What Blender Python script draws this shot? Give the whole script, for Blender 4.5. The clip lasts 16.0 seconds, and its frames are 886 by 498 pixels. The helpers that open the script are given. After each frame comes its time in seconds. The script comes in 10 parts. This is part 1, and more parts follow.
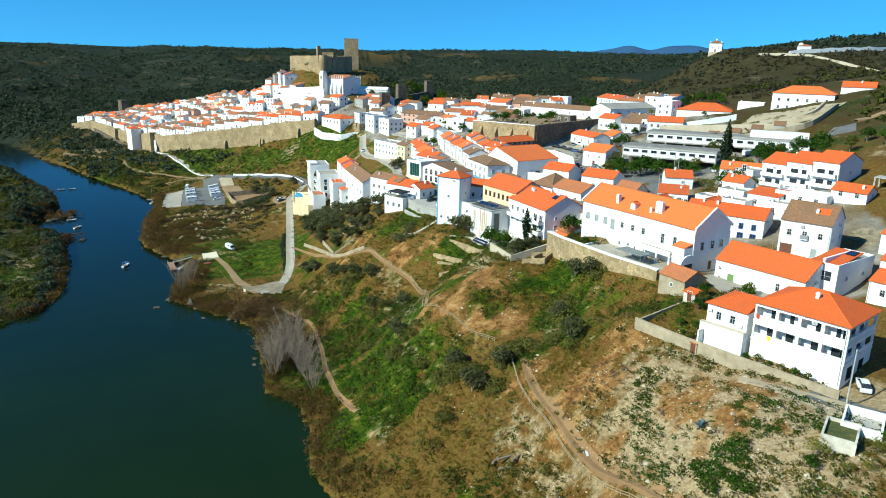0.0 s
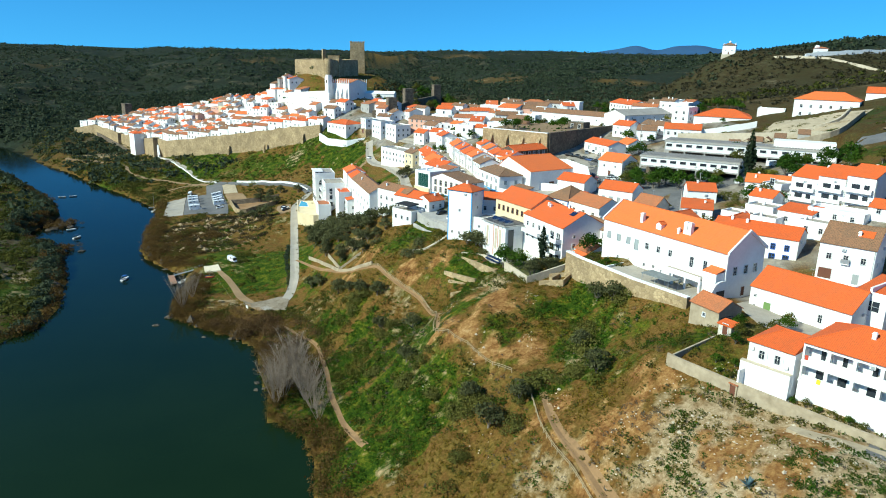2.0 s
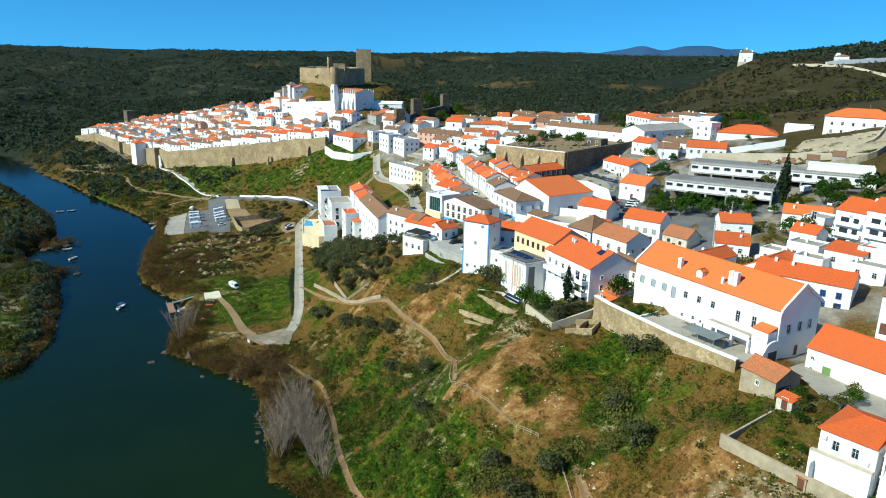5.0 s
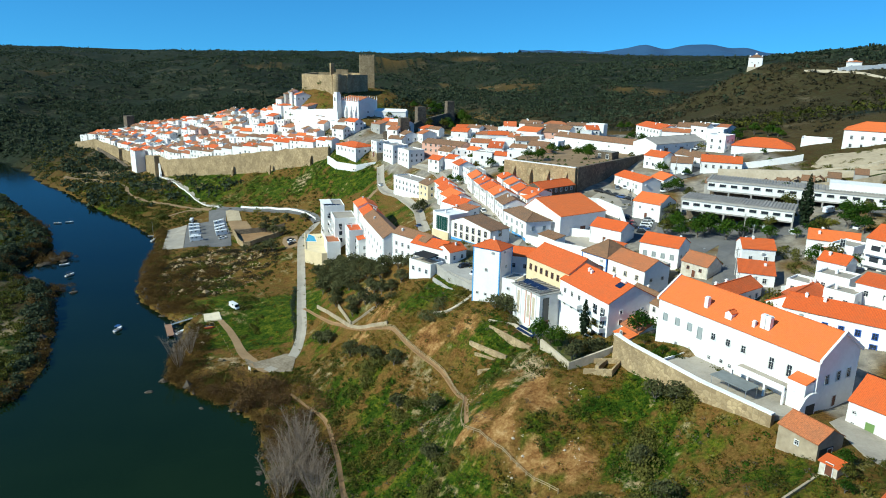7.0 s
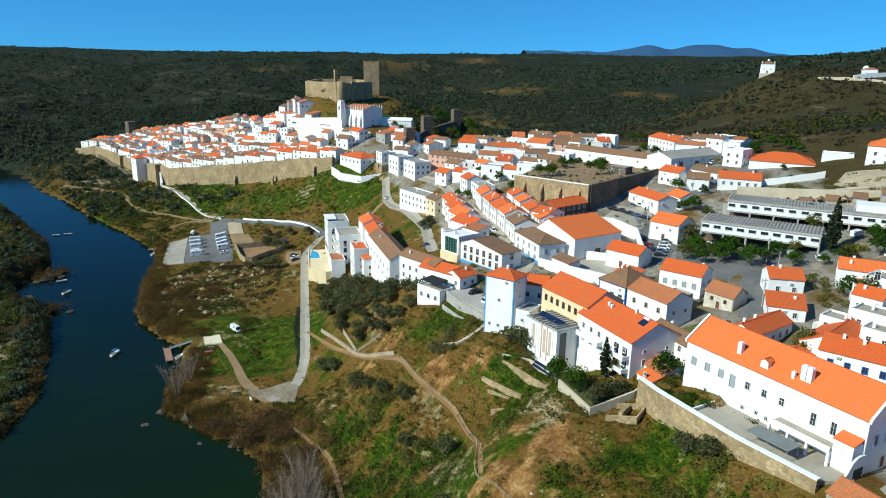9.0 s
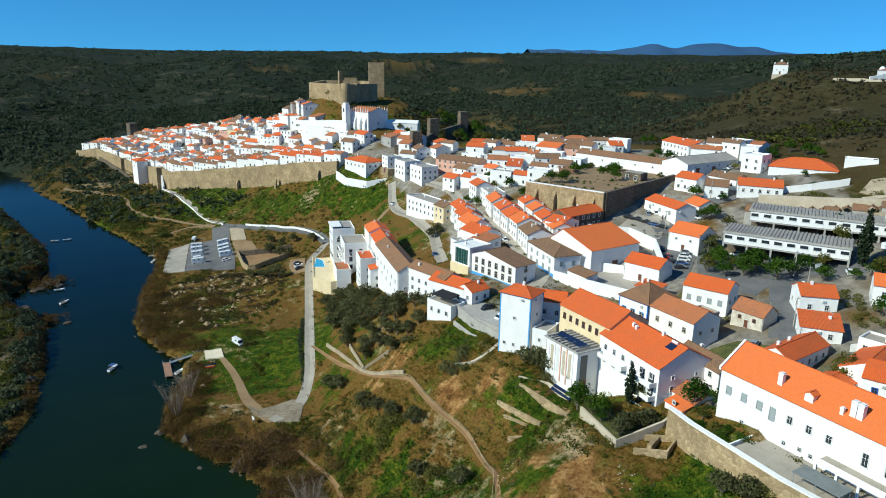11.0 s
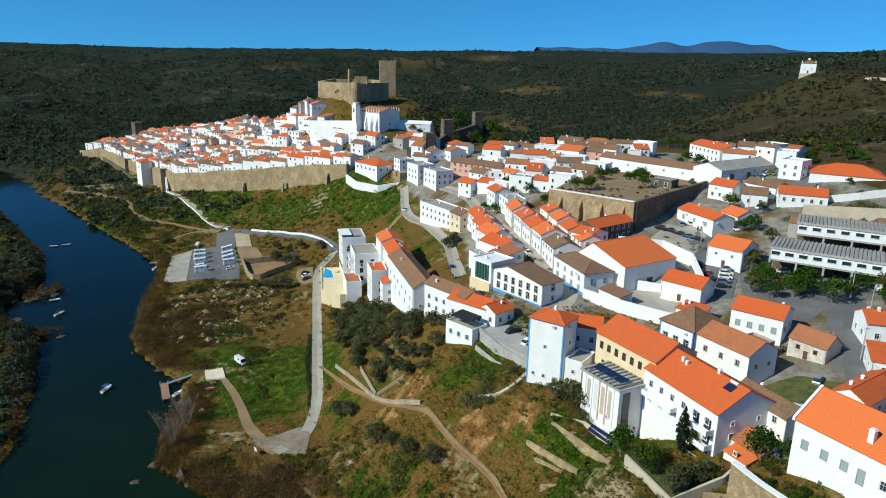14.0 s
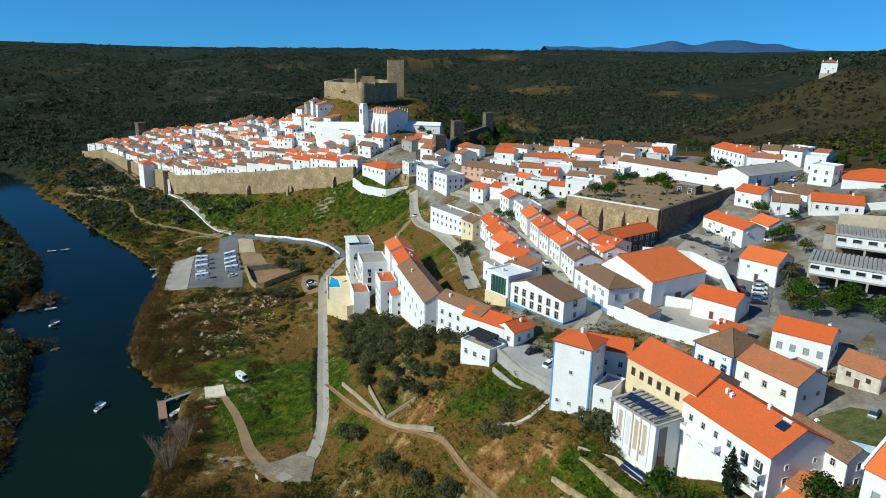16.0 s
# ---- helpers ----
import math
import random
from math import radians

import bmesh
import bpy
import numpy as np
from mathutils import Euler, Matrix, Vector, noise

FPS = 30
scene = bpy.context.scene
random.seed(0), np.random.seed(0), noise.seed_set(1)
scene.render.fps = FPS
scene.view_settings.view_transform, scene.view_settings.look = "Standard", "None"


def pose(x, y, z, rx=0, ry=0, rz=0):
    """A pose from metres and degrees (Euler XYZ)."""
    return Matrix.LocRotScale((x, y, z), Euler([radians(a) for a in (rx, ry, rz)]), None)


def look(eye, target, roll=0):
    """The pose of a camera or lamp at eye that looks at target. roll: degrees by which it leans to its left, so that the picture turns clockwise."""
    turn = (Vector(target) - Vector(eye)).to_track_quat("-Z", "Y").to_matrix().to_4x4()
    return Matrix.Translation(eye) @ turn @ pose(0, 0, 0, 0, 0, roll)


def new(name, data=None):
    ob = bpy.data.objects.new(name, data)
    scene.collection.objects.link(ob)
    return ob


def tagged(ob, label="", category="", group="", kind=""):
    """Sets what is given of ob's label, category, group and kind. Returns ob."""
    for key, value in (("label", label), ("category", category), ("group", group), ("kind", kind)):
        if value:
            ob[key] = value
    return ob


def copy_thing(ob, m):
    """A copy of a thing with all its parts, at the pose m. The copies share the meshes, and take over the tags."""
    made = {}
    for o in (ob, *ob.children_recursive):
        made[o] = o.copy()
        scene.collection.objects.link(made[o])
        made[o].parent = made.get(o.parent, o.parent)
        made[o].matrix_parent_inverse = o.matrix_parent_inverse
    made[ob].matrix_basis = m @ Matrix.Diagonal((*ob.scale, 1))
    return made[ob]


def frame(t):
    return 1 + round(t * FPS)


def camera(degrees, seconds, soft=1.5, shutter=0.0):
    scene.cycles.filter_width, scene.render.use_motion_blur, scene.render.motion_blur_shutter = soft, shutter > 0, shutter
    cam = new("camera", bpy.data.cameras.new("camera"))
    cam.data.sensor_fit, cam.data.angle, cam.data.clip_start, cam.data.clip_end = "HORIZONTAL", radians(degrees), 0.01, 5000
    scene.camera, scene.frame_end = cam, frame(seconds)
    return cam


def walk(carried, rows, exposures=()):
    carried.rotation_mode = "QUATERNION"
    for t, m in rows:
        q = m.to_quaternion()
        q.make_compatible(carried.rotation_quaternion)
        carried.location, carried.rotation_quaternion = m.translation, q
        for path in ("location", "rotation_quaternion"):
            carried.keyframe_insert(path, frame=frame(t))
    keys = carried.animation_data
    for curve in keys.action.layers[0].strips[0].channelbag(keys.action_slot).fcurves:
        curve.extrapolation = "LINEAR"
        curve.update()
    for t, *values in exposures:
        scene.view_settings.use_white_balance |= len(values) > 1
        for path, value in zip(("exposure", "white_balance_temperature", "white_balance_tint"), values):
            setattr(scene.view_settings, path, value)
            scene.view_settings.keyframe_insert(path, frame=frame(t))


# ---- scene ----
cam = camera(65.6, 16.0, 1.0)
PATH = [
    (0, (-0.743, 3.772, 88.692), (-0.311, 5.651, 88.162), 1.4),
    (1, (-0.386, 9.355, 89.627), (0.038, 11.236, 89.098), 1.35),
    (2, (-0.038, 15.52, 91.049), (0.379, 17.403, 90.519), 1.3),
    (3, (0.178, 21.63, 92.776), (0.591, 23.514, 92.248), 1.3),
    (4, (0.369, 27.407, 94.699), (0.777, 29.292, 94.171), 1.3),
    (6.5, (0.394, 40.951, 102.021), (0.794, 42.836, 101.484), 1.2),
    (7.5, (0.418, 46.825, 104.442), (0.815, 48.711, 103.906), 1.2),
    (8.5, (0.58, 52.68, 107.283), (0.971, 54.566, 106.746), 1.2),
    (9, (0.559, 55.621, 108.453), (0.949, 57.508, 107.915), 1.2),
    (11.5, (0.071, 69.33, 109.987), (0.45, 71.217, 109.444), 1.15),
    (12.5, (0.107, 75.569, 110.071), (0.48, 77.456, 109.524), 1.2),
    (13.5, (0.282, 82.351, 110.023), (0.645, 84.24, 109.476), 1.2),
    (14.5, (0.41, 89.221, 110.0), (0.764, 91.112, 109.452), 1.2),
    (16, (0.43, 99.64, 110.022), (0.772, 101.532, 109.472), 1.2),
]
walk(cam, [(t, look(eye, target, roll)) for t, eye, target, roll in PATH], exposures=((0, 0.42, 6200, -12), (8, 0.17, 6200, -8), (16, -0.08, 6200, -4)))

# ---------------------------------------------------------------- world, sun, exposure
SUN_FROM = Vector((-0.965, -0.26, 0.0)).normalized()
SUN_HEIGHT = radians(37)
world = bpy.data.worlds.new("sky")
scene.world = world
world.use_nodes = True
_sky = world.node_tree.nodes.new("ShaderNodeTexSky")
_sky.sky_type = "NISHITA"
_sky.sun_disc = False
_sky.sun_elevation = SUN_HEIGHT
_sky.sun_rotation = math.atan2(SUN_FROM.x, SUN_FROM.y)
_sky.altitude = 300
_sky.air_density, _sky.dust_density, _sky.ozone_density = 1.0, 0.0, 3.0
_back = world.node_tree.nodes["Background"]
_back.inputs["Strength"].default_value = 0.112
# the clear winter sky stays deep blue close to the horizon
_tc = world.node_tree.nodes.new("ShaderNodeTexCoord")
_up = world.node_tree.nodes.new("ShaderNodeVectorMath")
_up.operation = "ADD"
_up.inputs[1].default_value = (0.0, 0.0, 0.14)
world.node_tree.links.new(_tc.outputs["Generated"], _up.inputs[0])
world.node_tree.links.new(_up.outputs[0], _sky.inputs["Vector"])
_deep = world.node_tree.nodes.new("ShaderNodeMix")
_deep.data_type, _deep.blend_type = "RGBA", "MULTIPLY"
_deep.inputs[0].default_value = 1.0
_deep.inputs[7].default_value = (0.31, 0.79, 1.20, 1)
world.node_tree.links.new(_sky.outputs["Color"], _deep.inputs[6])
world.node_tree.links.new(_deep.outputs[2], _back.inputs["Color"])
_sun = bpy.data.lights.new("sun", "SUN")
_sun.energy, _sun.angle, _sun.color = 5.0, radians(0.5), (1.0, 0.95, 0.86)
sun = new("sun", _sun)
_aim = Vector((SUN_FROM.x * math.cos(SUN_HEIGHT), SUN_FROM.y * math.cos(SUN_HEIGHT), math.sin(SUN_HEIGHT)))
sun.matrix_world = look(_aim * 500, (0, 0, 0))


# ---------------------------------------------------------------- materials
def _nodes(name):
    m = bpy.data.materials.new(name)
    m.use_nodes = True
    t = m.node_tree
    return m, t, t.nodes["Principled BSDF"]


def _noise(t, scale, detail=4.0, coords=None, rough=0.6):
    n = t.nodes.new("ShaderNodeTexNoise")
    n.inputs["Scale"].default_value, n.inputs["Detail"].default_value, n.inputs["Roughness"].default_value = scale, detail, rough
    if coords is not None:
        t.links.new(coords, n.inputs["Vector"])
    return n.outputs["Fac"]


def _ramp(t, fac, *stops):
    r = t.nodes.new("ShaderNodeValToRGB")
    while len(r.color_ramp.elements) < len(stops):
        r.color_ramp.elements.new(0.5)
    for e, (p, c) in zip(r.color_ramp.elements, stops):
        e.position, e.color = p, (*c, 1) if len(c) == 3 else c
    t.links.new(fac, r.inputs["Fac"])
    return r.outputs["Color"]


def _mix(t, fac, a, b, kind="MIX"):
    n = t.nodes.new("ShaderNodeMix")
    n.data_type, n.blend_type = "RGBA", kind
    for value, slot in ((fac, n.inputs[0]), (a, n.inputs[6]), (b, n.inputs[7])):
        if hasattr(value, "links"):
            t.links.new(value, slot)
        elif isinstance(value, tuple):
            slot.default_value = (*value, 1)
        else:
            slot.default_value = value
    return n.outputs[2]


def _bump(t, b, fac, strength, distance):
    n = t.nodes.new("ShaderNodeBump")
    n.inputs["Strength"].default_value, n.inputs["Distance"].default_value = strength, distance
    t.links.new(fac, n.inputs["Height"])
    t.links.new(n.outputs["Normal"], b.inputs["Normal"])


def surface(name, light, dark, rough=0.8, fine=2.5, coarse=0.18, bump=0.3, depth=0.05, vary=0.0, metal=0.0, world_space=True):
    """A surface between two colours, mottled at two scales, with fine relief; vary: how far single things differ in tone."""
    m, t, b = _nodes(name)
    where = t.nodes.new("ShaderNodeNewGeometry").outputs["Position"] if world_space else t.nodes.new("ShaderNodeTexCoord").outputs["Object"]
    f, c = _noise(t, fine, 5, where), _noise(t, coarse, 3, where)
    grain = _ramp(t, f, (0.3, (0, 0, 0)), (0.7, (1, 1, 1)))
    patch = _ramp(t, c, (0.35, (0, 0, 0)), (0.65, (1, 1, 1)))
    both = _mix(t, 0.5, grain, patch)
    colour = _mix(t, both, dark, light)
    if vary:
        info = t.nodes.new("ShaderNodeObjectInfo").outputs["Random"]
        colour = _mix(t, vary, colour, _ramp(t, info, (0, tuple(v * 0.45 for v in dark)), (1, tuple(min(1, v * 1.25) for v in light))))
    t.links.new(colour, b.inputs["Base Color"])
    b.inputs["Roughness"].default_value, b.inputs["Metallic"].default_value = rough, metal
    if bump:
        _bump(t, b, f, bump, depth)
    return m


def tiled(name, light, dark, old, pitch=0.28, vary=0.25, mottle=0.0):
    """Clay roof tiles: channels that run down the slope, courses across them, sun-bleached and lichened patches."""
    m, t, b = _nodes(name)
    coords = t.nodes.new("ShaderNodeTexCoord").outputs["Object"]
    w = t.nodes.new("ShaderNodeTexWave")
    w.wave_type, w.bands_direction = "BANDS", "X"
    w.inputs["Scale"].default_value, w.inputs["Distortion"].default_value = 0.314 / pitch, 0.4
    t.links.new(coords, w.inputs["Vector"])
    v = t.nodes.new("ShaderNodeTexWave")
    v.wave_type, v.bands_direction, v.wave_profile = "BANDS", "Y", "SAW"
    v.inputs["Scale"].default_value, v.inputs["Distortion"].default_value = 0.314 / 0.42, 0.6
    t.links.new(coords, v.inputs["Vector"])
    where = t.nodes.new("ShaderNodeNewGeometry").outputs["Position"]
    f, c = _noise(t, 3.5, 4, where), _noise(t, 0.35, 4, where)
    colour = _mix(t, _ramp(t, f, (0.3, (0, 0, 0)), (0.7, (1, 1, 1))), dark, light)
    colour = _mix(t, _ramp(t, c, (0.45, (0, 0, 0)), (0.75, (0.7, 0.7, 0.7))), colour, old)
    if mottle:
        spots_ = _noise(t, 3.0, 6, where, 0.75)
        colour = _mix(t, _ramp(t, spots_, (0.50, (0, 0, 0)), (0.60, (mottle, mottle, mottle))), colour, tuple(v * 0.42 for v in old))
        colour = _mix(t, _ramp(t, _noise(t, 2.2, 6, t.nodes.new("ShaderNodeTexCoord").outputs["Object"], 0.7), (0.56, (0, 0, 0)), (0.68, (mottle, mottle, mottle))), colour, tuple(min(1, v * 1.25) for v in light))
    info = t.nodes.new("ShaderNodeObjectInfo").outputs["Random"]
    colour = _mix(t, vary, colour, _ramp(t, info, (0, dark), (0.5, light), (1, old)))
    groove = _ramp(t, w.outputs["Fac"], (0.0, (0.55, 0.55, 0.55)), (0.35, (1, 1, 1)))
    colour = _mix(t, 0.5, colour, groove, "MULTIPLY")
    t.links.new(colour, b.inputs["Base Color"])
    b.inputs["Roughness"].default_value = 0.85
    both = _mix(t, 0.35, w.outputs["Color"], v.outputs["Color"])
    _bump(t, b, both, 0.7, 0.06)
    return m


def foliage(name, a, b_, c, vary=0.35):
    m, t, b = _nodes(name)
    isle = t.nodes.new("ShaderNodeNewGeometry")
    colour = _ramp(t, isle.outputs["Random Per Island"], (0, a), (0.55, b_), (1, c))
    patch = _noise(t, 0.06, 3, isle.outputs["Position"])
    colour = _mix(t, _ramp(t, patch, (0.35, (0, 0, 0)), (0.7, (0.45, 0.45, 0.45))), colour, tuple(v * 0.6 for v in a))
    info = t.nodes.new("ShaderNodeObjectInfo").outputs["Random"]
    colour = _mix(t, vary, colour, _ramp(t, info, (0, a), (1, c)))
    t.links.new(colour, b.inputs["Base Color"])
    b.inputs["Roughness"].default_value = 0.75
    b.inputs["Specular IOR Level"].default_value = 0.2
    thin = t.nodes.new("ShaderNodeBsdfTranslucent")
    t.links.new(colour, thin.inputs["Color"])
    leaf = t.nodes.new("ShaderNodeMixShader")
    leaf.inputs[0].default_value = 0.38
    t.links.new(b.outputs[0], leaf.inputs[1])
    t.links.new(thin.outputs[0], leaf.inputs[2])
    t.links.new(leaf.outputs[0], t.nodes["Material Output"].inputs["Surface"])
    return m


def plain(name, colour, rough=0.5, metal=0.0):
    m, t, b = _nodes(name)
    f = _noise(t, 4.0, 3, t.nodes.new("ShaderNodeTexCoord").outputs["Object"])
    t.links.new(_mix(t, f, tuple(v * 0.88 for v in colour), colour), b.inputs["Base Color"])
    b.inputs["Roughness"].default_value, b.inputs["Metallic"].default_value = rough, metal
    return m


def rubble(name, light, dark, size=1.1):
    """Rubble masonry: stones of uneven tone with darker joints, and broad stains."""
    m, t, b = _nodes(name)
    where = t.nodes.new("ShaderNodeNewGeometry").outputs["Position"]
    v = t.nodes.new("ShaderNodeTexVoronoi")
    v.inputs["Scale"].default_value = size
    t.links.new(where, v.inputs["Vector"])
    e = t.nodes.new("ShaderNodeTexVoronoi")
    e.feature = "DISTANCE_TO_EDGE"
    e.inputs["Scale"].default_value = size
    t.links.new(where, e.inputs["Vector"])
    tone = t.nodes.new("ShaderNodeSeparateColor")
    t.links.new(v.outputs["Color"], tone.inputs["Color"])
    colour = _mix(t, tone.outputs[0], dark, light)
    stain = _noise(t, 0.16, 5, where)
    colour = _mix(t, _ramp(t, stain, (0.38, (0.55, 0.55, 0.55)), (0.62, (0, 0, 0))), colour, tuple(x * 0.55 for x in dark))
    colour = _mix(t, _ramp(t, e.outputs["Distance"], (0.0, (0.6, 0.6, 0.6)), (0.09, (0, 0, 0))), colour, tuple(x * 0.7 for x in dark))
    t.links.new(colour, b.inputs["Base Color"])
    b.inputs["Roughness"].default_value = 0.95
    _bump(t, b, _mix(t, 0.4, e.outputs["Distance"], _noise(t, 2.5, 5, where)), 0.9, 0.3)
    return m


def cover_ground():
    """Open ground: soil, grass, dry scrub and broken rock, laid out by the shares stored with the land."""
    m, t, b = _nodes("open_ground")
    where = t.nodes.new("ShaderNodeNewGeometry").outputs["Position"]
    share = t.nodes.new("ShaderNodeSeparateColor")
    att = t.nodes.new("ShaderNodeAttribute")
    att.attribute_name = "cover"
    t.links.new(att.outputs["Color"], share.inputs["Color"])
    n1, n2, n3, n4 = _noise(t, 0.05, 5, where), _noise(t, 0.35, 5, where), _noise(t, 1.5, 9, where, 0.72), _noise(t, 0.012, 4, where)
    soil = _ramp(t, n3, (0.25, (0.044, 0.024, 0.005)), (0.5, (0.130, 0.066, 0.017)), (0.75, (0.255, 0.146, 0.048)))
    dry = _ramp(t, n3, (0.3, (0.046, 0.037, 0.006)), (0.7, (0.200, 0.130, 0.030)))
    bare = _ramp(t, _mix(t, 0.5, n3, n2), (0.36, (0.065, 0.030, 0.010)), (0.46, (0.185, 0.085, 0.026)), (0.55, (0.29, 0.160, 0.056)), (0.64, (0.44, 0.285, 0.13)))
    grass = _ramp(t, _mix(t, 0.45, n3, n2), (0.38, (0.006, 0.022, 0.001)), (0.5, (0.034, 0.060, 0.003)), (0.61, (0.122, 0.120, 0.010)))
    rock = _ramp(t, n3, (0.3, (0.17, 0.115, 0.058)), (0.5, (0.34, 0.25, 0.14)), (0.72, (0.52, 0.41, 0.27)))
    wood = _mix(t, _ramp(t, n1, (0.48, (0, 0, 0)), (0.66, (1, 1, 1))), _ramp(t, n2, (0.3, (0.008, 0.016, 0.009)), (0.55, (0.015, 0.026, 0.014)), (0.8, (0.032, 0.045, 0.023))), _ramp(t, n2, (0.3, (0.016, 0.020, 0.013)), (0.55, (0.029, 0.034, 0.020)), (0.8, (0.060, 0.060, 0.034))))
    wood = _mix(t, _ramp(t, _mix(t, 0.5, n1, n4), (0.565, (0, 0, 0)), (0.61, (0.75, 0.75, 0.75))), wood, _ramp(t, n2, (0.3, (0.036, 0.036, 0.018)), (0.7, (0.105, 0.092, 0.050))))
    crown_shading = t.nodes.new("ShaderNodeTexVoronoi")
    crown_shading.inputs["Scale"].default_value, crown_shading.inputs["Randomness"].default_value = 0.21, 1.0
    bent = t.nodes.new("ShaderNodeVectorMath")
    bent.operation = "MULTIPLY_ADD"
    wob = t.nodes.new("ShaderNodeTexNoise")
    wob.inputs["Scale"].default_value = 0.3
    t.links.new(where, wob.inputs["Vector"])
    t.links.new(wob.outputs["Color"], bent.inputs[0])
    bent.inputs[1].default_value = (6, 6, 6)
    t.links.new(where, bent.inputs[2])
    t.links.new(bent.outputs[0], crown_shading.inputs["Vector"])
    # canopy light and shade in the colour: tops lightened, gaps between crowns darkened
    wood = _mix(t, 0.75, wood, _ramp(t, crown_shading.outputs["Distance"], (0.15, (1.12, 1.16, 1.25)), (0.45, (0.82, 0.86, 0.95)), (0.75, (0.38, 0.42, 0.50))), "MULTIPLY")
    base = _mix(t, _ramp(t, n2, (0.38, (0, 0, 0)), (0.62, (1, 1, 1))), soil, dry)

    def add(value, colour, under, soft=0.22):
        s = t.nodes.new("ShaderNodeMath")
        s.operation = "ADD"
        t.links.new(value, s.inputs[0])
        mixed = t.nodes.new("ShaderNodeMath")
        mixed.operation = "MULTIPLY_ADD"
        t.links.new(n2, mixed.inputs[0])
        mixed.inputs[1].default_value = 1.1
        mixed.inputs[2].default_value = -0.55
        t.links.new(mixed.outputs[0], s.inputs[1])
        s2 = t.nodes.new("ShaderNodeMath")
        s2.operation = "MULTIPLY_ADD"
        t.links.new(n1, s2.inputs[0])
        s2.inputs[1].default_value = 0.9
        t.links.new(s.outputs[0], s2.inputs[2])
        return _mix(t, _ramp(t, s2.outputs[0], (0.95 - soft, (0, 0, 0)), (0.95 + soft * 0.2, (1, 1, 1))), under, colour)

    colour = add(share.outputs[0], grass, base)
    colour = add(share.outputs[1], rock, colour)
    worn = t.nodes.new("ShaderNodeAttribute")
    worn.attribute_name = "bare"
    colour = add(worn.outputs["Fac"], bare, colour, 0.3)
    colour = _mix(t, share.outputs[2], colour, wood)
    paved = t.nodes.new("ShaderNodeAttribute")
    paved.attribute_name = "paved"
    street = _ramp(t, n2, (0.3, (0.15, 0.135, 0.115)), (0.7, (0.34, 0.30, 0.245)))
    colour = _mix(t, paved.outputs["Fac"], colour, street)
    t.links.new(colour, b.inputs["Base Color"])
    b.inputs["Roughness"].default_value = 0.95
    b.inputs["Specular IOR Level"].default_value = 0.1
    _bump(t, b, _mix(t, 0.5, n3, n2), 1.0, 0.6)
    return m


def river_water():
    m, t, b = _nodes("river_water")
    where = t.nodes.new("ShaderNodeNewGeometry").outputs["Position"]
    n = _noise(t, 0.02, 3, where)
    down = t.nodes.new("ShaderNodeSeparateXYZ")
    t.links.new(where, down.inputs[0])
    reach = t.nodes.new("ShaderNodeMapRange")
    reach.inputs["From Min"].default_value, reach.inputs["From Max"].default_value = 150, 420
    t.links.new(down.outputs["Y"], reach.inputs["Value"])
    # base colour falls from brighter green near to darker green farther along y
    near_tone = _ramp(t, n, (0.3, (0.0064, 0.0160, 0.0044)), (0.7, (0.0092, 0.0205, 0.0058)))
    far_tone = _ramp(t, n, (0.3, (0.0016, 0.0050, 0.0026)), (0.7, (0.0028, 0.0074, 0.0036)))
    t.links.new(_mix(t, reach.outputs["Result"], near_tone, far_tone), b.inputs["Base Color"])
    b.inputs["Roughness"].default_value = 0.10
    b.inputs["IOR"].default_value = 1.33
    b.inputs["Specular IOR Level"].default_value = 0.15
    _bump(t, b, _mix(t, 0.5, _noise(t, 0.9, 4, where), _noise(t, 0.16, 3, where)), 0.10, 0.10)
    return m


M_GROUND = cover_ground()
M_WATER = river_water()
M_WHITE = surface("white_limewash", (0.86, 0.85, 0.83), (0.74, 0.72, 0.69), 0.85, 1.6, 0.25, 0.15, 0.02)
M_CREAM = surface("cream_render", (0.78, 0.64, 0.40), (0.64, 0.51, 0.31), 0.85, 1.6, 0.3, 0.15, 0.02)
M_PINK = surface("pink_render", (0.70, 0.40, 0.30), (0.58, 0.32, 0.24), 0.85, 1.6, 0.3, 0.15, 0.02)
M_STAINED = surface("stained_render", (0.72, 0.67, 0.58), (0.40, 0.34, 0.26), 0.9, 1.2, 0.35, 0.3, 0.03)
M_GREY = surface("grey_render", (0.42, 0.40, 0.37), (0.30, 0.285, 0.26), 0.9, 1.4, 0.3, 0.2, 0.02)
M_CONCRETE = surface("raw_concrete", (0.46, 0.43, 0.39), (0.31, 0.29, 0.26), 0.9, 1.2, 0.25, 0.3, 0.03)
M_BLUE = surface("cobalt_paint", (0.03, 0.16, 0.55), (0.025, 0.12, 0.42), 0.6, 2, 0.4, 0.1, 0.02)
M_SKYBLUE = surface("sky_blue_paint", (0.10, 0.36, 0.72), (0.08, 0.29, 0.60), 0.6, 2, 0.4, 0.1, 0.02)
M_TILE = tiled("orange_roof_tiles", (0.74, 0.135, 0.020), (0.58, 0.092, 0.014), (0.48, 0.115, 0.032), mottle=0.30)
M_TILE_NEW = tiled("new_orange_roof_tiles", (0.80, 0.185, 0.038), (0.70, 0.145, 0.030), (0.64, 0.16, 0.046), vary=0.12, mottle=0.16)
M_TILE_OLD = tiled("weathered_brown_roof_tiles", (0.36, 0.170, 0.078), (0.19, 0.105, 0.056), (0.125, 0.095, 0.062), mottle=0.75)
M_TILE_RUST = tiled("faded_red_roof_tiles", (0.56, 0.18, 0.060), (0.36, 0.115, 0.045), (0.24, 0.13, 0.07), mottle=0.70)
M_SLABROOF = surface("flat_roof_felt", (0.40, 0.36, 0.32), (0.27, 0.245, 0.215), 0.9, 1.4, 0.2, 0.2, 0.03)
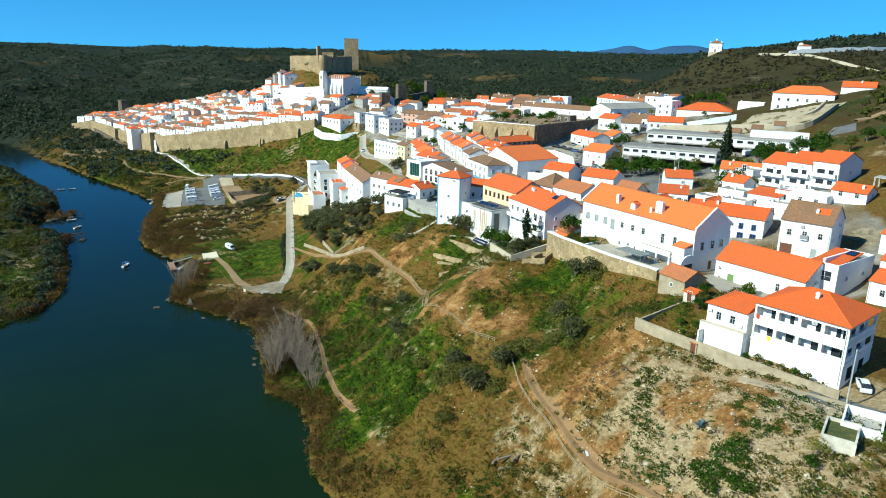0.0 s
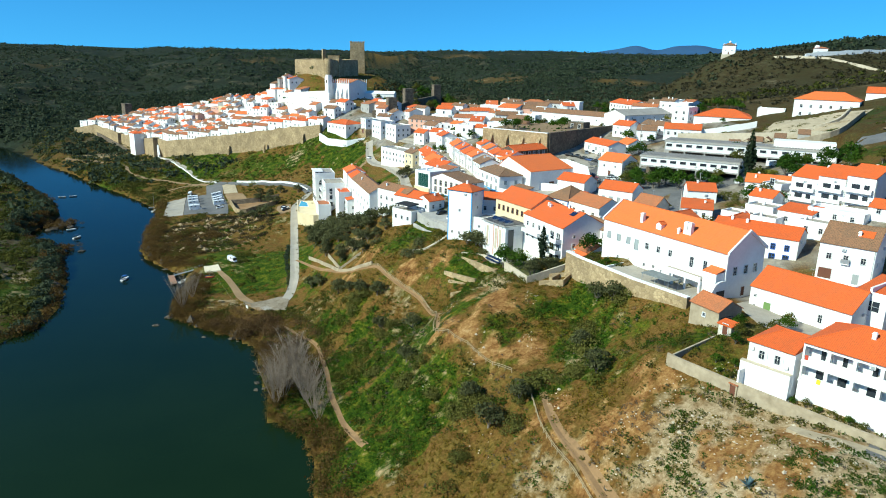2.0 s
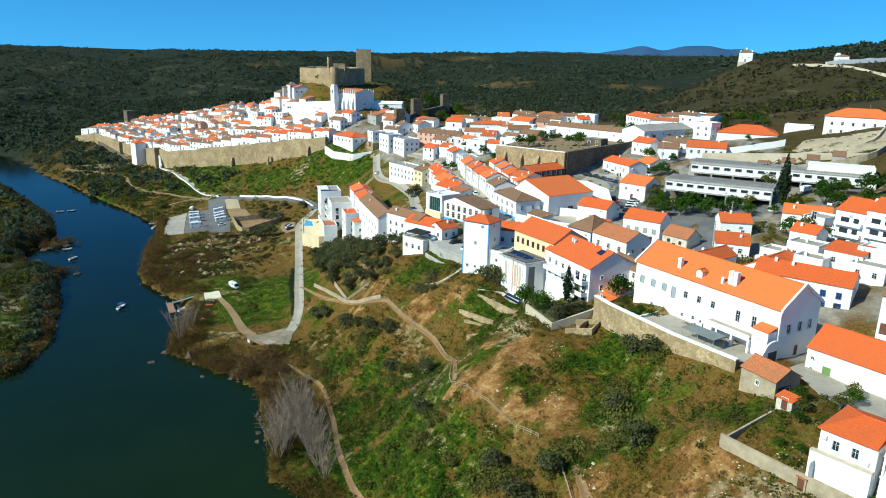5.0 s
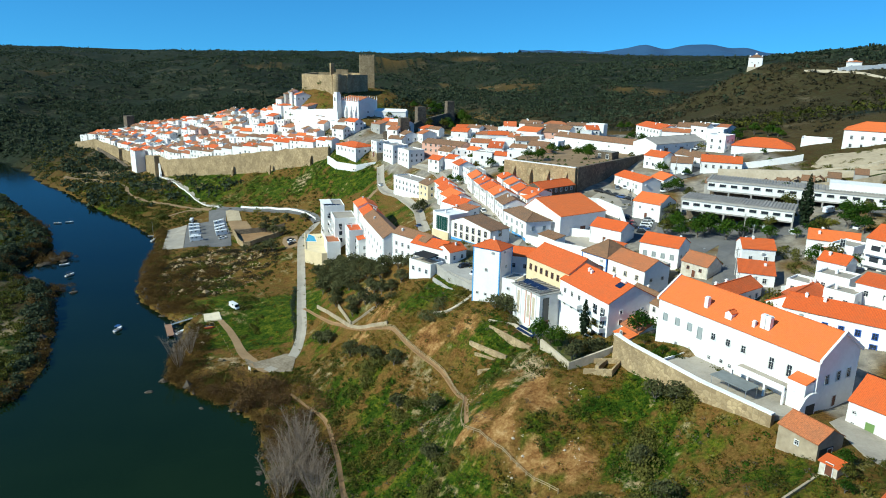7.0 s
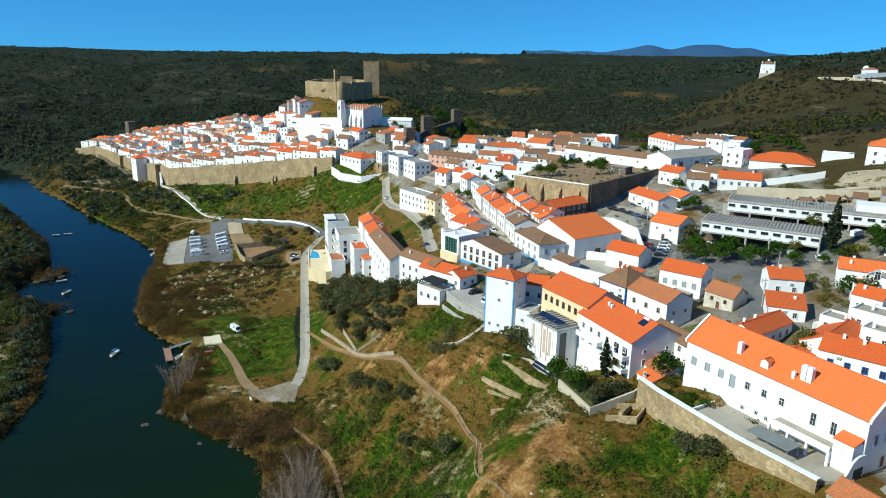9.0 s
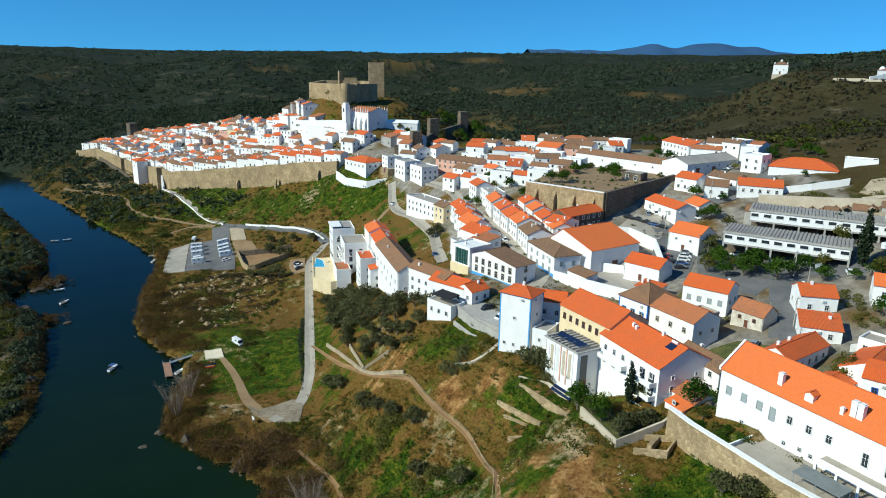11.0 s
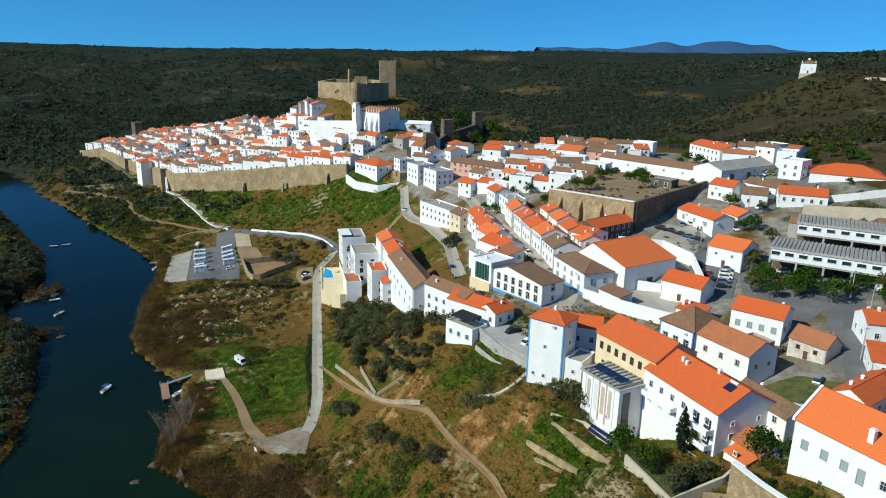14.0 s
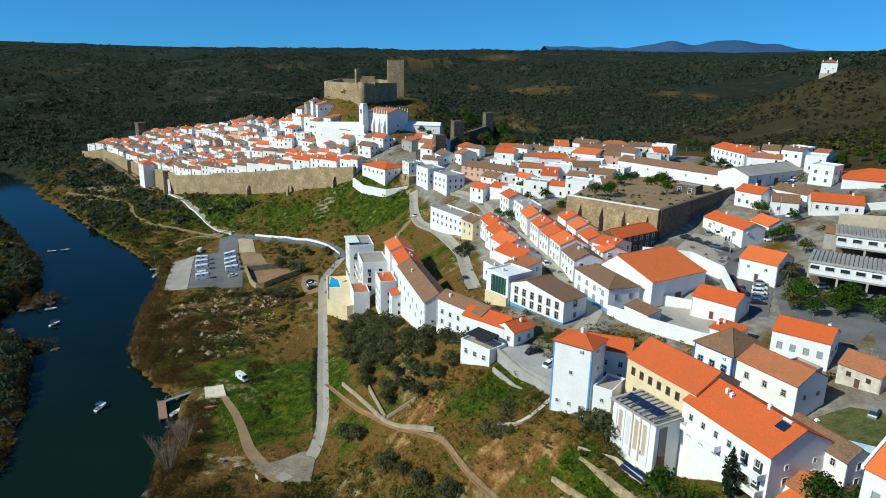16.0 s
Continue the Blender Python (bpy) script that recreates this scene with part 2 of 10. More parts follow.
M_CORRUGATED = surface("grey_fibre_cement_sheet", (0.38, 0.35, 0.315), (0.23, 0.21, 0.19), 0.9, 0.8, 0.2, 0.2, 0.03)
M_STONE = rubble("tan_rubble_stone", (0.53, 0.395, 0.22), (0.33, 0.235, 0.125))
# Dark schist; also colours wall faces that are dark only by shade.
M_DARKSTONE_AND_SHADE = rubble("dark_schist_stone", (0.23, 0.178, 0.122), (0.105, 0.080, 0.056))
M_PALESTONE = surface("pale_plastered_stone", (0.58, 0.50, 0.38), (0.40, 0.33, 0.235), 0.95, 1.2, 0.2, 0.5, 0.1)
M_ASPHALT = surface("grey_asphalt", (0.165, 0.158, 0.152), (0.095, 0.092, 0.09), 0.9, 2.0, 0.15, 0.2, 0.02)
M_PAVING = surface("pale_cobble_paving", (0.40, 0.355, 0.29), (0.27, 0.235, 0.19), 0.9, 2.4, 0.2, 0.4, 0.04)
M_DIRT = surface("beaten_earth", (0.31, 0.205, 0.105), (0.19, 0.118, 0.056), 0.95, 1.4, 0.15, 0.4, 0.06)
M_PATH = surface("reddish_path_earth", (0.32, 0.188, 0.084), (0.19, 0.108, 0.047), 0.95, 1.4, 0.15, 0.4, 0.06)
M_SANDY = surface("pale_sandy_track", (0.47, 0.385, 0.26), (0.30, 0.235, 0.15), 0.95, 1.2, 0.2, 0.3, 0.05)
M_OLDRENDER = surface("weathered_tan_render", (0.46, 0.375, 0.26), (0.25, 0.195, 0.125), 0.95, 1.0, 0.3, 0.4, 0.06)
M_MURAL = surface("pale_blue_mural", (0.80, 0.82, 0.82), (0.16, 0.42, 0.62), 0.7, 0.7, 0.5, 0.1, 0.02)
M_LAWN = surface("rough_garden_lawn", (0.13, 0.115, 0.030), (0.022, 0.046, 0.005), 0.95, 1.6, 0.4, 0.6, 0.12)
M_GRAVEL = surface("pale_yard_gravel", (0.42, 0.375, 0.32), (0.30, 0.26, 0.22), 0.95, 2.0, 0.12, 0.4, 0.04)
M_GLASS = plain("dark_window_glass", (0.030, 0.036, 0.045), 0.12)
M_GREENGLASS = plain("green_curtain_glass", (0.02, 0.075, 0.06), 0.12)
M_FRAME = plain("white_painted_wood", (0.72, 0.71, 0.69), 0.5)
M_GREYFRAME = plain("grey_shutter", (0.33, 0.36, 0.36), 0.6)
M_BLUEFRAME = plain("blue_painted_wood", (0.03, 0.11, 0.45), 0.5)
M_GREENDOOR = plain("green_painted_wood", (0.16, 0.26, 0.08), 0.6)
M_YELLOWCLOTH = plain("yellow_cloth", (0.75, 0.62, 0.04), 0.9)
M_REDCLOTH = plain("red_cloth", (0.5, 0.06, 0.03), 0.9)
M_DOOR = plain("brown_painted_wood", (0.15, 0.055, 0.03), 0.6)
# Dark paint; in slits and openings it stands in for the hollow's shade.
M_DARK = plain("dark_shaded_metal", (0.035, 0.033, 0.032), 0.7)
M_SHEETGREY = surface("weathered_grey_green_sheet", (0.22, 0.235, 0.225), (0.13, 0.14, 0.135), 0.7, 0.9, 0.2, 0.2, 0.03)
M_STEEL = plain("galvanised_steel", (0.45, 0.46, 0.47), 0.45, 0.6)
M_WOOD = surface("weathered_timber", (0.40, 0.31, 0.18), (0.24, 0.175, 0.095), 0.85, 3, 0.5, 0.3, 0.02)
M_BARK = surface("grey_bark", (0.21, 0.175, 0.14), (0.10, 0.08, 0.062), 0.95, 4, 0.6, 0.5, 0.03)
M_TWIG = surface("bare_grey_twigs", (0.31, 0.245, 0.185), (0.17, 0.125, 0.09), 0.95, 3, 0.5, 0.0)
M_OLIVE = foliage("olive_leaves", (0.056, 0.062, 0.022), (0.102, 0.106, 0.038), (0.175, 0.170, 0.074))
M_SCRUB = foliage("scrub_leaves", (0.040, 0.050, 0.006), (0.086, 0.094, 0.013), (0.170, 0.152, 0.026))
M_BUSH = foliage("soft_olive_bush_leaves", (0.064, 0.070, 0.012), (0.118, 0.120, 0.022), (0.200, 0.182, 0.042))
M_GREYSCRUB = foliage("grey_dry_scrub", (0.075, 0.062, 0.045), (0.125, 0.102, 0.072), (0.19, 0.16, 0.115))
M_GOLD = foliage("golden_dry_grass", (0.085, 0.062, 0.005), (0.18, 0.122, 0.010), (0.30, 0.205, 0.022))
M_GREEN = foliage("fresh_green_leaves", (0.014, 0.048, 0.002), (0.038, 0.096, 0.004), (0.092, 0.152, 0.009))
M_REED = foliage("brown_reeds", (0.054, 0.031, 0.008), (0.102, 0.058, 0.014), (0.175, 0.104, 0.026))
M_FOREST = foliage("evergreen_oak_leaves", (0.024, 0.039, 0.023), (0.043, 0.062, 0.032), (0.078, 0.095, 0.047))
M_TWIGBRUSH = foliage("leafless_red_brown_brush", (0.060, 0.030, 0.010), (0.115, 0.062, 0.022), (0.20, 0.125, 0.055))
M_BROWNSCRUB = foliage("brown_hill_scrub", (0.026, 0.025, 0.012), (0.044, 0.040, 0.019), (0.080, 0.066, 0.032))
M_CYPRESS = foliage("cypress_leaves", (0.010, 0.020, 0.008), (0.020, 0.036, 0.014), (0.035, 0.055, 0.022))
M_YELLOW = foliage("yellow_green_leaves", (0.09, 0.10, 0.012), (0.18, 0.18, 0.02), (0.30, 0.26, 0.03))
M_ROCK = surface("river_rock", (0.11, 0.085, 0.06), (0.05, 0.038, 0.028), 0.9, 2, 0.4, 0.6, 0.1)
M_PANEL = plain("solar_panel_glass", (0.013, 0.024, 0.065), 0.25)
M_POOL = plain("pool_tile", (0.02, 0.36, 0.62), 0.2)
M_RUBBER = plain("black_rubber", (0.02, 0.02, 0.02), 0.8)
M_CLOTH = plain("black_awning_cloth", (0.015, 0.016, 0.018), 0.9)


# ---------------------------------------------------------------- lie of the land
# Spot heights (east, north, metres above the river), quarter by quarter.
SPOTS_BANK = [(-28, 315, 4.5), (-2, 277, 3), (-1, 340, 7), (-5, 361, 12.5), (-55, 401, 6), (-46, 492, 11), (-57, 519, 9),
              (-77, 450, 3), (-12, 420, 10), (10, 352, 14), (-30, 378, 7), (4, 232, 2.5), (-120, 570, 8), (-30, 350, 5),
              (14, 140, 5), (30, 90, 12), (20, 40, 14), (10, 410, 15)]
SPOTS_SLOPE = [(33.6, 173, 23), (47.4, 149.5, 23.5), (46.3, 137.4, 23), (48.4, 104, 21.5), (35.4, 139.6, 17), (25.4, 173, 14),
               (58, 157, 29), (71, 160, 36.8), (72.4, 150, 37.4), (70.2, 170, 37.4), (75.6, 160, 41.2), (77.3, 150, 41.2), (75, 170, 41.3), (60, 213, 31.6), (55.8, 127.5, 29), (56.4, 109, 31), (60, 90.7, 34), (70, 92.6, 38), (82, 86.5, 38.5)]
SPOTS_SLOPE_UP = [(72, 133, 37.5), (62, 176, 35.2), (56.2, 187, 34.3), (58, 177.8, 34.5), (64.2, 177.2, 35.6), (48, 206, 27.6), (50, 196, 29.4), (64, 186, 36), (45, 214, 27), (52.7, 212.5, 33.5), (32, 230, 24.5), (41, 267, 35), (20, 300, 20),
               (15, 262, 12), (21, 240, 17.5), (27, 285, 26), (55, 60, 30), (90, 50, 42)]
SPOTS_TOWN = [(60, 228, 34.5), (80, 142, 41.5), (86, 162, 42), (68, 192, 37), (95, 265, 42.5), (130, 293, 48), (72, 280, 41),
              (66, 318, 41.5), (110, 215, 44), (120, 240, 45.5), (150, 235, 49.5), (66, 119, 37.5), (68.6, 109, 36.4), (72.6, 99, 37.0), (65.2, 116, 36.2), (74.2, 110, 38.8), (78, 101, 39.2), (104, 142, 42)]
SPOTS_TOWN_UP = [(105, 108, 41.5),
              (88, 95, 39.5), (132, 160, 49), (140, 185, 51), (112, 309, 49.5), (135, 340, 55), (187, 404, 62), (145, 420, 60),
              (100, 400, 53), (78, 350, 45), (60, 415, 43), (48, 449, 46), (27, 440, 31), (4, 482, 31), (-44, 536, 21), (55, 255, 37.5)]
SPOTS_OLD = [(20, 480, 44), (-100, 640, 13), (-150, 690, 12), (-195, 735, 16), (-150, 745, 24), (-95, 680, 28), (-45, 605, 38), (-119, 770, 34), (-80, 740, 42), (-52, 700, 50), (-26, 660, 56), (-8, 630, 61), (5, 598, 78), (15, 578, 77), (45, 566, 75), (60, 612, 78), (30, 628, 78), (-14, 590, 58),
             (0, 560, 49), (35, 530, 63), (40, 600, 80), (26, 566, 77), (66, 590, 78), (-60, 770, 34), (90, 530, 56), (110, 470, 58), (55, 700, 35), (-250, 830, 12)]
SPOTS_FAR = [(60, 800, 24), (200, 700, 38), (190, 560, 48), (368, 563, 101.2), (361, 557, 100.2), (377, 571, 100.2), (300, 480, 70), (332, 480, 81), (430, 640, 82), (470, 700, 72), (384, 478, 96.5), (470, 490, 104.5), (560, 820, 88), (660, 980, 108), (690, 860, 121), (735, 790, 127), (696, 722, 132), (667, 748, 129), (621, 787, 117.5), (591, 810, 109), (800, 700, 140), (345, 590, 82), (360, 640, 66), (290, 620, 54), (334, 560, 76), (214, 278, 67), (300, 300, 88)]
SPOTS_RIDGE = [(409, 420, 86), (439, 472, 101), (640, 640, 118), (870, 900, 128), (220, 170, 78), (160, 120, 58), (120, 60, 48), (400, 100, 120), (-150, 330, 7),
             (-250, 400, 26), (-300, 230, 30), (-210, 470, 9), (-420, 560, 40), (-300, 0, 50), (330, 900, 70), (150, -200, 60)]
SPOTS_HILLS = [(-300, 1000, 45), (-650, 1100, 78), (-400, 1400, 84), (-634, 1900, 103), (-100, 1250, 82), (-1100, 1500, 92),
               (100, 1600, 100), (400, 1500, 92), (250, 2300, 115), (900, 1500, 112), (1000, 2300, 122), (-1300, 2600, 108),
               (1800, 1500, 140), (2200, 3200, 128), (-3000, 2500, 110), (0, 3400, 112), (-1000, 4500, 105), (3500, 1000, 160),
               (1500, 300, 150), (-1800, 600, 90), (-1500, -300, 90), (1200, -800, 130)]
SHORE_TOWN = [(0, -600), (4, 0), (8, 90), (9, 125), (2, 140), (2, 156), (0.3, 170), (-9, 182), (-9, 196), (-12, 209), (-14, 229), (-24, 241), (-37, 252),
              (-45, 262), (-46.5, 283), (-45.5, 300), (-46, 310), (-53, 319), (-67, 339), (-72, 354), (-77, 390), (-78, 435), (-84, 455), (-105, 492),
              (-140, 547), (-175, 606), (-210, 659), (-231, 707), (-290, 790), (-420, 850), (-800, 900), (-2500, 1000)]
SHORE_FAR = [(-2500, 880), (-800, 760), (-400, 700), (-260, 650), (-216, 592), (-172, 519), (-146, 475), (-132, 435), (-134, 412), (-136, 399),
             (-126, 376), (-114, 366), (-104, 346), (-94, 313), (-86, 278), (-88, 255), (-100, 240), (-135, 200), (-165, 100), (-170, -600)]


def near_line(x, y, pts):
    """Distance from each place to a broken line."""
    best = np.full(x.shape, 1e9)
    for (ax, ay), (bx, by) in zip(pts, pts[1:]):
        dx, dy = bx - ax, by - ay
        k = np.clip(((x - ax) * dx + (y - ay) * dy) / (dx * dx + dy * dy), 0, 1)
        best = np.minimum(best, np.hypot(x - ax - k * dx, y - ay - k * dy))
    return best


def inside_ring(x, y, ring):
    odd = np.zeros(x.shape, bool)
    for (ax, ay), (bx, by) in zip(ring, ring[1:] + ring[:1]):
        if ay != by:
            odd ^= ((ay > y) != (by > y)) & (x < (bx - ax) * (y - ay) / (by - ay) + ax)
    return odd


_spots = np.array(SPOTS_BANK + SPOTS_SLOPE + SPOTS_SLOPE_UP + SPOTS_TOWN + SPOTS_TOWN_UP + SPOTS_OLD + SPOTS_FAR + SPOTS_RIDGE + SPOTS_HILLS, float)


def _kernel(ax, ay, bx, by):
    return np.sqrt((ax[:, None] - bx[None]) ** 2 + (ay[:, None] - by[None]) ** 2 + 12.0 ** 2)


_weights = np.linalg.solve(_kernel(_spots[:, 0], _spots[:, 1], _spots[:, 0], _spots[:, 1]) - 0.0 * np.eye(len(_spots)), _spots[:, 2])


def waves(x, y, size, seed):
    """Cheap smooth unevenness between about -1 and 1."""
    r = np.random.RandomState(seed)
    out = np.zeros(np.shape(x))
    for k in range(7):
        a, f = r.uniform(0, 6.283), r.uniform(0.6, 1.7) * 6.283 / size
        out = out + np.sin((x * np.cos(a) + y * np.sin(a)) * f + r.uniform(0, 6.283))
    return out / 3.2


def height(x, y):
    x, y = np.atleast_1d(np.asarray(x, float)), np.atleast_1d(np.asarray(y, float))
    z = np.concatenate([_kernel(x[i:i + 20000], y[i:i + 20000], _spots[:, 0], _spots[:, 1]) @ _weights for i in range(0, len(x), 20000)])
    far = np.clip((np.hypot(x - 40, y - 330) - 420) / 700, 0, 1)
    far = far * (1 - 0.85 * np.exp(-((x - 640) ** 2 + (y - 820) ** 2) / 380 ** 2))
    away = np.hypot(x, y)
    calm = 1 - np.exp(-((x - 368) ** 2 + (y - 560) ** 2) / 110 ** 2)
    near = np.clip(2.2 - away / 900, 0, 1)
    spurs = (0.55 - np.abs(waves(x, y, 520, 3))) * 2 + 0.55 * (0.5 - np.abs(waves(x, y, 230, 4))) * 2
    z = z + calm * far * (spurs * (4 + 13 * near) + 5.5 * waves(x, y, 60, 12) * np.clip(1.6 - away / 1100, 0.1, 1) + 7 * waves(x, y, 1100, 5) * far - 7)
    z = z + 0.35 * waves(x, y, 23, 6) + 0.15 * waves(x, y, 8, 7)
    # gullies and hummocks of the open slope
    z = z + np.exp(-((x - 28) / 24) ** 2 - ((y - 150) / 55) ** 2) * (0.9 * waves(x, y, 16, 61) + 0.4 * waves(x, y, 7, 62))
    # level platform cut into the slope for the school
    along, front = 0.766 * (x - 180.9) - 0.643 * (y - 251.4), -0.643 * (x - 180.9) - 0.766 * (y - 251.4)
    cut = np.clip((along + 20) / 12, 0, 1) * np.clip((30 - along) / 5, 0, 1) * np.clip((front + 8.5) / 1.5, 0, 1) * np.clip((34 - front) / 14, 0, 1)
    z = z + cut * (np.minimum(z, 55.4 + 0.07 * np.maximum(along, 0)) - z)
    # level court before the convent
    along, front = 0.316 * (x - 89.8) - 0.949 * (y - 159.9), -0.949 * (x - 89.8) - 0.316 * (y - 159.9)
    cut = np.clip((along + 9) / 2, 0, 1) * np.clip((22 - along) / 2, 0, 1) * np.clip((front - 4) / 1.5, 0, 1) * np.clip((17 - front) / 2, 0, 1)
    z = z + cut * (np.minimum(z, 42.75) - z)
    d = np.minimum(near_line(x, y, SHORE_TOWN), near_line(x, y, SHORE_FAR))
    d = d + 1.2 * waves(x, y, 14, 8) + 0.7 * waves(x, y, 5, 9)
    wet = inside_ring(x, y, SHORE_TOWN + SHORE_FAR)
    land = np.clip(z, 0.15 + 0.05 * np.clip(d, 0, 60), 0.25 + 0.85 * np.abs(d))
    return np.where(wet & (d > 0), -0.3 - np.clip(d * 0.3, 0, 3), np.where(d < 0, 0.1, land))


def ground_z(x, y):
    return float(height([x], [y])[0])


# ---------------------------------------------------------------- helpers for things and parts
def mesh_of(name, bm, *mats):
    me = bpy.data.meshes.new(name)
    bm.to_mesh(me)
    bm.free()
    for m in mats:
        me.materials.append(m)
    return me


def part(name, bm, material, parent, label=""):
    """One mesh object under a thing or a part."""
    me = bm if isinstance(bm, bpy.types.Mesh) else mesh_of(name, bm, material)
    ob = new(name, me)
    ob.parent = parent
    if label:
        tagged(ob, label)
    return ob


def thing(name, m, label, category, group="", kind=""):
    ob = new(name)
    ob.matrix_basis = m
    ob.empty_display_size = 0.5
    return tagged(ob, label, category, group, kind)


def add_box(bm, x0, y0, z0, x1, y1, z1, slot=0):
    v = [bm.verts.new(p) for p in ((x0, y0, z0), (x1, y0, z0), (x1, y1, z0), (x0, y1, z0), (x0, y0, z1), (x1, y0, z1), (x1, y1, z1), (x0, y1, z1))]
    for f in ((3, 2, 1, 0), (4, 5, 6, 7), (0, 1, 5, 4), (1, 2, 6, 5), (2, 3, 7, 6), (3, 0, 4, 7)):
        bm.faces.new([v[i] for i in f]).material_index = slot
    return v


def box(x0, y0, z0, x1, y1, z1, bevel=0.0):
    bm = bmesh.new()
    add_box(bm, x0, y0, z0, x1, y1, z1)
    if bevel:
        bmesh.ops.bevel(bm, geom=bm.edges[:], offset=bevel, segments=1, affect="EDGES")
    return bm


def prism(pts, z0, z1):
    """An upright prism over a ring of corners, counter-clockwise; z1 may be one height a corner."""
    bm = bmesh.new()
    tops = z1 if isinstance(z1, (list, tuple)) else [z1] * len(pts)
    lo = [bm.verts.new((x, y, z0)) for x, y in pts]
    hi = [bm.verts.new((p[0], p[1], h)) for p, h in zip(pts, tops)]
    n = len(pts)
    bm.faces.new(lo[::-1]), bm.faces.new(hi)
    for i in range(n):
        bm.faces.new((lo[i], lo[(i + 1) % n], hi[(i + 1) % n], hi[i]))
    return bm


def tube(p, q, r0, r1, sides=6):
    bm = bmesh.new()
    add_tube(bm, p, q, r0, r1, sides)
    return bm


def add_tube(bm, p, q, r0, r1, sides=6):
    p, q = Vector(p), Vector(q)
    turn = (q - p).to_track_quat("Z", "Y").to_matrix()
    rings = []
    for c, r in ((p, r0), (q, r1)):
        rings.append([bm.verts.new(c + turn @ Vector((r * math.cos(6.2832 * i / sides), r * math.sin(6.2832 * i / sides), 0))) for i in range(sides)])
    for i in range(sides):
        bm.faces.new((rings[0][i], rings[0][(i + 1) % sides], rings[1][(i + 1) % sides], rings[1][i]))
    bm.faces.new(rings[0][::-1]), bm.faces.new(rings[1])


# ---------------------------------------------------------------- the ground, one sheet to the horizon
def _steps(lo, hi, a, b, step, grow=1.09):
    out, s, v = list(np.arange(a, b + 0.1, step)), step, b
    while v < hi:
        s = min(s * grow, 90)
        v += s
        out.append(v)
    s, v = step, a
    while v > lo:
        s = min(s * grow, 90)
        v -= s
        out.insert(0, v)
    return np.array(out)


gx, gy = _steps(-4300, 4300, -100, 160, 1.9), _steps(-900, 4600, 66, 440, 1.9)
GX, GY = np.meshgrid(gx, gy)
_x, _y = GX.ravel(), GY.ravel()
_z = height(_x, _y)
_nx, _ny = len(gx), len(gy)
_i = (np.arange(_ny - 1)[:, None] * _nx + np.arange(_nx - 1)[None]).ravel()
_me = bpy.data.meshes.new("ground")
_me.from_pydata(np.stack([_x, _y, _z], 1).tolist(), [], np.stack([_i, _i + 1, _i + _nx + 1, _i + _nx], 1).tolist())
_zz = _z.reshape(_ny, _nx)


def lie(x, y):
    """Height of the ground sheet itself."""
    i = np.clip(np.searchsorted(gx, x) - 1, 0, _nx - 2)
    j = np.clip(np.searchsorted(gy, y) - 1, 0, _ny - 2)
    u, v = np.clip((x - gx[i]) / (gx[i + 1] - gx[i]), 0, 1), np.clip((y - gy[j]) / (gy[j + 1] - gy[j]), 0, 1)
    return (_zz[j, i] * (1 - u) + _zz[j, i + 1] * u) * (1 - v) + (_zz[j + 1, i] * (1 - u) + _zz[j + 1, i + 1] * u) * v


_bank = near_line(_x, _y, SHORE_TOWN)
_far = np.clip((np.hypot(_x - 10, _y - 330) - 330) / 160, 0, 1)
_far = np.maximum(_far, np.clip((_y - 330 - 1.1 * (300 - _x)) / 60, 0, 1))
_chapel = np.clip((np.hypot(_x - 300, _y - 520) - 60) / 200, 0, 1)


def _zone(cx, cy, r, soft):
    return np.clip((r - np.hypot(_x - cx, _y - cy)) / soft + 0.5, 0, 1)


# where the slope is lush, bare, golden or grey: middle and reach
LUSH = [(22, 152, 10), (15, 175, 9), (25, 158, 9), (6, 177, 6), (15, 150, 7), (12, 203, 8), (32, 201, 6), (48, 142, 5), (62, 150, 7), (57, 138, 5), (60, 105, 2.5), (58, 101, 2.5), (56, 97, 2.5),
        (53, 92, 2.5), (51, 88, 2.5), (68, 89, 2), (70, 85, 2), (66, 82, 2), (72, 80, 2), (10, 228, 9), (68, 165, 9), (-14, 305, 22), (30, 112, 5), (22, 190, 8), (18, 215, 7), (6, 470, 18), (24, 452, 14), (-18, 490, 16), (36, 436, 12), (53, 205, 4), (48, 207, 3), (50, 214, 3), (47, 198, 3)]
BARE = [(37, 176, 5), (39, 169, 5), (45, 161, 5), (53, 154, 5), (49, 175, 6), (48, 124, 3), (48, 109, 3), (12, 162, 3), (64, 98, 7), (65, 85, 7), (56, 114, 6), (45, 222, 4), (49, 131, 4), (52, 100, 3.5), (49, 90, 4),
        (44, 186, 5), (41, 165, 4), (49, 158, 4), (52, 119, 5), (24, 254, 6), (36, 226, 5), (72, 92, 6), (62, 120, 5)]
GOLD = [(27, 137, 7), (32, 123, 7), (23, 123, 7), (61, 160, 8), (38, 108, 6), (16, 138, 5), (40, 205, 6), (24, 240, 9), (56, 128, 7), (66, 172, 6), (-8, 292, 6), (-10, 310, 7), (-12, 330, 9), (-20, 352, 10), (-7, 322, 6)]
GREY = [(37, 124, 6), (40, 124, 5), (30, 192, 6), (26, 170, 5), (42, 100, 6), (34, 180, 4), (56, 113, 5)]


# grassy clearings and bare tracks among the hill woods
MEADOW = [(256, 1090, 60), (275, 1000, 50), (300, 960, 40), (395, 845, 24), (415, 815, 20), (610, 1090, 40), (690, 1610, 70), (470, 1890, 60), (150, 760, 50), (-60, 1300, 40), (-380, 1250, 50), (180, 1420, 50), (880, 1300, 60)]


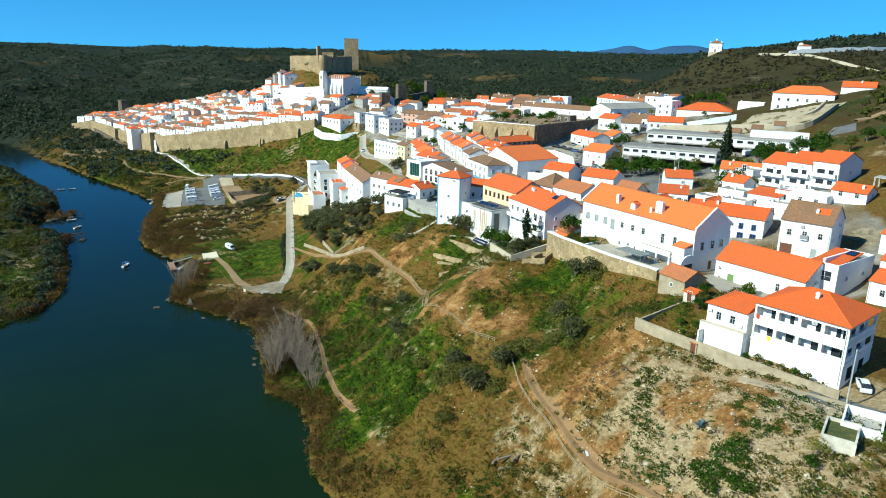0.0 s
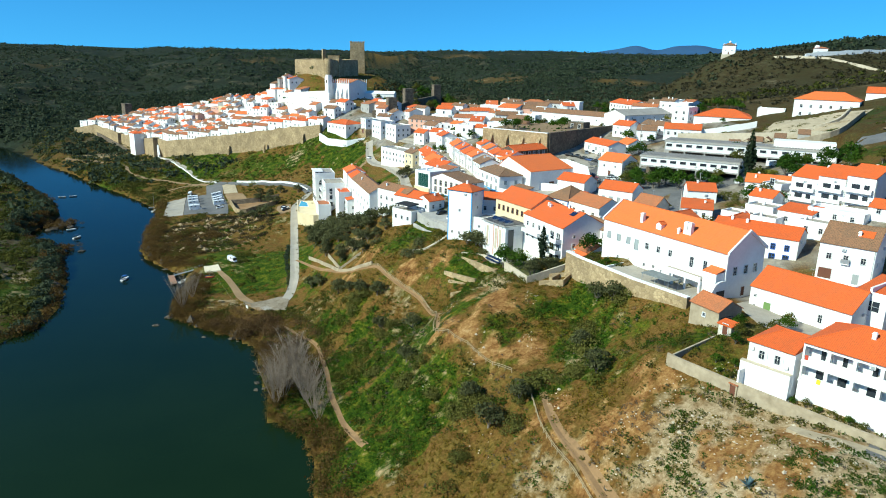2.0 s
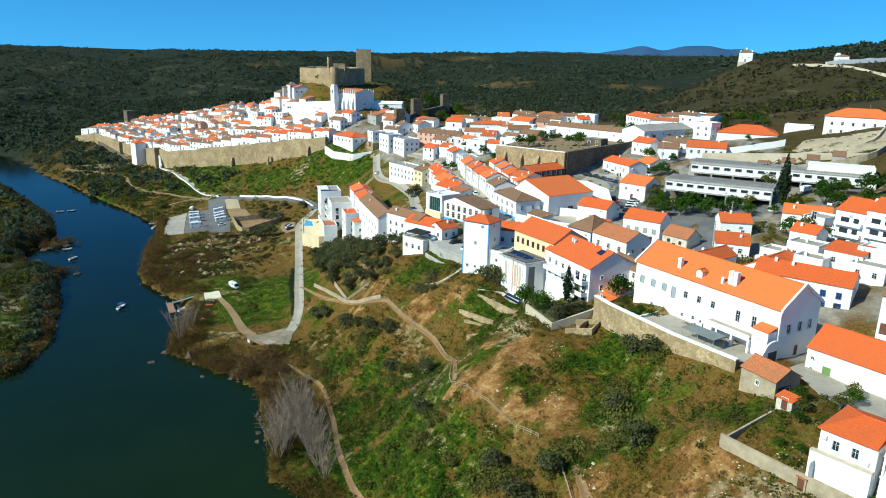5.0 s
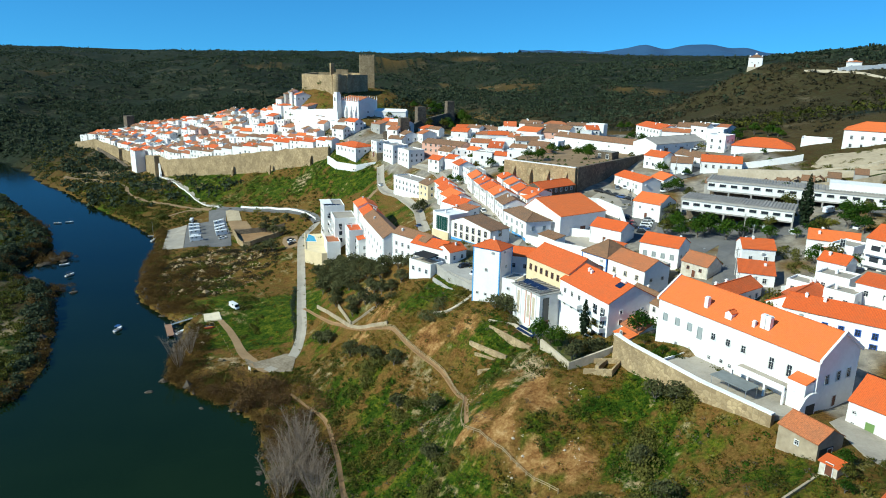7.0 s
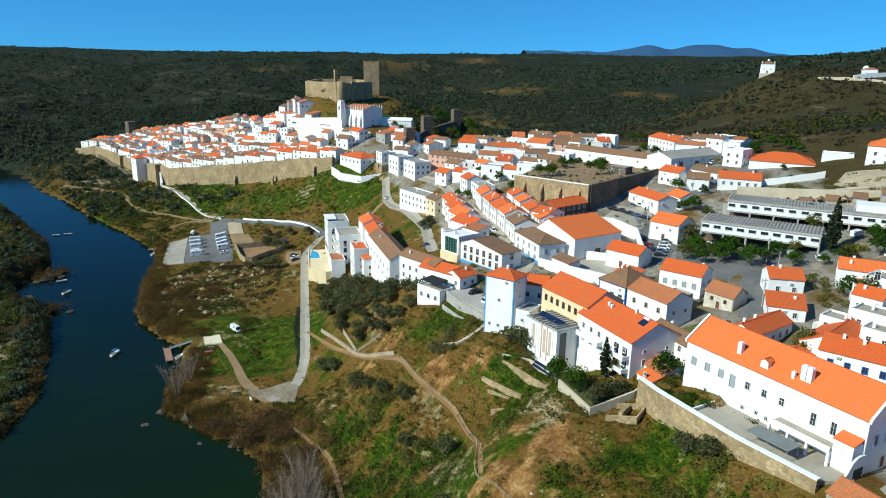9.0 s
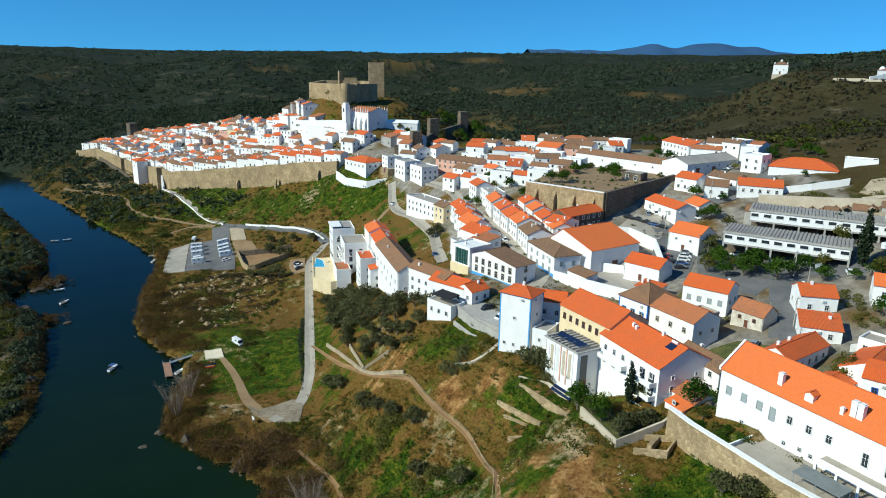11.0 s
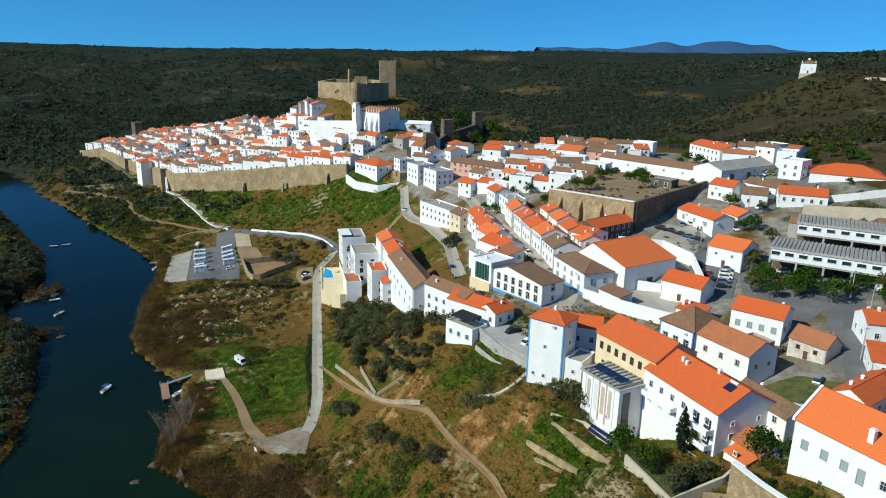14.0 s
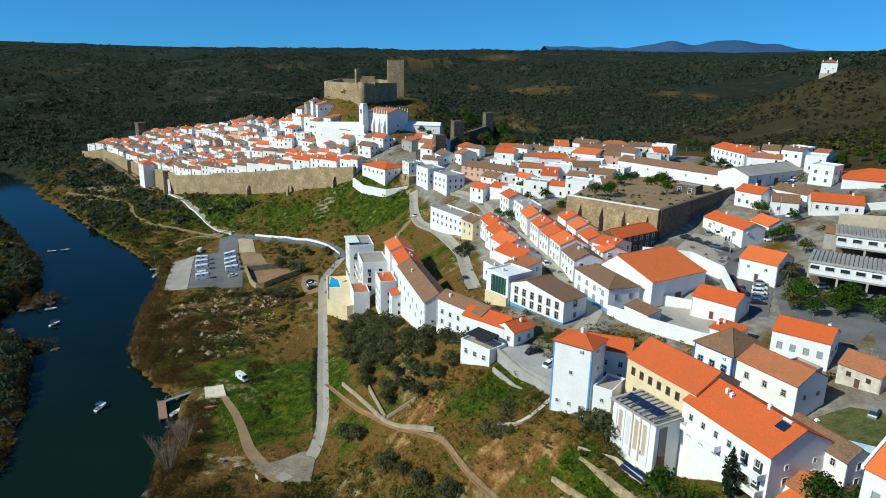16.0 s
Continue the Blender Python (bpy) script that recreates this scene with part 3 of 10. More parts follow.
def patches(x, y, spots):
    """How much of a place belongs to one of the patches, 0 to 1, with a ragged edge."""
    edge = 0.5 * waves(x, y, 8, 81) + 0.36 * waves(x, y, 3.4, 82)
    out = np.zeros(np.shape(x))
    for cx, cy, r in spots:
        out = np.maximum(out, np.clip(1.35 - np.hypot(x - cx, y - cy) / r + edge, 0, 1))
    return out


_grass = 0.17 + 0.25 * waves(_x, _y, 60, 21) + 0.25 * waves(_x, _y, 18, 22)
_grass = _grass + 0.75 * patches(_x, _y, LUSH) - 0.5 * patches(_x, _y, GOLD)
_bare = np.clip(-0.15 + 0.22 * waves(_x, _y, 27, 83) + 0.85 * patches(_x, _y, BARE) - 0.3 * patches(_x, _y, LUSH), 0, 0.9)
_grass = _grass + 0.5 * _zone(-18, 305, 20, 14) + 0.35 * _zone(14, 170, 34, 24) + 0.12 * _zone(62, 160, 16, 10) + 0.3 * _zone(-40, 335, 20, 15) + 0.1 * _zone(-60, 560, 60, 40)
_grass = _grass - 0.5 * _zone(62, 92, 24, 14) - 0.3 * np.clip(1 - _bank / 12, 0, 1) - 0.25 * _zone(46, 140, 14, 10)
_rockshare = 0.12 + 0.6 * _zone(-114, 316, 10, 8) + 0.18 * waves(_x, _y, 34, 23) + 0.68 * _zone(66, 90, 20, 16) + 0.12 * _zone(46, 185, 12, 8) + 0.3 * _zone(-150, 640, 40, 30)
_rockshare = _rockshare - 0.3 * np.clip(1 - _bank / 14, 0, 1)
_grass = _grass - 0.45 * np.clip((_x - 120) / 40, 0, 1) + 0.5 * _zone(220, 230, 60, 50) + 0.4 * _zone(-100, 540, 50, 30) + 0.5 * _zone(-125, 300, 26, 20) + 0.12 * _zone(-30, 500, 36, 30)
_woodshare = np.clip(_far * 0.95 + 0.6 * np.clip((_x - 170) / 40, 0, 1) + 0.75 * np.clip((-88 - _x) / 14, 0, 1) * (_y < 470), 0, 0.95)
_woodshare = _woodshare * (1 - 0.22 * _zone(345, 525, 135, 70)) * (1 - 0.75 * patches(_x, _y, MEADOW)) * (1 - 0.8 * _zone(-118, 300, 16, 14)) * (1 - 0.55 * _zone(150, 760, 90, 80))
STREETS = [(58, 240), (66, 226), (84, 168), (92, 140), (104, 120), (130, 112), (150, 160), (166, 215), (190, 250), (200, 282), (212, 345), (205, 410), (140, 455), (80, 470), (52, 470), (46, 440), (56, 400), (58, 340), (44, 268)]
OLDTOWN = [(-198, 744), (-148, 692), (-98, 606), (-58, 563), (-24, 534), (4, 507), (26, 482), (50, 470), (62, 490), (40, 512), (10, 548), (-6, 590), (-10, 640), (-50, 710), (-100, 778), (-160, 795)]
_paved = (inside_ring(_x, _y, STREETS) | inside_ring(_x, _y, OLDTOWN)) * np.clip(0.75 + 0.6 * waves(_x, _y, 22, 25), 0, 1)
_cover = np.stack([np.clip(_grass, 0, 1), np.clip(_rockshare, 0, 1), _woodshare, np.ones_like(_x)], 1)
_att = _me.attributes.new("cover", "FLOAT_COLOR", "POINT")
_att.data.foreach_set("color", _cover.astype(np.float32).ravel())
_att = _me.attributes.new("bare", "FLOAT", "POINT")
_att.data.foreach_set("value", _bare.astype(np.float32))
_att = _me.attributes.new("paved", "FLOAT", "POINT")
_att.data.foreach_set("value", _paved.astype(np.float32))
_me.materials.append(M_GROUND)
_me.polygons.foreach_set("use_smooth", [True] * len(_me.polygons))
ground = tagged(new("ground", _me), "uneven hillside ground of soil, grass, dry scrub and rock", "ground", kind="structure")

bm = bmesh.new()
bm.faces.new([bm.verts.new(p) for p in ((-4000, -900, 0), (60, -900, 0), (60, 1300, 0), (-4000, 1300, 0))])
tagged(new("water", mesh_of("water", bm, M_WATER)), "dark green calm river water", "water", kind="structure")


def blue_range(name, pts, thick, material, label):
    """A far range of hills, built as a solid ridge."""
    bm = bmesh.new()
    rows = []
    for k, (px, py, pz) in enumerate(pts):
        rows.append([bm.verts.new((px, py - thick, 60)), bm.verts.new((px, py - thick * 0.4, 60 + (pz - 60) * 0.72)), bm.verts.new((px, py, pz)), bm.verts.new((px, py + thick, 60))])
    for a, b in zip(rows, rows[1:]):
        for i in range(3):
            bm.faces.new((a[i], b[i], b[i + 1], a[i + 1]))
    tagged(new(name, mesh_of(name, bm, material)), label, "hills", kind="structure")


# Distance haze is put into the blue base colour of the range.
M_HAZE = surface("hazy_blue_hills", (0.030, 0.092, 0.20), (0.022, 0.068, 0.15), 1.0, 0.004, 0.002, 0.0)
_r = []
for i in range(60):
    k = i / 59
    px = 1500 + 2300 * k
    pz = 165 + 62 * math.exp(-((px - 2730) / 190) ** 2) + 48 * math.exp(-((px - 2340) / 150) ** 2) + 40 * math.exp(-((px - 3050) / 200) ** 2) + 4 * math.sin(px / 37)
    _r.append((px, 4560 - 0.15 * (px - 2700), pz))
blue_range("backdrop", _r, 260, M_HAZE, "far mountain range on the horizon, tinted blue for haze")


M_TURN = surface("worn_brown_gravel", (0.33, 0.275, 0.20), (0.115, 0.082, 0.045), 0.95, 1.2, 0.18, 0.4, 0.05)
# ---------------------------------------------------------------- roads, paths and yards laid on the ground
def _curve(pts, step):
    """A smooth line through the points, in even steps."""
    p = [Vector(q) for q in pts]
    p = [2 * p[0] - p[1]] + p + [2 * p[-1] - p[-2]]
    out = []
    for a, b, c, d in zip(p, p[1:], p[2:], p[3:]):
        n = max(2, int((c - b).length / step))
        for i in range(n):
            t = i / n
            out.append(0.5 * (2 * b + (c - a) * t + (2 * a - 5 * b + 4 * c - d) * t * t + (3 * b - a - 3 * c + d) * t ** 3))
    return out + [p[-2]]


def strip(name, pts, width, material, label, category="road", lift=0.10, step=2.0, kerb=False):
    line = _curve(pts, step)
    ends = len(line) - 1
    cols = 5
    xs, ys = [], []
    for i, c in enumerate(line):
        d = (line[min(i + 1, ends)] - line[max(i - 1, 0)]).normalized()
        n = Vector((-d.y, d.x))
        w = width if not isinstance(width, tuple) else width[0] + (width[1] - width[0]) * i / ends
        for j in range(cols):
            q = c + n * w * (j / (cols - 1) - 0.5)
            xs.append(q.x), ys.append(q.y)
    zs = height(xs, ys).reshape(-1, cols)
    smooth = np.array([zs[max(0, i - 2):i + 3].mean() for i in range(len(line))])
    zs = np.maximum(np.repeat(smooth[:, None], cols, 1), zs) + lift
    bm = bmesh.new()
    top = [bm.verts.new((x, y, z)) for x, y, z in zip(xs, ys, zs.ravel())]
    low = {}
    for i in range(len(line)):
        for j in (0, cols - 1):
            v = top[i * cols + j]
            low[i, j] = bm.verts.new((v.co.x, v.co.y, v.co.z - 1.2))
    for i in range(ends):
        for j in range(cols - 1):
            bm.faces.new((top[i * cols + j], top[i * cols + cols + j], top[i * cols + cols + j + 1], top[i * cols + j + 1]))
        bm.faces.new((low[i, 0], low[i + 1, 0], top[(i + 1) * cols], top[i * cols]))
        bm.faces.new((top[i * cols + cols - 1], top[(i + 1) * cols + cols - 1], low[i + 1, cols - 1], low[i, cols - 1]))
    bmesh.ops.recalc_face_normals(bm, faces=bm.faces[:])
    return tagged(new(name, mesh_of(name, bm, material)), label, category, kind="structure")


def yard(name, ring, material, label, lift=0.12, z=None, category="yard", cell=2.5):
    """An open yard: a sheet cut to a ring of corners, on the ground or level."""
    r = [Vector((*p, 0)) for p in ring]
    bm = bmesh.new()
    face = bm.faces.new([bm.verts.new(p) for p in r])
    if face.normal.z < 0 or sum(a.x * b.y - b.x * a.y for a, b in zip(r, r[1:] + r[:1])) < 0:
        bmesh.ops.reverse_faces(bm, faces=[face])
    x0, x1, y0, y1 = min(p.x for p in r), max(p.x for p in r), min(p.y for p in r), max(p.y for p in r)
    if z is None:
        for k in range(1, int((x1 - x0) / cell) + 1):
            bmesh.ops.bisect_plane(bm, geom=bm.verts[:] + bm.edges[:] + bm.faces[:], plane_co=(x0 + k * cell, 0, 0), plane_no=(1, 0, 0))
        for k in range(1, int((y1 - y0) / cell) + 1):
            bmesh.ops.bisect_plane(bm, geom=bm.verts[:] + bm.edges[:] + bm.faces[:], plane_co=(0, y0 + k * cell, 0), plane_no=(0, 1, 0))
        zs = height([v.co.x for v in bm.verts], [v.co.y for v in bm.verts])
        for v, h in zip(bm.verts, zs):
            v.co.z = h + lift
    else:
        for v in bm.verts:
            v.co.z = z
    skirt = bmesh.ops.extrude_edge_only(bm, edges=[e for e in bm.edges if e.is_boundary])
    for v in skirt["geom"]:
        if isinstance(v, bmesh.types.BMVert):
            v.co.z -= 1.5 if z is None else 9
    return tagged(new(name, mesh_of(name, bm, material)), label, category, kind="structure")


strip("road", [(-13, 261), (-5.5, 268), (-1.5, 282), (-1, 300), (-0.8, 340), (-0.5, 363), (0, 385), (2, 400), (9, 415)], 3.6, M_PAVING, "narrow pale paved riverside lane")
strip("road", [(9, 415), (5, 428), (-6, 442), (-20, 455), (-38, 472), (-50, 485)], 4.5, M_ASPHALT, "grey asphalt lane above the car park")
strip("road", [(-50, 488), (-66, 520), (-84, 556), (-104, 594)], 3.2, M_PAVING, "pale paved ramp rising to the town wall")
strip("road", [(49, 308), (51, 330), (53, 352), (50.5, 384), (44, 412), (46, 440)], 4.2, M_PAVING, "curving pale paved street below the gate")
strip("path", [(38, 233.5), (41, 231.6), (45, 231.4), (50.4, 234.4)], 0.9, M_PALESTONE, "pale stony footpath below the tower house", "path", 0.2)
strip("path", [(43, 416), (36, 408), (31, 402), (25, 393)], 2.2, M_DIRT, "earth footpath down the slope", "path")
strip("path", [(-33, 308), (-26, 292), (-21, 275), (-13, 262), (-10, 264)], (1.8, 4.2), M_DIRT, "sandy track beside the meadow", "path")
strip("path", [(0, 300), (10, 277), (19, 258), (26, 241), (30, 227), (37, 213), (38.4, 195), (35, 178)], 1.0, M_PATH, "beaten earth hillside footpath", "path", 0.06)
strip("path", [(49.4, 139), (47.6, 125), (48.2, 113), (49, 100), (50.6, 86), (53, 74)], (1.4, 2.6), M_PATH, "worn earth footpath inside the rail fence", "path", 0.05)
strip("path", [(-5, 244), (4, 226), (7, 206), (8, 184), (10.5, 168), (12.5, 160), (14, 153)], (0.9, 1.5), M_PATH, "reddish earth path along the river bank", "path", 0.05)
strip("path", [(-86, 487.6), (-73, 501), (-62, 497), (-56, 490)], 2.0, M_DIRT, "earth track above the car park", "path", 0.3)
strip("path", [(-182, 631), (-156, 617), (-128, 584), (-118, 553), (-103, 533.5), (-79, 516), (-56, 493)], 2.6, M_DIRT, "earth track under the town wall", "path")
strip("road", [(61, 256), (72, 266), (76, 276), (74.5, 300), (74, 318), (73.5, 340), (72, 374), (70, 402), (56, 440)], 4.4, M_PAVING, "narrow pale town street")
strip("road", [(98, 178), (112, 198), (124, 214), (134, 226), (141, 238), (138, 258), (130, 268)], 6.5, M_ASPHALT, "grey asphalt street between houses")
strip("road", [(112, 258), (120, 272), (126, 288), (134, 300), (149, 310), (168, 313), (188, 323), (206, 332)], 8.5, M_ASPHALT, "wide grey asphalt street")
yard("pavement", [(131, 234), (139.5, 245.5), (146, 246.5), (147, 238), (138, 230.5), (116.4, 200.6), (110.8, 205.6)], M_ASPHALT, "grey asphalt street widening at the school", lift=0.16, category="street")
yard("pavement", [(106.5, 258), (119, 281), (130, 279), (128, 268), (115.5, 251.5)], M_ASPHALT, "grey asphalt car park of the upper street", lift=0.16, category="car park")
strip("road", [(79, 88), (88, 76), (104, 66), (130, 58)], 5.0, M_ASPHALT, "asphalt lane below the white villa")
strip("path", [(72.5, 96), (75.2, 90), (77.6, 86), (80.5, 82)], (1.5, 6.5), M_SANDY, "dusty earth lane under the villa wall", "path", 0.03)
strip("path", [(214, 232), (232, 224), (240, 208), (238, 190)], 5.0, M_DIRT, "earth track on the upper hillside", "path")
yard("pavement", [(-60, 406), (-36, 403), (-38, 424), (-43, 452), (-45.6, 478), (-57, 489), (-54, 462), (-66, 463), (-64, 440)], M_ASPHALT, "asphalt riverside car park", category="car park", lift=0.15)
yard("pavement", [(-21.6, 273), (-17.4, 268.4), (-13.4, 269.6), (-7.2, 272.4), (-3.0, 272), (-4.6, 259), (-11, 259.5), (-16.6, 263.5), (-19.8, 267)], M_TURN, "grey gravel turning place at the lane's end", lift=0.14)
yard("pavement", [(-76.4, 456), (-71, 409), (-60.2, 405.6), (-64.2, 440), (-66.3, 463)], M_PAVING, "tan paved quay beside the car park", lift=0.2, category="quay")
yard("pavement", [(-45.4, 475), (-37, 469), (-34, 448.5), (-42.4, 453.2)], M_SANDY, "cream paved terrace above the car park", lift=0.35, category="terrace")
yard("pavement", [(-42.2, 452.6), (-31, 444.7), (-25, 424.4), (-37, 425.8)], M_DIRT, "tan gravel terrace above the car park", lift=0.3, category="terrace")
yard("pavement", [(-9.4, 406), (-2.2, 402), (-2.0, 372), (-7.6, 374), (-9.8, 390)], M_DIRT, "beaten earth parking strip beside the lane", lift=0.2, category="car park")
yard("pavement", [(90, 203), (97, 193.4), (105, 190.4), (111, 200), (104, 208), (96, 208)], M_LAWN, "weedy walled yard between houses", lift=0.18)
yard("pavement", [(112, 300), (121, 284), (133, 296), (139, 306), (128, 313)], M_PAVING, "paved parking place beside the street", category="car park")
yard("pavement", [(84, 268), (92, 248), (104, 252), (112, 262), (110, 279), (92, 270)], M_GRAVEL, "pale gravel yard of the warehouse", lift=0.15)
yard("pavement", [(202, 284), (206, 262), (216, 252.5), (240, 266), (229, 282), (214, 292)], M_SANDY, "sandy terraced ground below the schoolhouse", lift=0.3, category="terrace")
yard("pavement", [(178, 240), (203, 219), (211, 228), (186, 249)], M_ASPHALT, "asphalt yard in front of the long school wing", lift=0.15)
yard("pavement", [(116, 246), (124, 230), (141, 240), (158, 228), (166, 236), (150, 252), (128, 268)], M_ASPHALT, "asphalt school forecourt", lift=0.08)


# ---------------------------------------------------------------- houses
_shared = {}
FOOT = []


def _ring(bm, w, h, e, out, deep):
    """A frame round an opening: one closed ring, with a sill that stands further out."""
    rects = ((-w / 2 - e, -0.1, w / 2 + e, h + e), (-w / 2, 0, w / 2, h))
    rows = []
    for y, k in ((0.0, 0), (out, 0), (out, 1), (deep, 1)):
        x0, z0, x1, z1 = rects[k]
        rows.append([bm.verts.new(p) for p in ((x0, y + (0.07 if y == out else 0), z0), (x1, y + (0.07 if y == out else 0), z0), (x1, y, z1), (x0, y, z1))])
    for a, b in zip(rows, rows[1:]):
        for i in range(4):
            bm.faces.new((a[(i + 1) % 4], a[i], b[i], b[(i + 1) % 4]))
    return rows[-1]


def window_mesh(w, h, style):
    """Frame and pane of a window, in its own plane: x along the wall, y out of it, z up from the sill."""
    key = ("win", round(w, 2), round(h, 2), style)
    if key not in _shared:
        frame_mat = {"white": M_FRAME, "blue": M_BLUEFRAME, "grey": M_GREYFRAME, "stone": M_PALESTONE, "brown": M_DOOR, "sky": M_SKYBLUE}[style]
        bm = bmesh.new()
        _ring(bm, w, h, 0.12, 0.10, 0.0)
        fm = mesh_of("window", bm, frame_mat)
        bm, t = bmesh.new(), 0.05
        xs = (-w / 2, -w / 2 + t, -t / 2, t / 2, w / 2 - t, w / 2)
        zs = (0, t, h * 0.62, h * 0.62 + t, h - t, h)
        grid = [[bm.verts.new((x, 0.03, z)) for x in xs] for z in zs]
        for r in range(5):
            for c in range(5):
                f = bm.faces.new((grid[r][c + 1], grid[r][c], grid[r + 1][c], grid[r + 1][c + 1]))
                f.material_index = 1 if r in (1, 3) and c in (1, 3) else 0
        pm = mesh_of("pane", bm, M_FRAME if style in ("white", "stone", "sky") else frame_mat, M_GLASS if style != "grey" else M_GREYFRAME)
        _shared[key] = fm, pm
    return _shared[key]


def far_window(w, h):
    key = ("far", round(w, 1), round(h, 1))
    if key not in _shared:
        bm = bmesh.new()
        inner = _ring(bm, w, h, 0.1, 0.09, 0.02)
        bm.faces.new(inner[::-1]).material_index = 1
        bmesh.ops.recalc_face_normals(bm, faces=bm.faces[:])
        _shared[key] = mesh_of("window", bm, M_FRAME, M_GLASS)
    return _shared[key]


def chimney_mesh(h, w):
    key = ("chimney", round(h, 1), round(w, 1))
    if key not in _shared:
        bm = bmesh.new()
        add_box(bm, -w / 2, -w / 2, -1.0, w / 2, w / 2, h)
        add_box(bm, -w / 2 - 0.08, -w / 2 - 0.08, h, w / 2 + 0.08, w / 2 + 0.08, h + 0.1)
        add_box(bm, -w / 2 + 0.05, -w / 2 + 0.05, h + 0.1, w / 2 - 0.05, w / 2 - 0.05, h + 0.3)
        _shared[key] = mesh_of("chimney", bm, M_WHITE)
    return _shared[key]


def door_mesh(w, h, material):
    key = ("door", w, h, material.name)
    if key not in _shared:
        bm = bmesh.new()
        add_box(bm, -w / 2 - 0.1, 0, 0, -w / 2, 0.1, h + 0.1, 0)
        add_box(bm, w / 2, 0, 0, w / 2 + 0.1, 0.1, h + 0.1, 0)
        add_box(bm, -w / 2, 0, h, w / 2, 0.1, h + 0.1, 0)
        add_box(bm, -w / 2, 0, 0, w / 2, 0.04, h, 1)
        add_box(bm, -0.02, 0.04, 0.05, 0.02, 0.06, h - 0.05, 1)
        _shared[key] = mesh_of("door", bm, M_FRAME, material)
    return _shared[key]


def roof_gable(L, W, h, rise, over=0.3, thick=0.16, split=0.5):
    """Two pitched slopes with the ridge along x; split: where across the house the ridge lies."""
    bm = bmesh.new()
    r = -W / 2 + W * split
    prof = [(-W / 2 - over, h - over * rise / (W * split)), (r, h + rise), (W / 2 + over, h - over * rise / (W * (1 - split)))]
    rows = []
    for x in (-L / 2 - over * 0.5, L / 2 + over * 0.5):
        rows.append([bm.verts.new((x, y, z + 0.03)) for y, z in prof] + [bm.verts.new((x, y, z + 0.03 + thick)) for y, z in prof])
    a, b = rows
    for i in (0, 1):
        bm.faces.new((a[i + 3], b[i + 3], b[i + 4], a[i + 4]))
        bm.faces.new((a[i], a[i + 1], b[i + 1], b[i]))
        bm.faces.new((a[i], a[i + 3], a[i + 4], a[i + 1]))
        bm.faces.new((b[i + 1], b[i + 4], b[i + 3], b[i]))
    bm.faces.new((a[0], b[0], b[3], a[3])), bm.faces.new((a[2], a[5], b[5], b[2]))
    add_box(bm, -L / 2 - over * 0.5, r - 0.14, h + rise + 0.1, L / 2 + over * 0.5, r + 0.14, h + rise + thick + 0.12)
    return bm


def roof_hip(L, W, h, rise, over=0.35, thick=0.16, ridge=None):
    bm = bmesh.new()
    q = max(0.05, (L - W) / 2 if ridge is None else ridge / 2)
    ex, ey = L / 2 + over, W / 2 + over
    lo = [bm.verts.new(p) for p in ((-ex, -ey, h - 0.05), (ex, -ey, h - 0.05), (ex, ey, h - 0.05), (-ex, ey, h - 0.05))]
    hi = [bm.verts.new((v.co.x, v.co.y, h - 0.05 + thick)) for v in lo]
    t = [bm.verts.new((-q, 0, h + rise)), bm.verts.new((q, 0, h + rise))]
    bm.faces.new(lo[::-1])
    for i in range(4):
        bm.faces.new((lo[i], lo[(i + 1) % 4], hi[(i + 1) % 4], hi[i]))
    bm.faces.new((hi[0], hi[1], t[1], t[0])), bm.faces.new((hi[2], hi[3], t[0], t[1]))
    bm.faces.new((hi[1], hi[2], t[1])), bm.faces.new((hi[3], hi[0], t[0]))
    for c, e in ((hi[0], t[0]), (hi[3], t[0]), (hi[1], t[1]), (hi[2], t[1]), (t[0], t[1])):
        add_tube(bm, c.co, e.co, 0.12, 0.12, 4)
    return bm


def roof_mono(L, W, h, rise, over=0.25, thick=0.16):
    """One slope, low in front."""
    bm = bmesh.new()
    s = rise / W
    y0, y1 = -W / 2 - over, W / 2 + over * 0.3
    z0, z1 = h - over * s, h + rise + over * 0.3 * s
    v = [bm.verts.new(p) for p in ((-L / 2 - over, y0, z0), (L / 2 + over, y0, z0), (L / 2 + over, y1, z1), (-L / 2 - over, y1, z1))]
    w = [bm.verts.new((p.co.x, p.co.y, p.co.z + thick)) for p in v]
    bm.faces.new(v[::-1]), bm.faces.new(w)
    for i in range(4):
        bm.faces.new((v[i], v[(i + 1) % 4], w[(i + 1) % 4], w[i]))
    return bm


def walls(L, W, z0, h, kind, rise, split=0.5):
    bm = bmesh.new()
    if kind in ("gable", "mono"):
        prof = [(-W / 2, z0), (W / 2, z0)]
        prof += [(W / 2, h), (-W / 2 + W * split, h + rise), (-W / 2, h)] if kind == "gable" else [(W / 2, h + rise), (-W / 2, h)]
        a = [bm.verts.new((-L / 2, y, z)) for y, z in prof]
        b = [bm.verts.new((L / 2, y, z)) for y, z in prof]
        n = len(prof)
        bm.faces.new(a), bm.faces.new(b[::-1])
        for i in range(n):
            bm.faces.new((a[(i + 1) % n], a[i], b[i], b[(i + 1) % n]))
        bmesh.ops.recalc_face_normals(bm, faces=bm.faces[:])
    else:
        add_box(bm, -L / 2, -W / 2, z0, L / 2, W / 2, h)
    return bm


SIDES = {"F": (lambda L, W: (-W / 2, L, 180)), "B": (lambda L, W: (W / 2, L, 0)), "L": (lambda L, W: (-L / 2, W, 90)), "R": (lambda L, W: (L / 2, W, -90))}


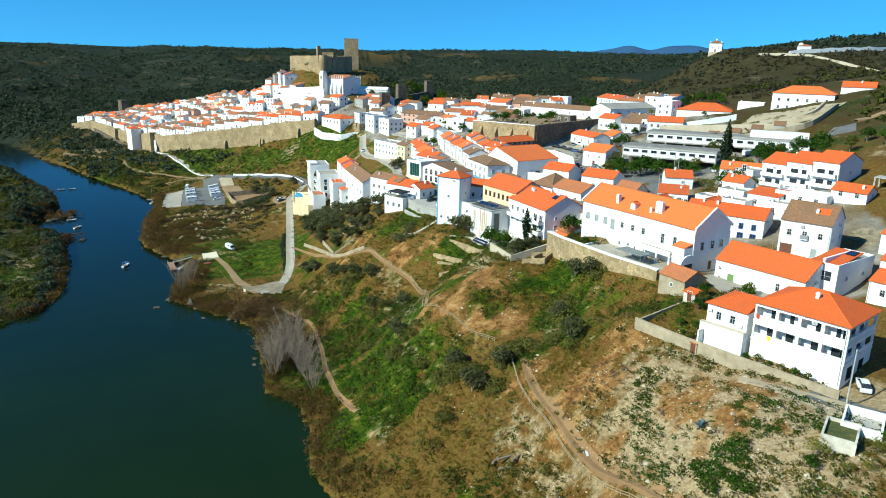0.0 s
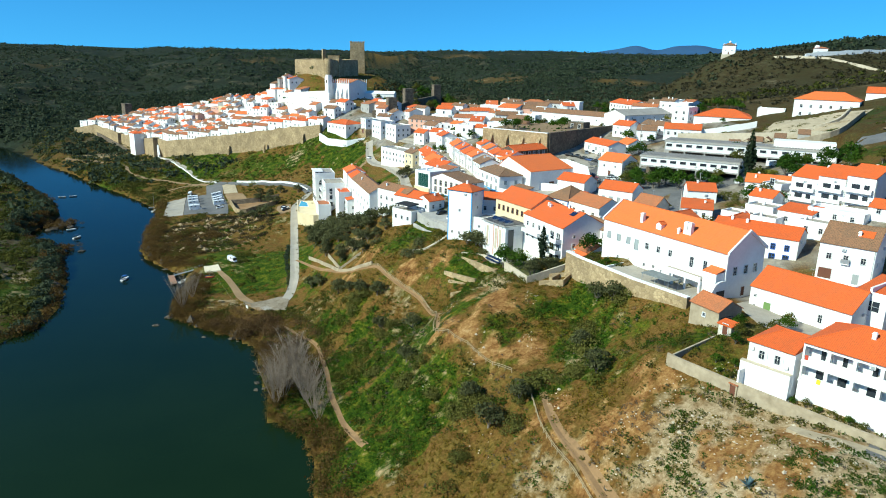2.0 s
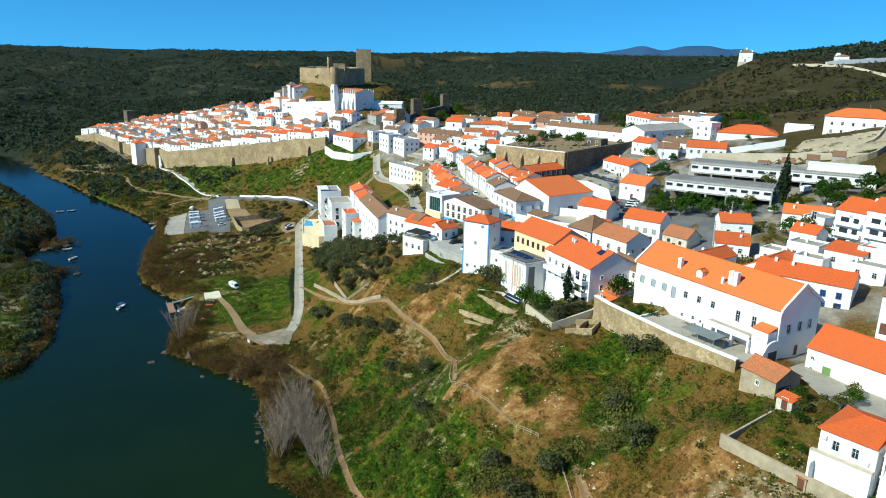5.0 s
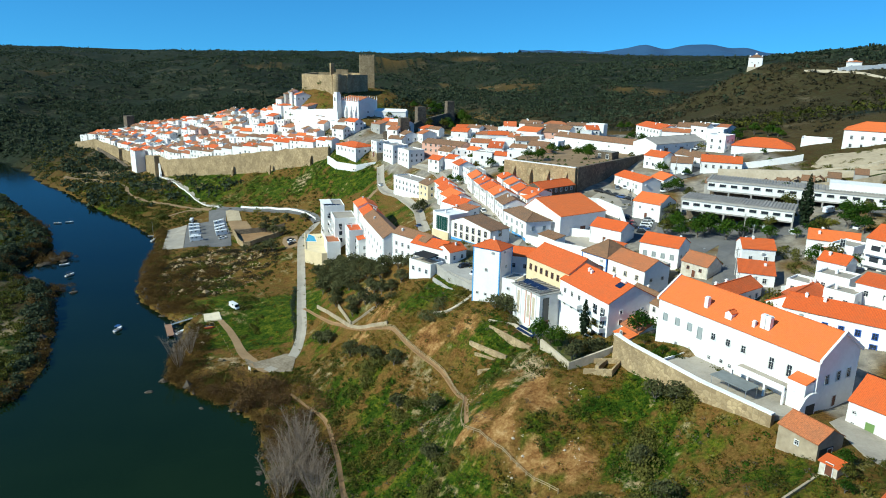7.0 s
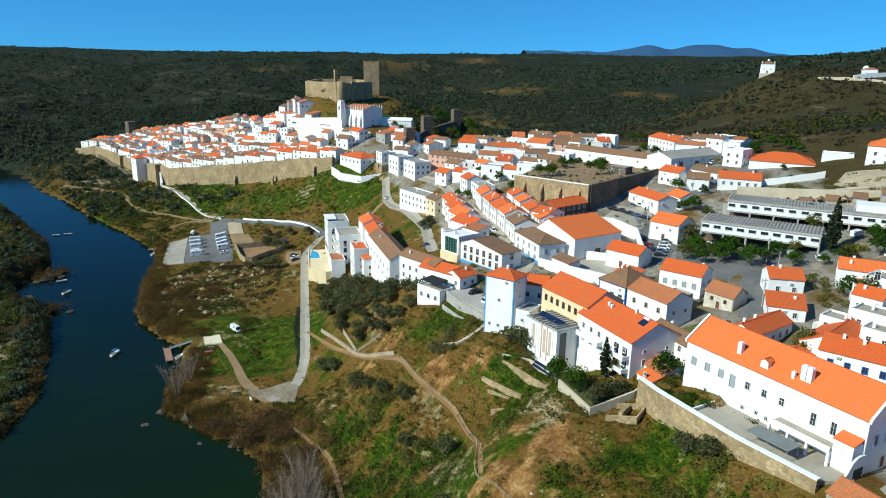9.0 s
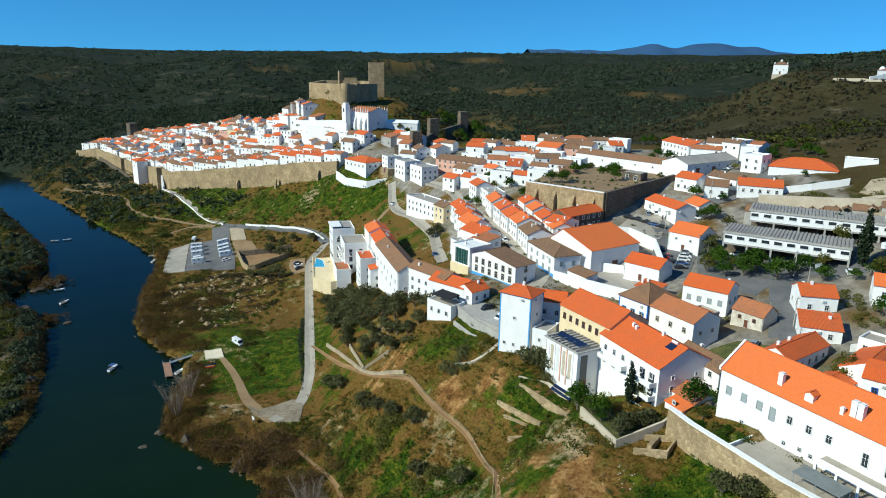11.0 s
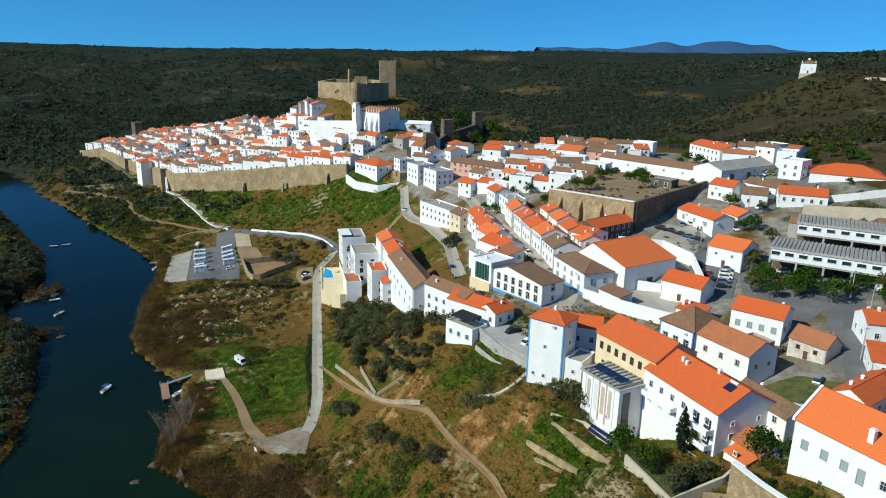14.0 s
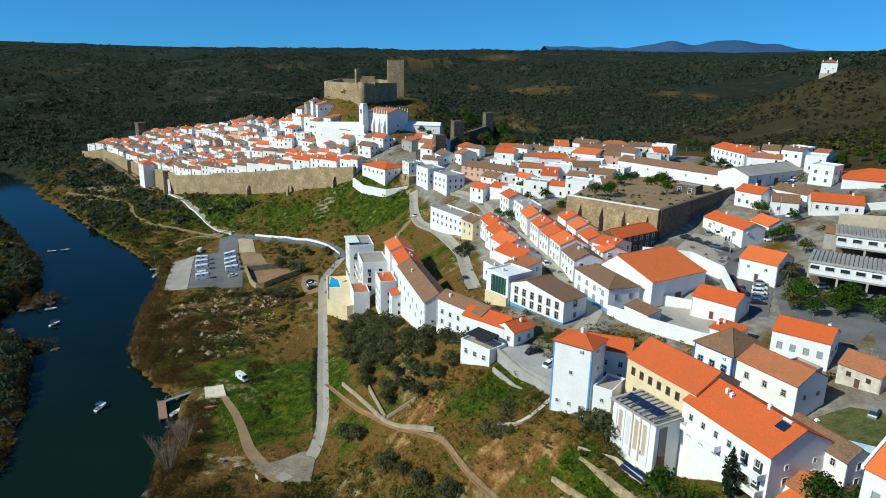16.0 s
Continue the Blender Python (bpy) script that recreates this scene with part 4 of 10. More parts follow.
def on_side(side, L, W, along, z, out=0.0):
    """The pose of something on a wall; its y axis points out of the wall."""
    off, _, turn = SIDES[side](L, W)
    if side == "F":
        return pose(along, off - out, z, 0, 0, 180)
    if side == "B":
        return pose(-along, off + out, z, 0, 0, 0)
    if side == "L":
        return pose(off - out, -along, z, 0, 0, 90)
    return pose(off + out, along, z, 0, 0, -90)


def antenna_mesh():
    bm = tube((0, 0, -0.4), (0, 0, 2.0), 0.03, 0.025, 5)
    add_tube(bm, (-0.5, 0, 1.9), (0.6, 0, 1.9), 0.02, 0.02, 4)
    for k in range(5):
        add_tube(bm, (-0.4 + 0.22 * k, -0.35 + 0.04 * k, 1.9), (-0.4 + 0.22 * k, 0.35 - 0.04 * k, 1.9), 0.014, 0.014, 4)
    return mesh_of("antenna", bm, M_STEEL)


def air_unit_mesh():
    bm = box(-0.42, 0.06, 0, 0.42, 0.38, 0.58, 0.03)
    add_box(bm, -0.3, 0.381, 0.08, 0.2, 0.39, 0.5, 1)
    for sx in (-0.3, 0.3):
        add_box(bm, sx - 0.03, 0.0, -0.05, sx + 0.03, 0.36, 0.0, 0)
    return mesh_of("air_unit", bm, M_FRAME, M_GREYFRAME)


ANTENNA, AIRUNIT = antenna_mesh(), air_unit_mesh()


def house(x, y, yaw, L, W, h, roof="gable", rise=None, rmat=None, wmat=None, top=None, base=None, openings=(), chimneys=1, far=False, seed=0,
          label="", name="house", style="white", band=None, group="houses of the town", split=0.5, wsize=(0.95, 1.35), category="house", parapet=0.5, corner=None):
    """A house: x, y its middle; L along yaw, W across; h wall height, or top: the eaves' height above the river.
    openings: (side, count, height above the floor of the opening's sill, kind) rows."""
    rnd = random.Random(seed * 977 + int(x * 13) * 31 + int(y * 7))
    m = pose(x, y, 0, 0, 0, yaw)
    FOOT.append((x, y, yaw, L, W))
    corners = [m @ Vector((sx * L / 2, sy * W / 2, 0)) for sx in (-1, 1) for sy in (-1, 1)]
    gz = height([c.x for c in corners], [c.y for c in corners])
    floor = float(np.mean(gz)) if base is None else base
    if top is not None:
        h = top - floor
    rise = rise if rise is not None else min(W, L) * (0.24 if roof != "mono" else 0.2)
    rmat, wmat = rmat or M_TILE, wmat or M_WHITE
    tone = {M_WHITE: "whitewashed", M_CREAM: "cream-rendered", M_PINK: "pink-rendered", M_STAINED: "stained, peeling", M_GREY: "grey-rendered", M_CONCRETE: "bare concrete"}.get(wmat, "stone")
    cover = {M_TILE: "orange tile roof", M_TILE_NEW: "bright orange tile roof", M_TILE_OLD: "weathered brown tile roof", M_TILE_RUST: "faded red tile roof"}.get(rmat, "flat roof")
    storeys = "single-storey" if h < 4.6 else "two-storey" if h < 8 else "tall"
    shape = {"gable": "gabled ", "hip": "hipped ", "mono": "lean-to ", "flat": ""}[roof]
    text = label or f"{tone} {storeys} house with a {shape}{cover if roof != 'flat' else 'flat roof terrace'}"
    top_ob = thing(name, pose(x, y, floor, 0, 0, yaw), text, category, group)
    deep = float(min(gz)) - floor - 1.0
    part("wall", walls(L, W, deep, h if roof != "flat" else h - 0.02, roof, rise, split), wmat, top_ob)
    if roof == "gable":
        part("roof", roof_gable(L, W, h, rise, split=split), rmat, top_ob)
    elif roof == "hip":
        part("roof", roof_hip(L, W, h, rise), rmat, top_ob)
    elif roof == "mono":
        part("roof", roof_mono(L, W, h, rise), rmat, top_ob)
    else:
        part("roof", box(-L / 2 + 0.2, -W / 2 + 0.2, h - 0.25, L / 2 - 0.2, W / 2 - 0.2, h + 0.02), rmat, top_ob, "flat roof terrace")
        bm = bmesh.new()
        for b in ((-L / 2, -W / 2, L / 2, -W / 2 + 0.25), (-L / 2, W / 2 - 0.25, L / 2, W / 2), (-L / 2, -W / 2 + 0.25, -L / 2 + 0.25, W / 2 - 0.25), (L / 2 - 0.25, -W / 2 + 0.25, L / 2, W / 2 - 0.25)):
            add_box(bm, b[0] - 0.01, b[1] - 0.01, h - 0.4, b[2] + 0.01, b[3] + 0.01, h + parapet)
        part("parapet", bm, wmat, top_ob)
    for k in range(chimneys):
        cx, cy = rnd.uniform(-0.42, 0.42) * L, rnd.uniform(-0.25, 0.3) * W
        cz = h + (rise * (1 - abs(cy) * 2 / W) if roof in ("gable", "hip") else rise * 0.5 if roof == "mono" else 0)
        c = part("chimney", chimney_mesh(0.9, 0.6), None, top_ob)
        c.matrix_basis = pose(cx, cy, cz - 0.15)
    if not far and h > 3.2 and roof != "flat" and category == "house":
        if rnd.random() < 0.55:
            o = part("antenna", ANTENNA, None, top_ob, "thin metal roof antenna")
            o.matrix_basis = pose(rnd.uniform(-0.3, 0.3) * L, 0.05 * W, h + rise * (0.9 if roof != "mono" else 0.5), 0, 0, rnd.uniform(0, 360))
        for side in ("F", "R"):
            if rnd.random() < 0.45:
                o = part("air_unit", AIRUNIT, None, top_ob, "white air-conditioning unit")
                o.matrix_basis = on_side(side, L, W, rnd.uniform(-0.35, 0.35) * (L if side == "F" else W), max(0.5, h - rnd.uniform(1.0, 1.6)))
            if rnd.random() < 0.5:
                o = part("downpipe", box(-0.05, 0.0, 0.0, 0.05, 0.10, h - 0.25), M_GREYFRAME, top_ob, "grey rainwater pipe")
                o.matrix_basis = on_side(side, L, W, (0.48 if rnd.random() < 0.5 else -0.48) * (L if side == "F" else W), 0.0)
    if band:
        bm = bmesh.new()
        add_box(bm, -L / 2 - 0.03, -W / 2 - 0.03, deep, L / 2 + 0.03, W / 2 + 0.03, 0.9)
        part("painted_band", bm, band, top_ob, "blue painted base band")
    if corner:
        bm = bmesh.new()
        for sx in (-1, 1):
            for sy in (-1, 1):
                add_box(bm, sx * (L / 2 - 0.12) - 0.17, sy * (W / 2 - 0.12) - 0.17, deep, sx * (L / 2 - 0.12) + 0.17, sy * (W / 2 - 0.12) + 0.17, h - 0.02)
        add_box(bm, -L / 2 - 0.04, -W / 2 - 0.04, h - 0.38, L / 2 + 0.04, W / 2 + 0.04, h - 0.06)
        part("painted_trim", bm, corner, top_ob, "blue painted corner bands")
    if not openings:
        rows = 1 if h < 4.4 else 2 if h < 8 else 3
        openings = []
        for s in ("F", "R") if far else ("F", "B", "L", "R"):
            run = L if s in "FB" else W
            n = max(1, int(run / 3.3))
            for r in range(rows):
                zz = 0.9 + r * 3.0
                if zz + 1.4 < h:
                    openings.append((s, n, zz, "window"))
    for side, count, sill, kind in openings:
        _, run, _ = SIDES[side](L, W)
        for k in range(count):
            along = (k + 0.5 - count / 2) * run / count * (0.92 if count > 1 else 1)
            if far or not kind.startswith("window"):
                along += rnd.uniform(-0.2, 0.2)
            if far and rnd.random() < 0.3:
                continue
            place = on_side(side, L, W, along, sill)
            if kind == "door":
                o = part("door", door_mesh(1.1, 2.1, M_DOOR if style != "blue" else M_BLUEFRAME), None, top_ob)
                o.matrix_basis = place
            elif kind == "gate":
                o = part("door", door_mesh(2.6, 2.7, M_DOOR), None, top_ob, "wide brown wooden gate")
                o.matrix_basis = place
            elif far:
                o = part("window", far_window(rnd.choice((0.8, 1.0)), rnd.choice((1.1, 1.4))), None, top_ob)
                o.matrix_basis = place
            else:
                w, hh = wsize if kind == "window" else (0.7, 0.8) if kind == "window_small" else (1.3, 2.1)
                fm, pm = window_mesh(w, hh, style)
                o = part("window", fm, None, top_ob)
                o.matrix_basis = place
                part("pane", pm, None, o)
    return top_ob


def balcony(parent, side, L, W, along, z, w, d=1.3, rail=None, label=""):
    b = part("balcony", box(-w / 2, 0.0, -0.18, w / 2, d, 0.0), M_WHITE, parent, label)
    b.matrix_basis = on_side(side, L, W, along, z)
    bm = bmesh.new()
    add_box(bm, -w / 2, d - 0.14, 0.004, w / 2, d, 0.95)
    add_box(bm, -w / 2, 0.02, 0.004, -w / 2 + 0.14, d - 0.14, 0.95)
    add_box(bm, w / 2 - 0.14, 0.02, 0.004, w / 2, d - 0.14, 0.95)
    part("balustrade", bm, rail or M_WHITE, b)
    return b


def recess(parent, side, L, W, along, z, w, h, dark=None):
    """A flat dark panel, its colour standing in for a shaded balcony or porch opening."""
    bm = bmesh.new()
    add_box(bm, -w / 2, 0.0, 0, w / 2, 0.03, h)
    o = part("opening", bm, dark or M_GLASS, parent, "flat dark panel standing in for a shaded opening")
    o.matrix_basis = on_side(side, L, W, along, z)
    return o


# ---------------------------------------------------------------- the near houses, one by one
# tall white house with blue edges
t = house(54.9, 230.6, -46, 9.0, 7.2, 0, "hip", 1.9, M_TILE, top=50.5, base=34.2, openings=[("F", 3, 2.0, "window_small"), ("F", 1, 9.5, "window_small"), ("R", 1, 10.5, "window_small")],
          corner=M_SKYBLUE, chimneys=1, label="tall whitewashed tower house with blue edges and a red hipped roof")
house(60.2, 225.4, -46, 4.2, 7.4, 8.2, "flat", wmat=M_WHITE, rmat=M_SLABROOF, chimneys=0, openings=[("F", 1, 2.2, "window_small"), ("F", 1, 5.4, "window_small")], label="low white annex with a flat roof and air units")
house(64.2, 236.5, -30, 11, 7.5, 0, "gable", 1.8, M_TILE, top=46.5, chimneys=0)
# studio with solar panels
st = house(62.6, 212.3, -71, 11.5, 7.3, 0, "flat", wmat=M_WHITE, rmat=M_CORRUGATED, top=43.6, base=33.2, chimneys=0, parapet=0.12,
           openings=[("F", 2, 2.4, "window_small")], label="tall pale studio with a grey ribbed roof and panels", name="studio_building", category="studio")
part("roof_slab", box(-6.3, -4.3, 10.3, 6.3, 4.3, 10.52), M_CONCRETE, st, "thin overhanging concrete roof slab")
for k in range(5):
    o = part("pilaster", box(-0.16, 0, 0, 0.16, 0.16, 9.4), M_PINK if k in (2, 3) else M_WHITE, st, "tall slim pilaster")
    o.matrix_basis = on_side("F", 11.5, 7.3, -4.6 + 2.2 * k, 0.6)
for k in range(4):
    o = part("tall_window", box(-0.5, -0.01, 0, 0.5, 0.05, 6.4), M_PALESTONE if k != 1 else M_FRAME, st, "tall shuttered window strip")
    o.matrix_basis = on_side("F", 11.5, 7.3, -3.5 + 2.2 * k, 2.6)
o = part("door", box(-1.0, 0, 0, 1.0, 0.08, 9.0), M_GLASS, st, "tall red-framed glazed door strip")
o.matrix_basis = on_side("R", 11.5, 7.3, -1.6, 0.3)
o = part("door_frame", box(-1.05, 0.08, 0, 1.05, 0.14, 2.6), M_DOOR, st, "red-brown door")
o.matrix_basis = on_side("R", 11.5, 7.3, -1.6, 0.3)
for k in range(9):
    o = part("roof_rib", box(-0.12, -3.9, 0, 0.12, 3.9, 0.32), M_CORRUGATED, st)
    o.matrix_basis = pose(-5.2 + 1.3 * k, 0, 10.53)
for k in range(8):
    for r_ in range(1):
        o = part("solar_panel", box(-0.56, -0.95, 0, 0.56, 0.95, 0.06), M_PANEL, st, "dark blue solar panel")
        o.matrix_basis = pose(-4.2 + 1.2 * k, -0.9 + 1.7 * r_, 11.15, 18)
for k in range(4):
    part("panel_stand", box(-4.4 + 3 * k, -3.2, 10.7, -4.3 + 3 * k, 0, 11.2), M_STEEL, st)
# cream house with long orange roof
house(72.0, 217.6, -72, 18.6, 12.0, 0, "gable", 3.3, M_TILE, M_CREAM, top=48.7, base=36.5, chimneys=0,
      openings=[("F", 7, 9.0, "window"), ("F", 4, 5.4, "window_small")], style="brown", wsize=(0.8, 1.5), label="long cream-rendered house with an orange tile roof")
# stepped white house with balconies
w4 = house(76.4, 199.2, -78, 21.0, 14.0, 0, "gable", 3.6, M_TILE, top=47.2, base=36.2, chimneys=3,
           openings=[("F", 6, 7.8, "window"), ("F", 6, 4.6, "window"), ("R", 2, 5.0, "window"), ("R", 2, 8.0, "window_small"), ("R", 1, 0.3, "door")], label="white terraced house with balconies and orange roof")
for lvl in (0.6, 3.7, 6.8):
    balcony(w4, "F", 21, 14, 6.8, lvl, 6.5, 2.0)
    recess(w4, "F", 21, 14, 5.2, lvl + 0.05, 1.6, 2.2)
    recess(w4, "F", 21, 14, 8.2, lvl + 0.05, 1.8, 2.2)
balcony(w4, "F", 21, 14, -4.5, 6.2, 9.0, 1.6)
house(70.8, 205.6, -78, 9.0, 3.0, 6.2, "flat", rmat=M_PAVING, base=36.2, chimneys=0, openings=[("F", 2, 2.8, "window_small")], parapet=0.8, label="white lower terrace wing with a roof garden")
house(86.4, 193.0, -78, 13, 6, 0, "gable", 1.8, M_TILE_OLD, top=46.0, chimneys=1)
o = part("solar_panel", box(-1.0, -0.9, 0, 1.0, 0.9, 0.08), M_PANEL, w4, "solar water heater panel")
o.matrix_basis = pose(7.2, -1.6, 14.05, 27)
o = part("water_tank", tube((-0.9, 0, 0.3), (0.9, 0, 0.3), 0.3, 0.3, 10), M_WHITE, w4, "white water tank")
o.matrix_basis = pose(7.2, -0.55, 14.55)
house(79.8, 187.0, -76, 9, 7.5, 0, "gable", 1.6, M_TILE_RUST, top=41.6, chimneys=0)
house(75.3, 184.2, -76, 5, 3.4, 0, "mono", 0.8, M_TILE_NEW, top=40.5, chimneys=0, openings=[("F", 1, 1.0, "window_small")])
# long convent with arcade and bright roof
CL, CW, CH = 37.6, 12.4, 10.4
cv = house(89.8, 159.9, -71.6, CL, CW, 0, "gable", 4.2, M_TILE_NEW, top=52.6, base=42.2, chimneys=0,
           openings=[("R", 1, 0.1, "door")], label="long whitewashed convent with tall windows and bright orange roof", name="convent", category="convent")
for k, (along, kind) in enumerate(((-16.6, "grey"), (-13.2, "grey"), (-9.9, "grey"), (-7.2, "grey"), (-3.8, "white"), (-0.2, "white"), (3.4, "white"), (9.6, "white"), (13.3, "white"))):
    tall = 2.4 if k in (3, 7, 8) else 1.5
    for part_name, me in zip(("window", "pane"), window_mesh(1.0, tall, kind)):
        o = part(part_name, me, None, cv if part_name == "window" else o)
        if part_name == "window":
            o.matrix_basis = on_side("F", CL, CW, along, 5.0 if tall > 2 else 5.9)
for along, sill in ((-4.2, 1.5), (-1.2, 1.8), (0.9, 1.6), (-13, 1.2)):
    for part_name, me in zip(("window", "pane"), window_mesh(0.7, 0.8, "white")):
        o = part(part_name, me, None, cv if part_name == "window" else o)
        if part_name == "window":
            o.matrix_basis = on_side("F", CL, CW, along, sill)
for along in (-3.4, 0.2, 3.4):
    for part_name, me in zip(("window", "pane"), window_mesh(1.2, 1.9, "white")):
        o = part(part_name, me, None, cv if part_name == "window" else o)
        if part_name == "window":
            o.matrix_basis = on_side("R", CL, CW, along, 5.2)
for cx, cy, ch, cw in ((-7.6, -4.4, 1.9, 0.9), (5.6, -4.2, 2.3, 1.0), (6.7, -4.2, 2.3, 1.0), (4.0, -4.8, 1.0, 0.6)):
    o = part("chimney", chimney_mesh(ch, cw), None, cv)
    o.matrix_basis = pose(cx, cy, CH + 4.2 * (1 - abs(cy) / 6.2) + 0.1)
o = part("dormer", walls(1.6, 1.6, -0.8, 0.9, "gable", 0.5), M_WHITE, cv)
o.matrix_basis = pose(-1.6, -4.6, CH + 1.1, 0, 0, 90)
part("roof", roof_gable(1.6, 1.6, 0.9, 0.5, 0.15), M_TILE_NEW, o)
# raised white gable copings
for sx in (-1, 1):
    bm = bmesh.new()
    for sy in (-1, 1):
        v = [bm.verts.new((sx * (CL / 2 + 0.22) + dx, yy, zz + dz)) for yy, zz in ((sy * 6.55, CH - 0.1), (0, CH + 4.3)) for dx, dz in ((-0.22, -0.2), (0.22, -0.2), (0.22, 0.42), (-0.22, 0.42))]
        for f in ((0, 1, 5, 4), (1, 2, 6, 5), (2, 3, 7, 6), (3, 0, 4, 7), (3, 2, 1, 0), (4, 5, 6, 7)):
            bm.faces.new([v[i] for i in f])
    bmesh.ops.recalc_face_normals(bm, faces=bm.faces[:])
    part("gable_coping", bm, M_WHITE, cv, "white raised gable coping")
# porch with a terrace above, and a turret at its end
bm = bmesh.new()
add_box(bm, 3.6, -9.6, 3.3, 15.0, -6.21, 3.65)
for px in (3.75, 7.4, 11.0, 14.85):
    add_box(bm, px - 0.22, -9.6, -2, px + 0.22, -9.2, 3.29)
pr = part("porch", bm, M_WHITE, cv, "white open porch with square posts")
part("terrace_floor", box(3.6, -9.38, 3.66, 15.0, -6.22, 3.7), M_PAVING, pr, "pale tiled terrace floor")
part("balustrade", box(3.6, -9.6, 3.66, 15.0, -9.4, 4.5), M_WHITE, pr)
tr = part("stair_turret", box(15.0, -8.8, -2, 18.4, -6.21, 6.1), M_WHITE, cv, "white stair turret")
o = part("roof", roof_mono(3.4, 2.6, 0, 0.7, 0.15), M_TILE_NEW, tr)
o.matrix_basis = pose(16.7, -7.5, 6.1)
o = part("window", window_mesh(0.5, 0.6, "white")[0], None, tr)
o.matrix_basis = pose(16.2, -8.8, 4.2, 0, 0, 180)
bm = bmesh.new()
prof = [(-7.0, -2.0), (0, -2.0), (0, 4.4), (-1.2, 4.6), (-2.4, 4.5), (-3.4, 4.0), (-4.2, 2.9), (-5.0, 1.9), (-6.0, 1.4), (-7.0, 1.2)]
a = [bm.verts.new((18.9, -6.3 + yy, zz)) for yy, zz in prof]
b = [bm.verts.new((19.25, -6.3 + yy, zz)) for yy, zz in prof]
bm.faces.new(a[::-1]), bm.faces.new(b)
for i in range(len(prof)):
    bm.faces.new((a[i], a[(i + 1) % len(prof)], b[(i + 1) % len(prof)], b[i]))
bmesh.ops.recalc_face_normals(bm, faces=bm.faces[:])
part("gate_wall", bm, M_WHITE, cv, "white scalloped wall with an arched gate")
o = part("gate", box(-1.3, 0, -0.5, 1.3, 0.05, 2.5), M_DARK, cv, "dark green gate")
o.matrix_basis = pose(19.26, -8.0, 0, 0, 0, -90)
# carport on the convent terrace
cp = thing("carport", pose(79.6, 148.9, 43.05, 0, 0, -70), "grey metal carport on the convent terrace", "carport")
part("roof", box(-4.0, -1.9, 2.3, 4.0, 1.9, 2.45), M_SHEETGREY, cp)
for sx in (-3.7, 0, 3.7):
    for sy in (-1.7, 1.7):
        part("post", tube((sx, sy, -0.8), (sx, sy, 2.3), 0.07, 0.07), M_STEEL, cp)
# barn with a red roof, white gable
bn_ = house(102.4, 128.9, -67, 20.4, 11.0, 0, "gable", 3.3, M_TILE, top=46.8, base=41.0, openings=[], chimneys=0, label="long low white barn with red tile roof and green door")
for c in list(bn_.children):
    if c.name.startswith("window"):
        for g in list(c.children):
            bpy.data.objects.remove(g)
        bpy.data.objects.remove(c)
for along, z, w, hh in ((-9.0, 3.6, 0.6, 0.6), (-9.0, 1.4, 0.6, 0.6), (4.6, 2.2, 0.8, 1.7)):
    fm, pm = window_mesh(w, hh, "white")
    o = part("window", fm, None, bn_)
    o.matrix_basis = on_side("F", 20.4, 11, along, z)
    part("pane", pm, None, o)
o = part("door", door_mesh(1.5, 2.2, M_GREENDOOR), None, bn_, "green painted double door")
o.matrix_basis = on_side("F", 20.4, 11, -6.2, 0.9)
# the barn's flat-fronted neighbour, two tiled strips behind its parapet
nb = house(114.4, 123.1, -67, 6.4, 16.0, 0, "flat", wmat=M_WHITE, rmat=M_PAVING, top=49.6, base=42.0, chimneys=0, parapet=0.5,
           openings=[("R", 2, 4.2, "window_small")], label="white house with a flat parapet front and a loggia window")
rc = part("loggia", box(-1.3, 0.0, 0, 1.3, 0.03, 2.0), M_GLASS, nb, "dark glazed loggia opening")
rc.matrix_basis = on_side("F", 6.4, 16, 0.7, 4.4)
part("loggia_frame", box(-1.45, 0.0, -0.12, 1.45, 0.12, 0.0), M_WHITE, rc)
part("loggia_post", box(-0.05, 0.035, 0.0, 0.05, 0.09, 2.0), M_FRAME, rc)
part("loggia_rail", box(-1.3, 0.035, 0.9, 1.3, 0.09, 1.0), M_STEEL, rc)
for x0, x1 in ((-2.9, -0.25), (0.25, 2.9)):
    o = part("roof", roof_mono(x1 - x0, 10.5, 0, 1.3, 0.02), M_TILE, nb, "tiled roof strip")
    o.matrix_basis = pose((x0 + x1) / 2, -2.0, 7.66)
part("parapet", box(-0.22, -7.7, 7.63, 0.22, 3.4, 8.9), M_WHITE, nb, "white dividing parapet")
o = part("solar_panel", box(-0.9, -1.2, 0, 0.9, 1.2, 0.06), M_PANEL, nb, "dark blue solar panel")
o.matrix_basis = pose(1.5, 1.0, 9.05, 7.0, 0, 0)
house(118.5, 110.5, -67, 10.0, 8.0, 0, "gable", 1.7, M_TILE, top=48.0, base=42.0, chimneys=1, openings=[("F", 2, 3.2, "window"), ("F", 1, 0.2, "gate")])
house(128, 117, -67, 11, 9, 0, "gable", 2, M_TILE, top=50, chimneys=1)
house(119, 92, -71, 14, 10, 0, "flat", rmat=M_PAVING, top=47, chimneys=1)
# villa and its lower wing, which butts against the villa's side with one roof slope hipped
VY = -62
WL, WW, WH = 7.6, 10.0, 6.9
v1 = thing("house", pose(79.9, 108.1, 40.0, 0, 0, VY), "white villa wing with a red hipped roof", "house", "houses of the town")
FOOT.append((79.9, 108.1, VY, WL, WW))
part("wall", box(-WL / 2, -WW / 2, -4, WL / 2, WW / 2, WH), M_WHITE, v1)
bm = bmesh.new()
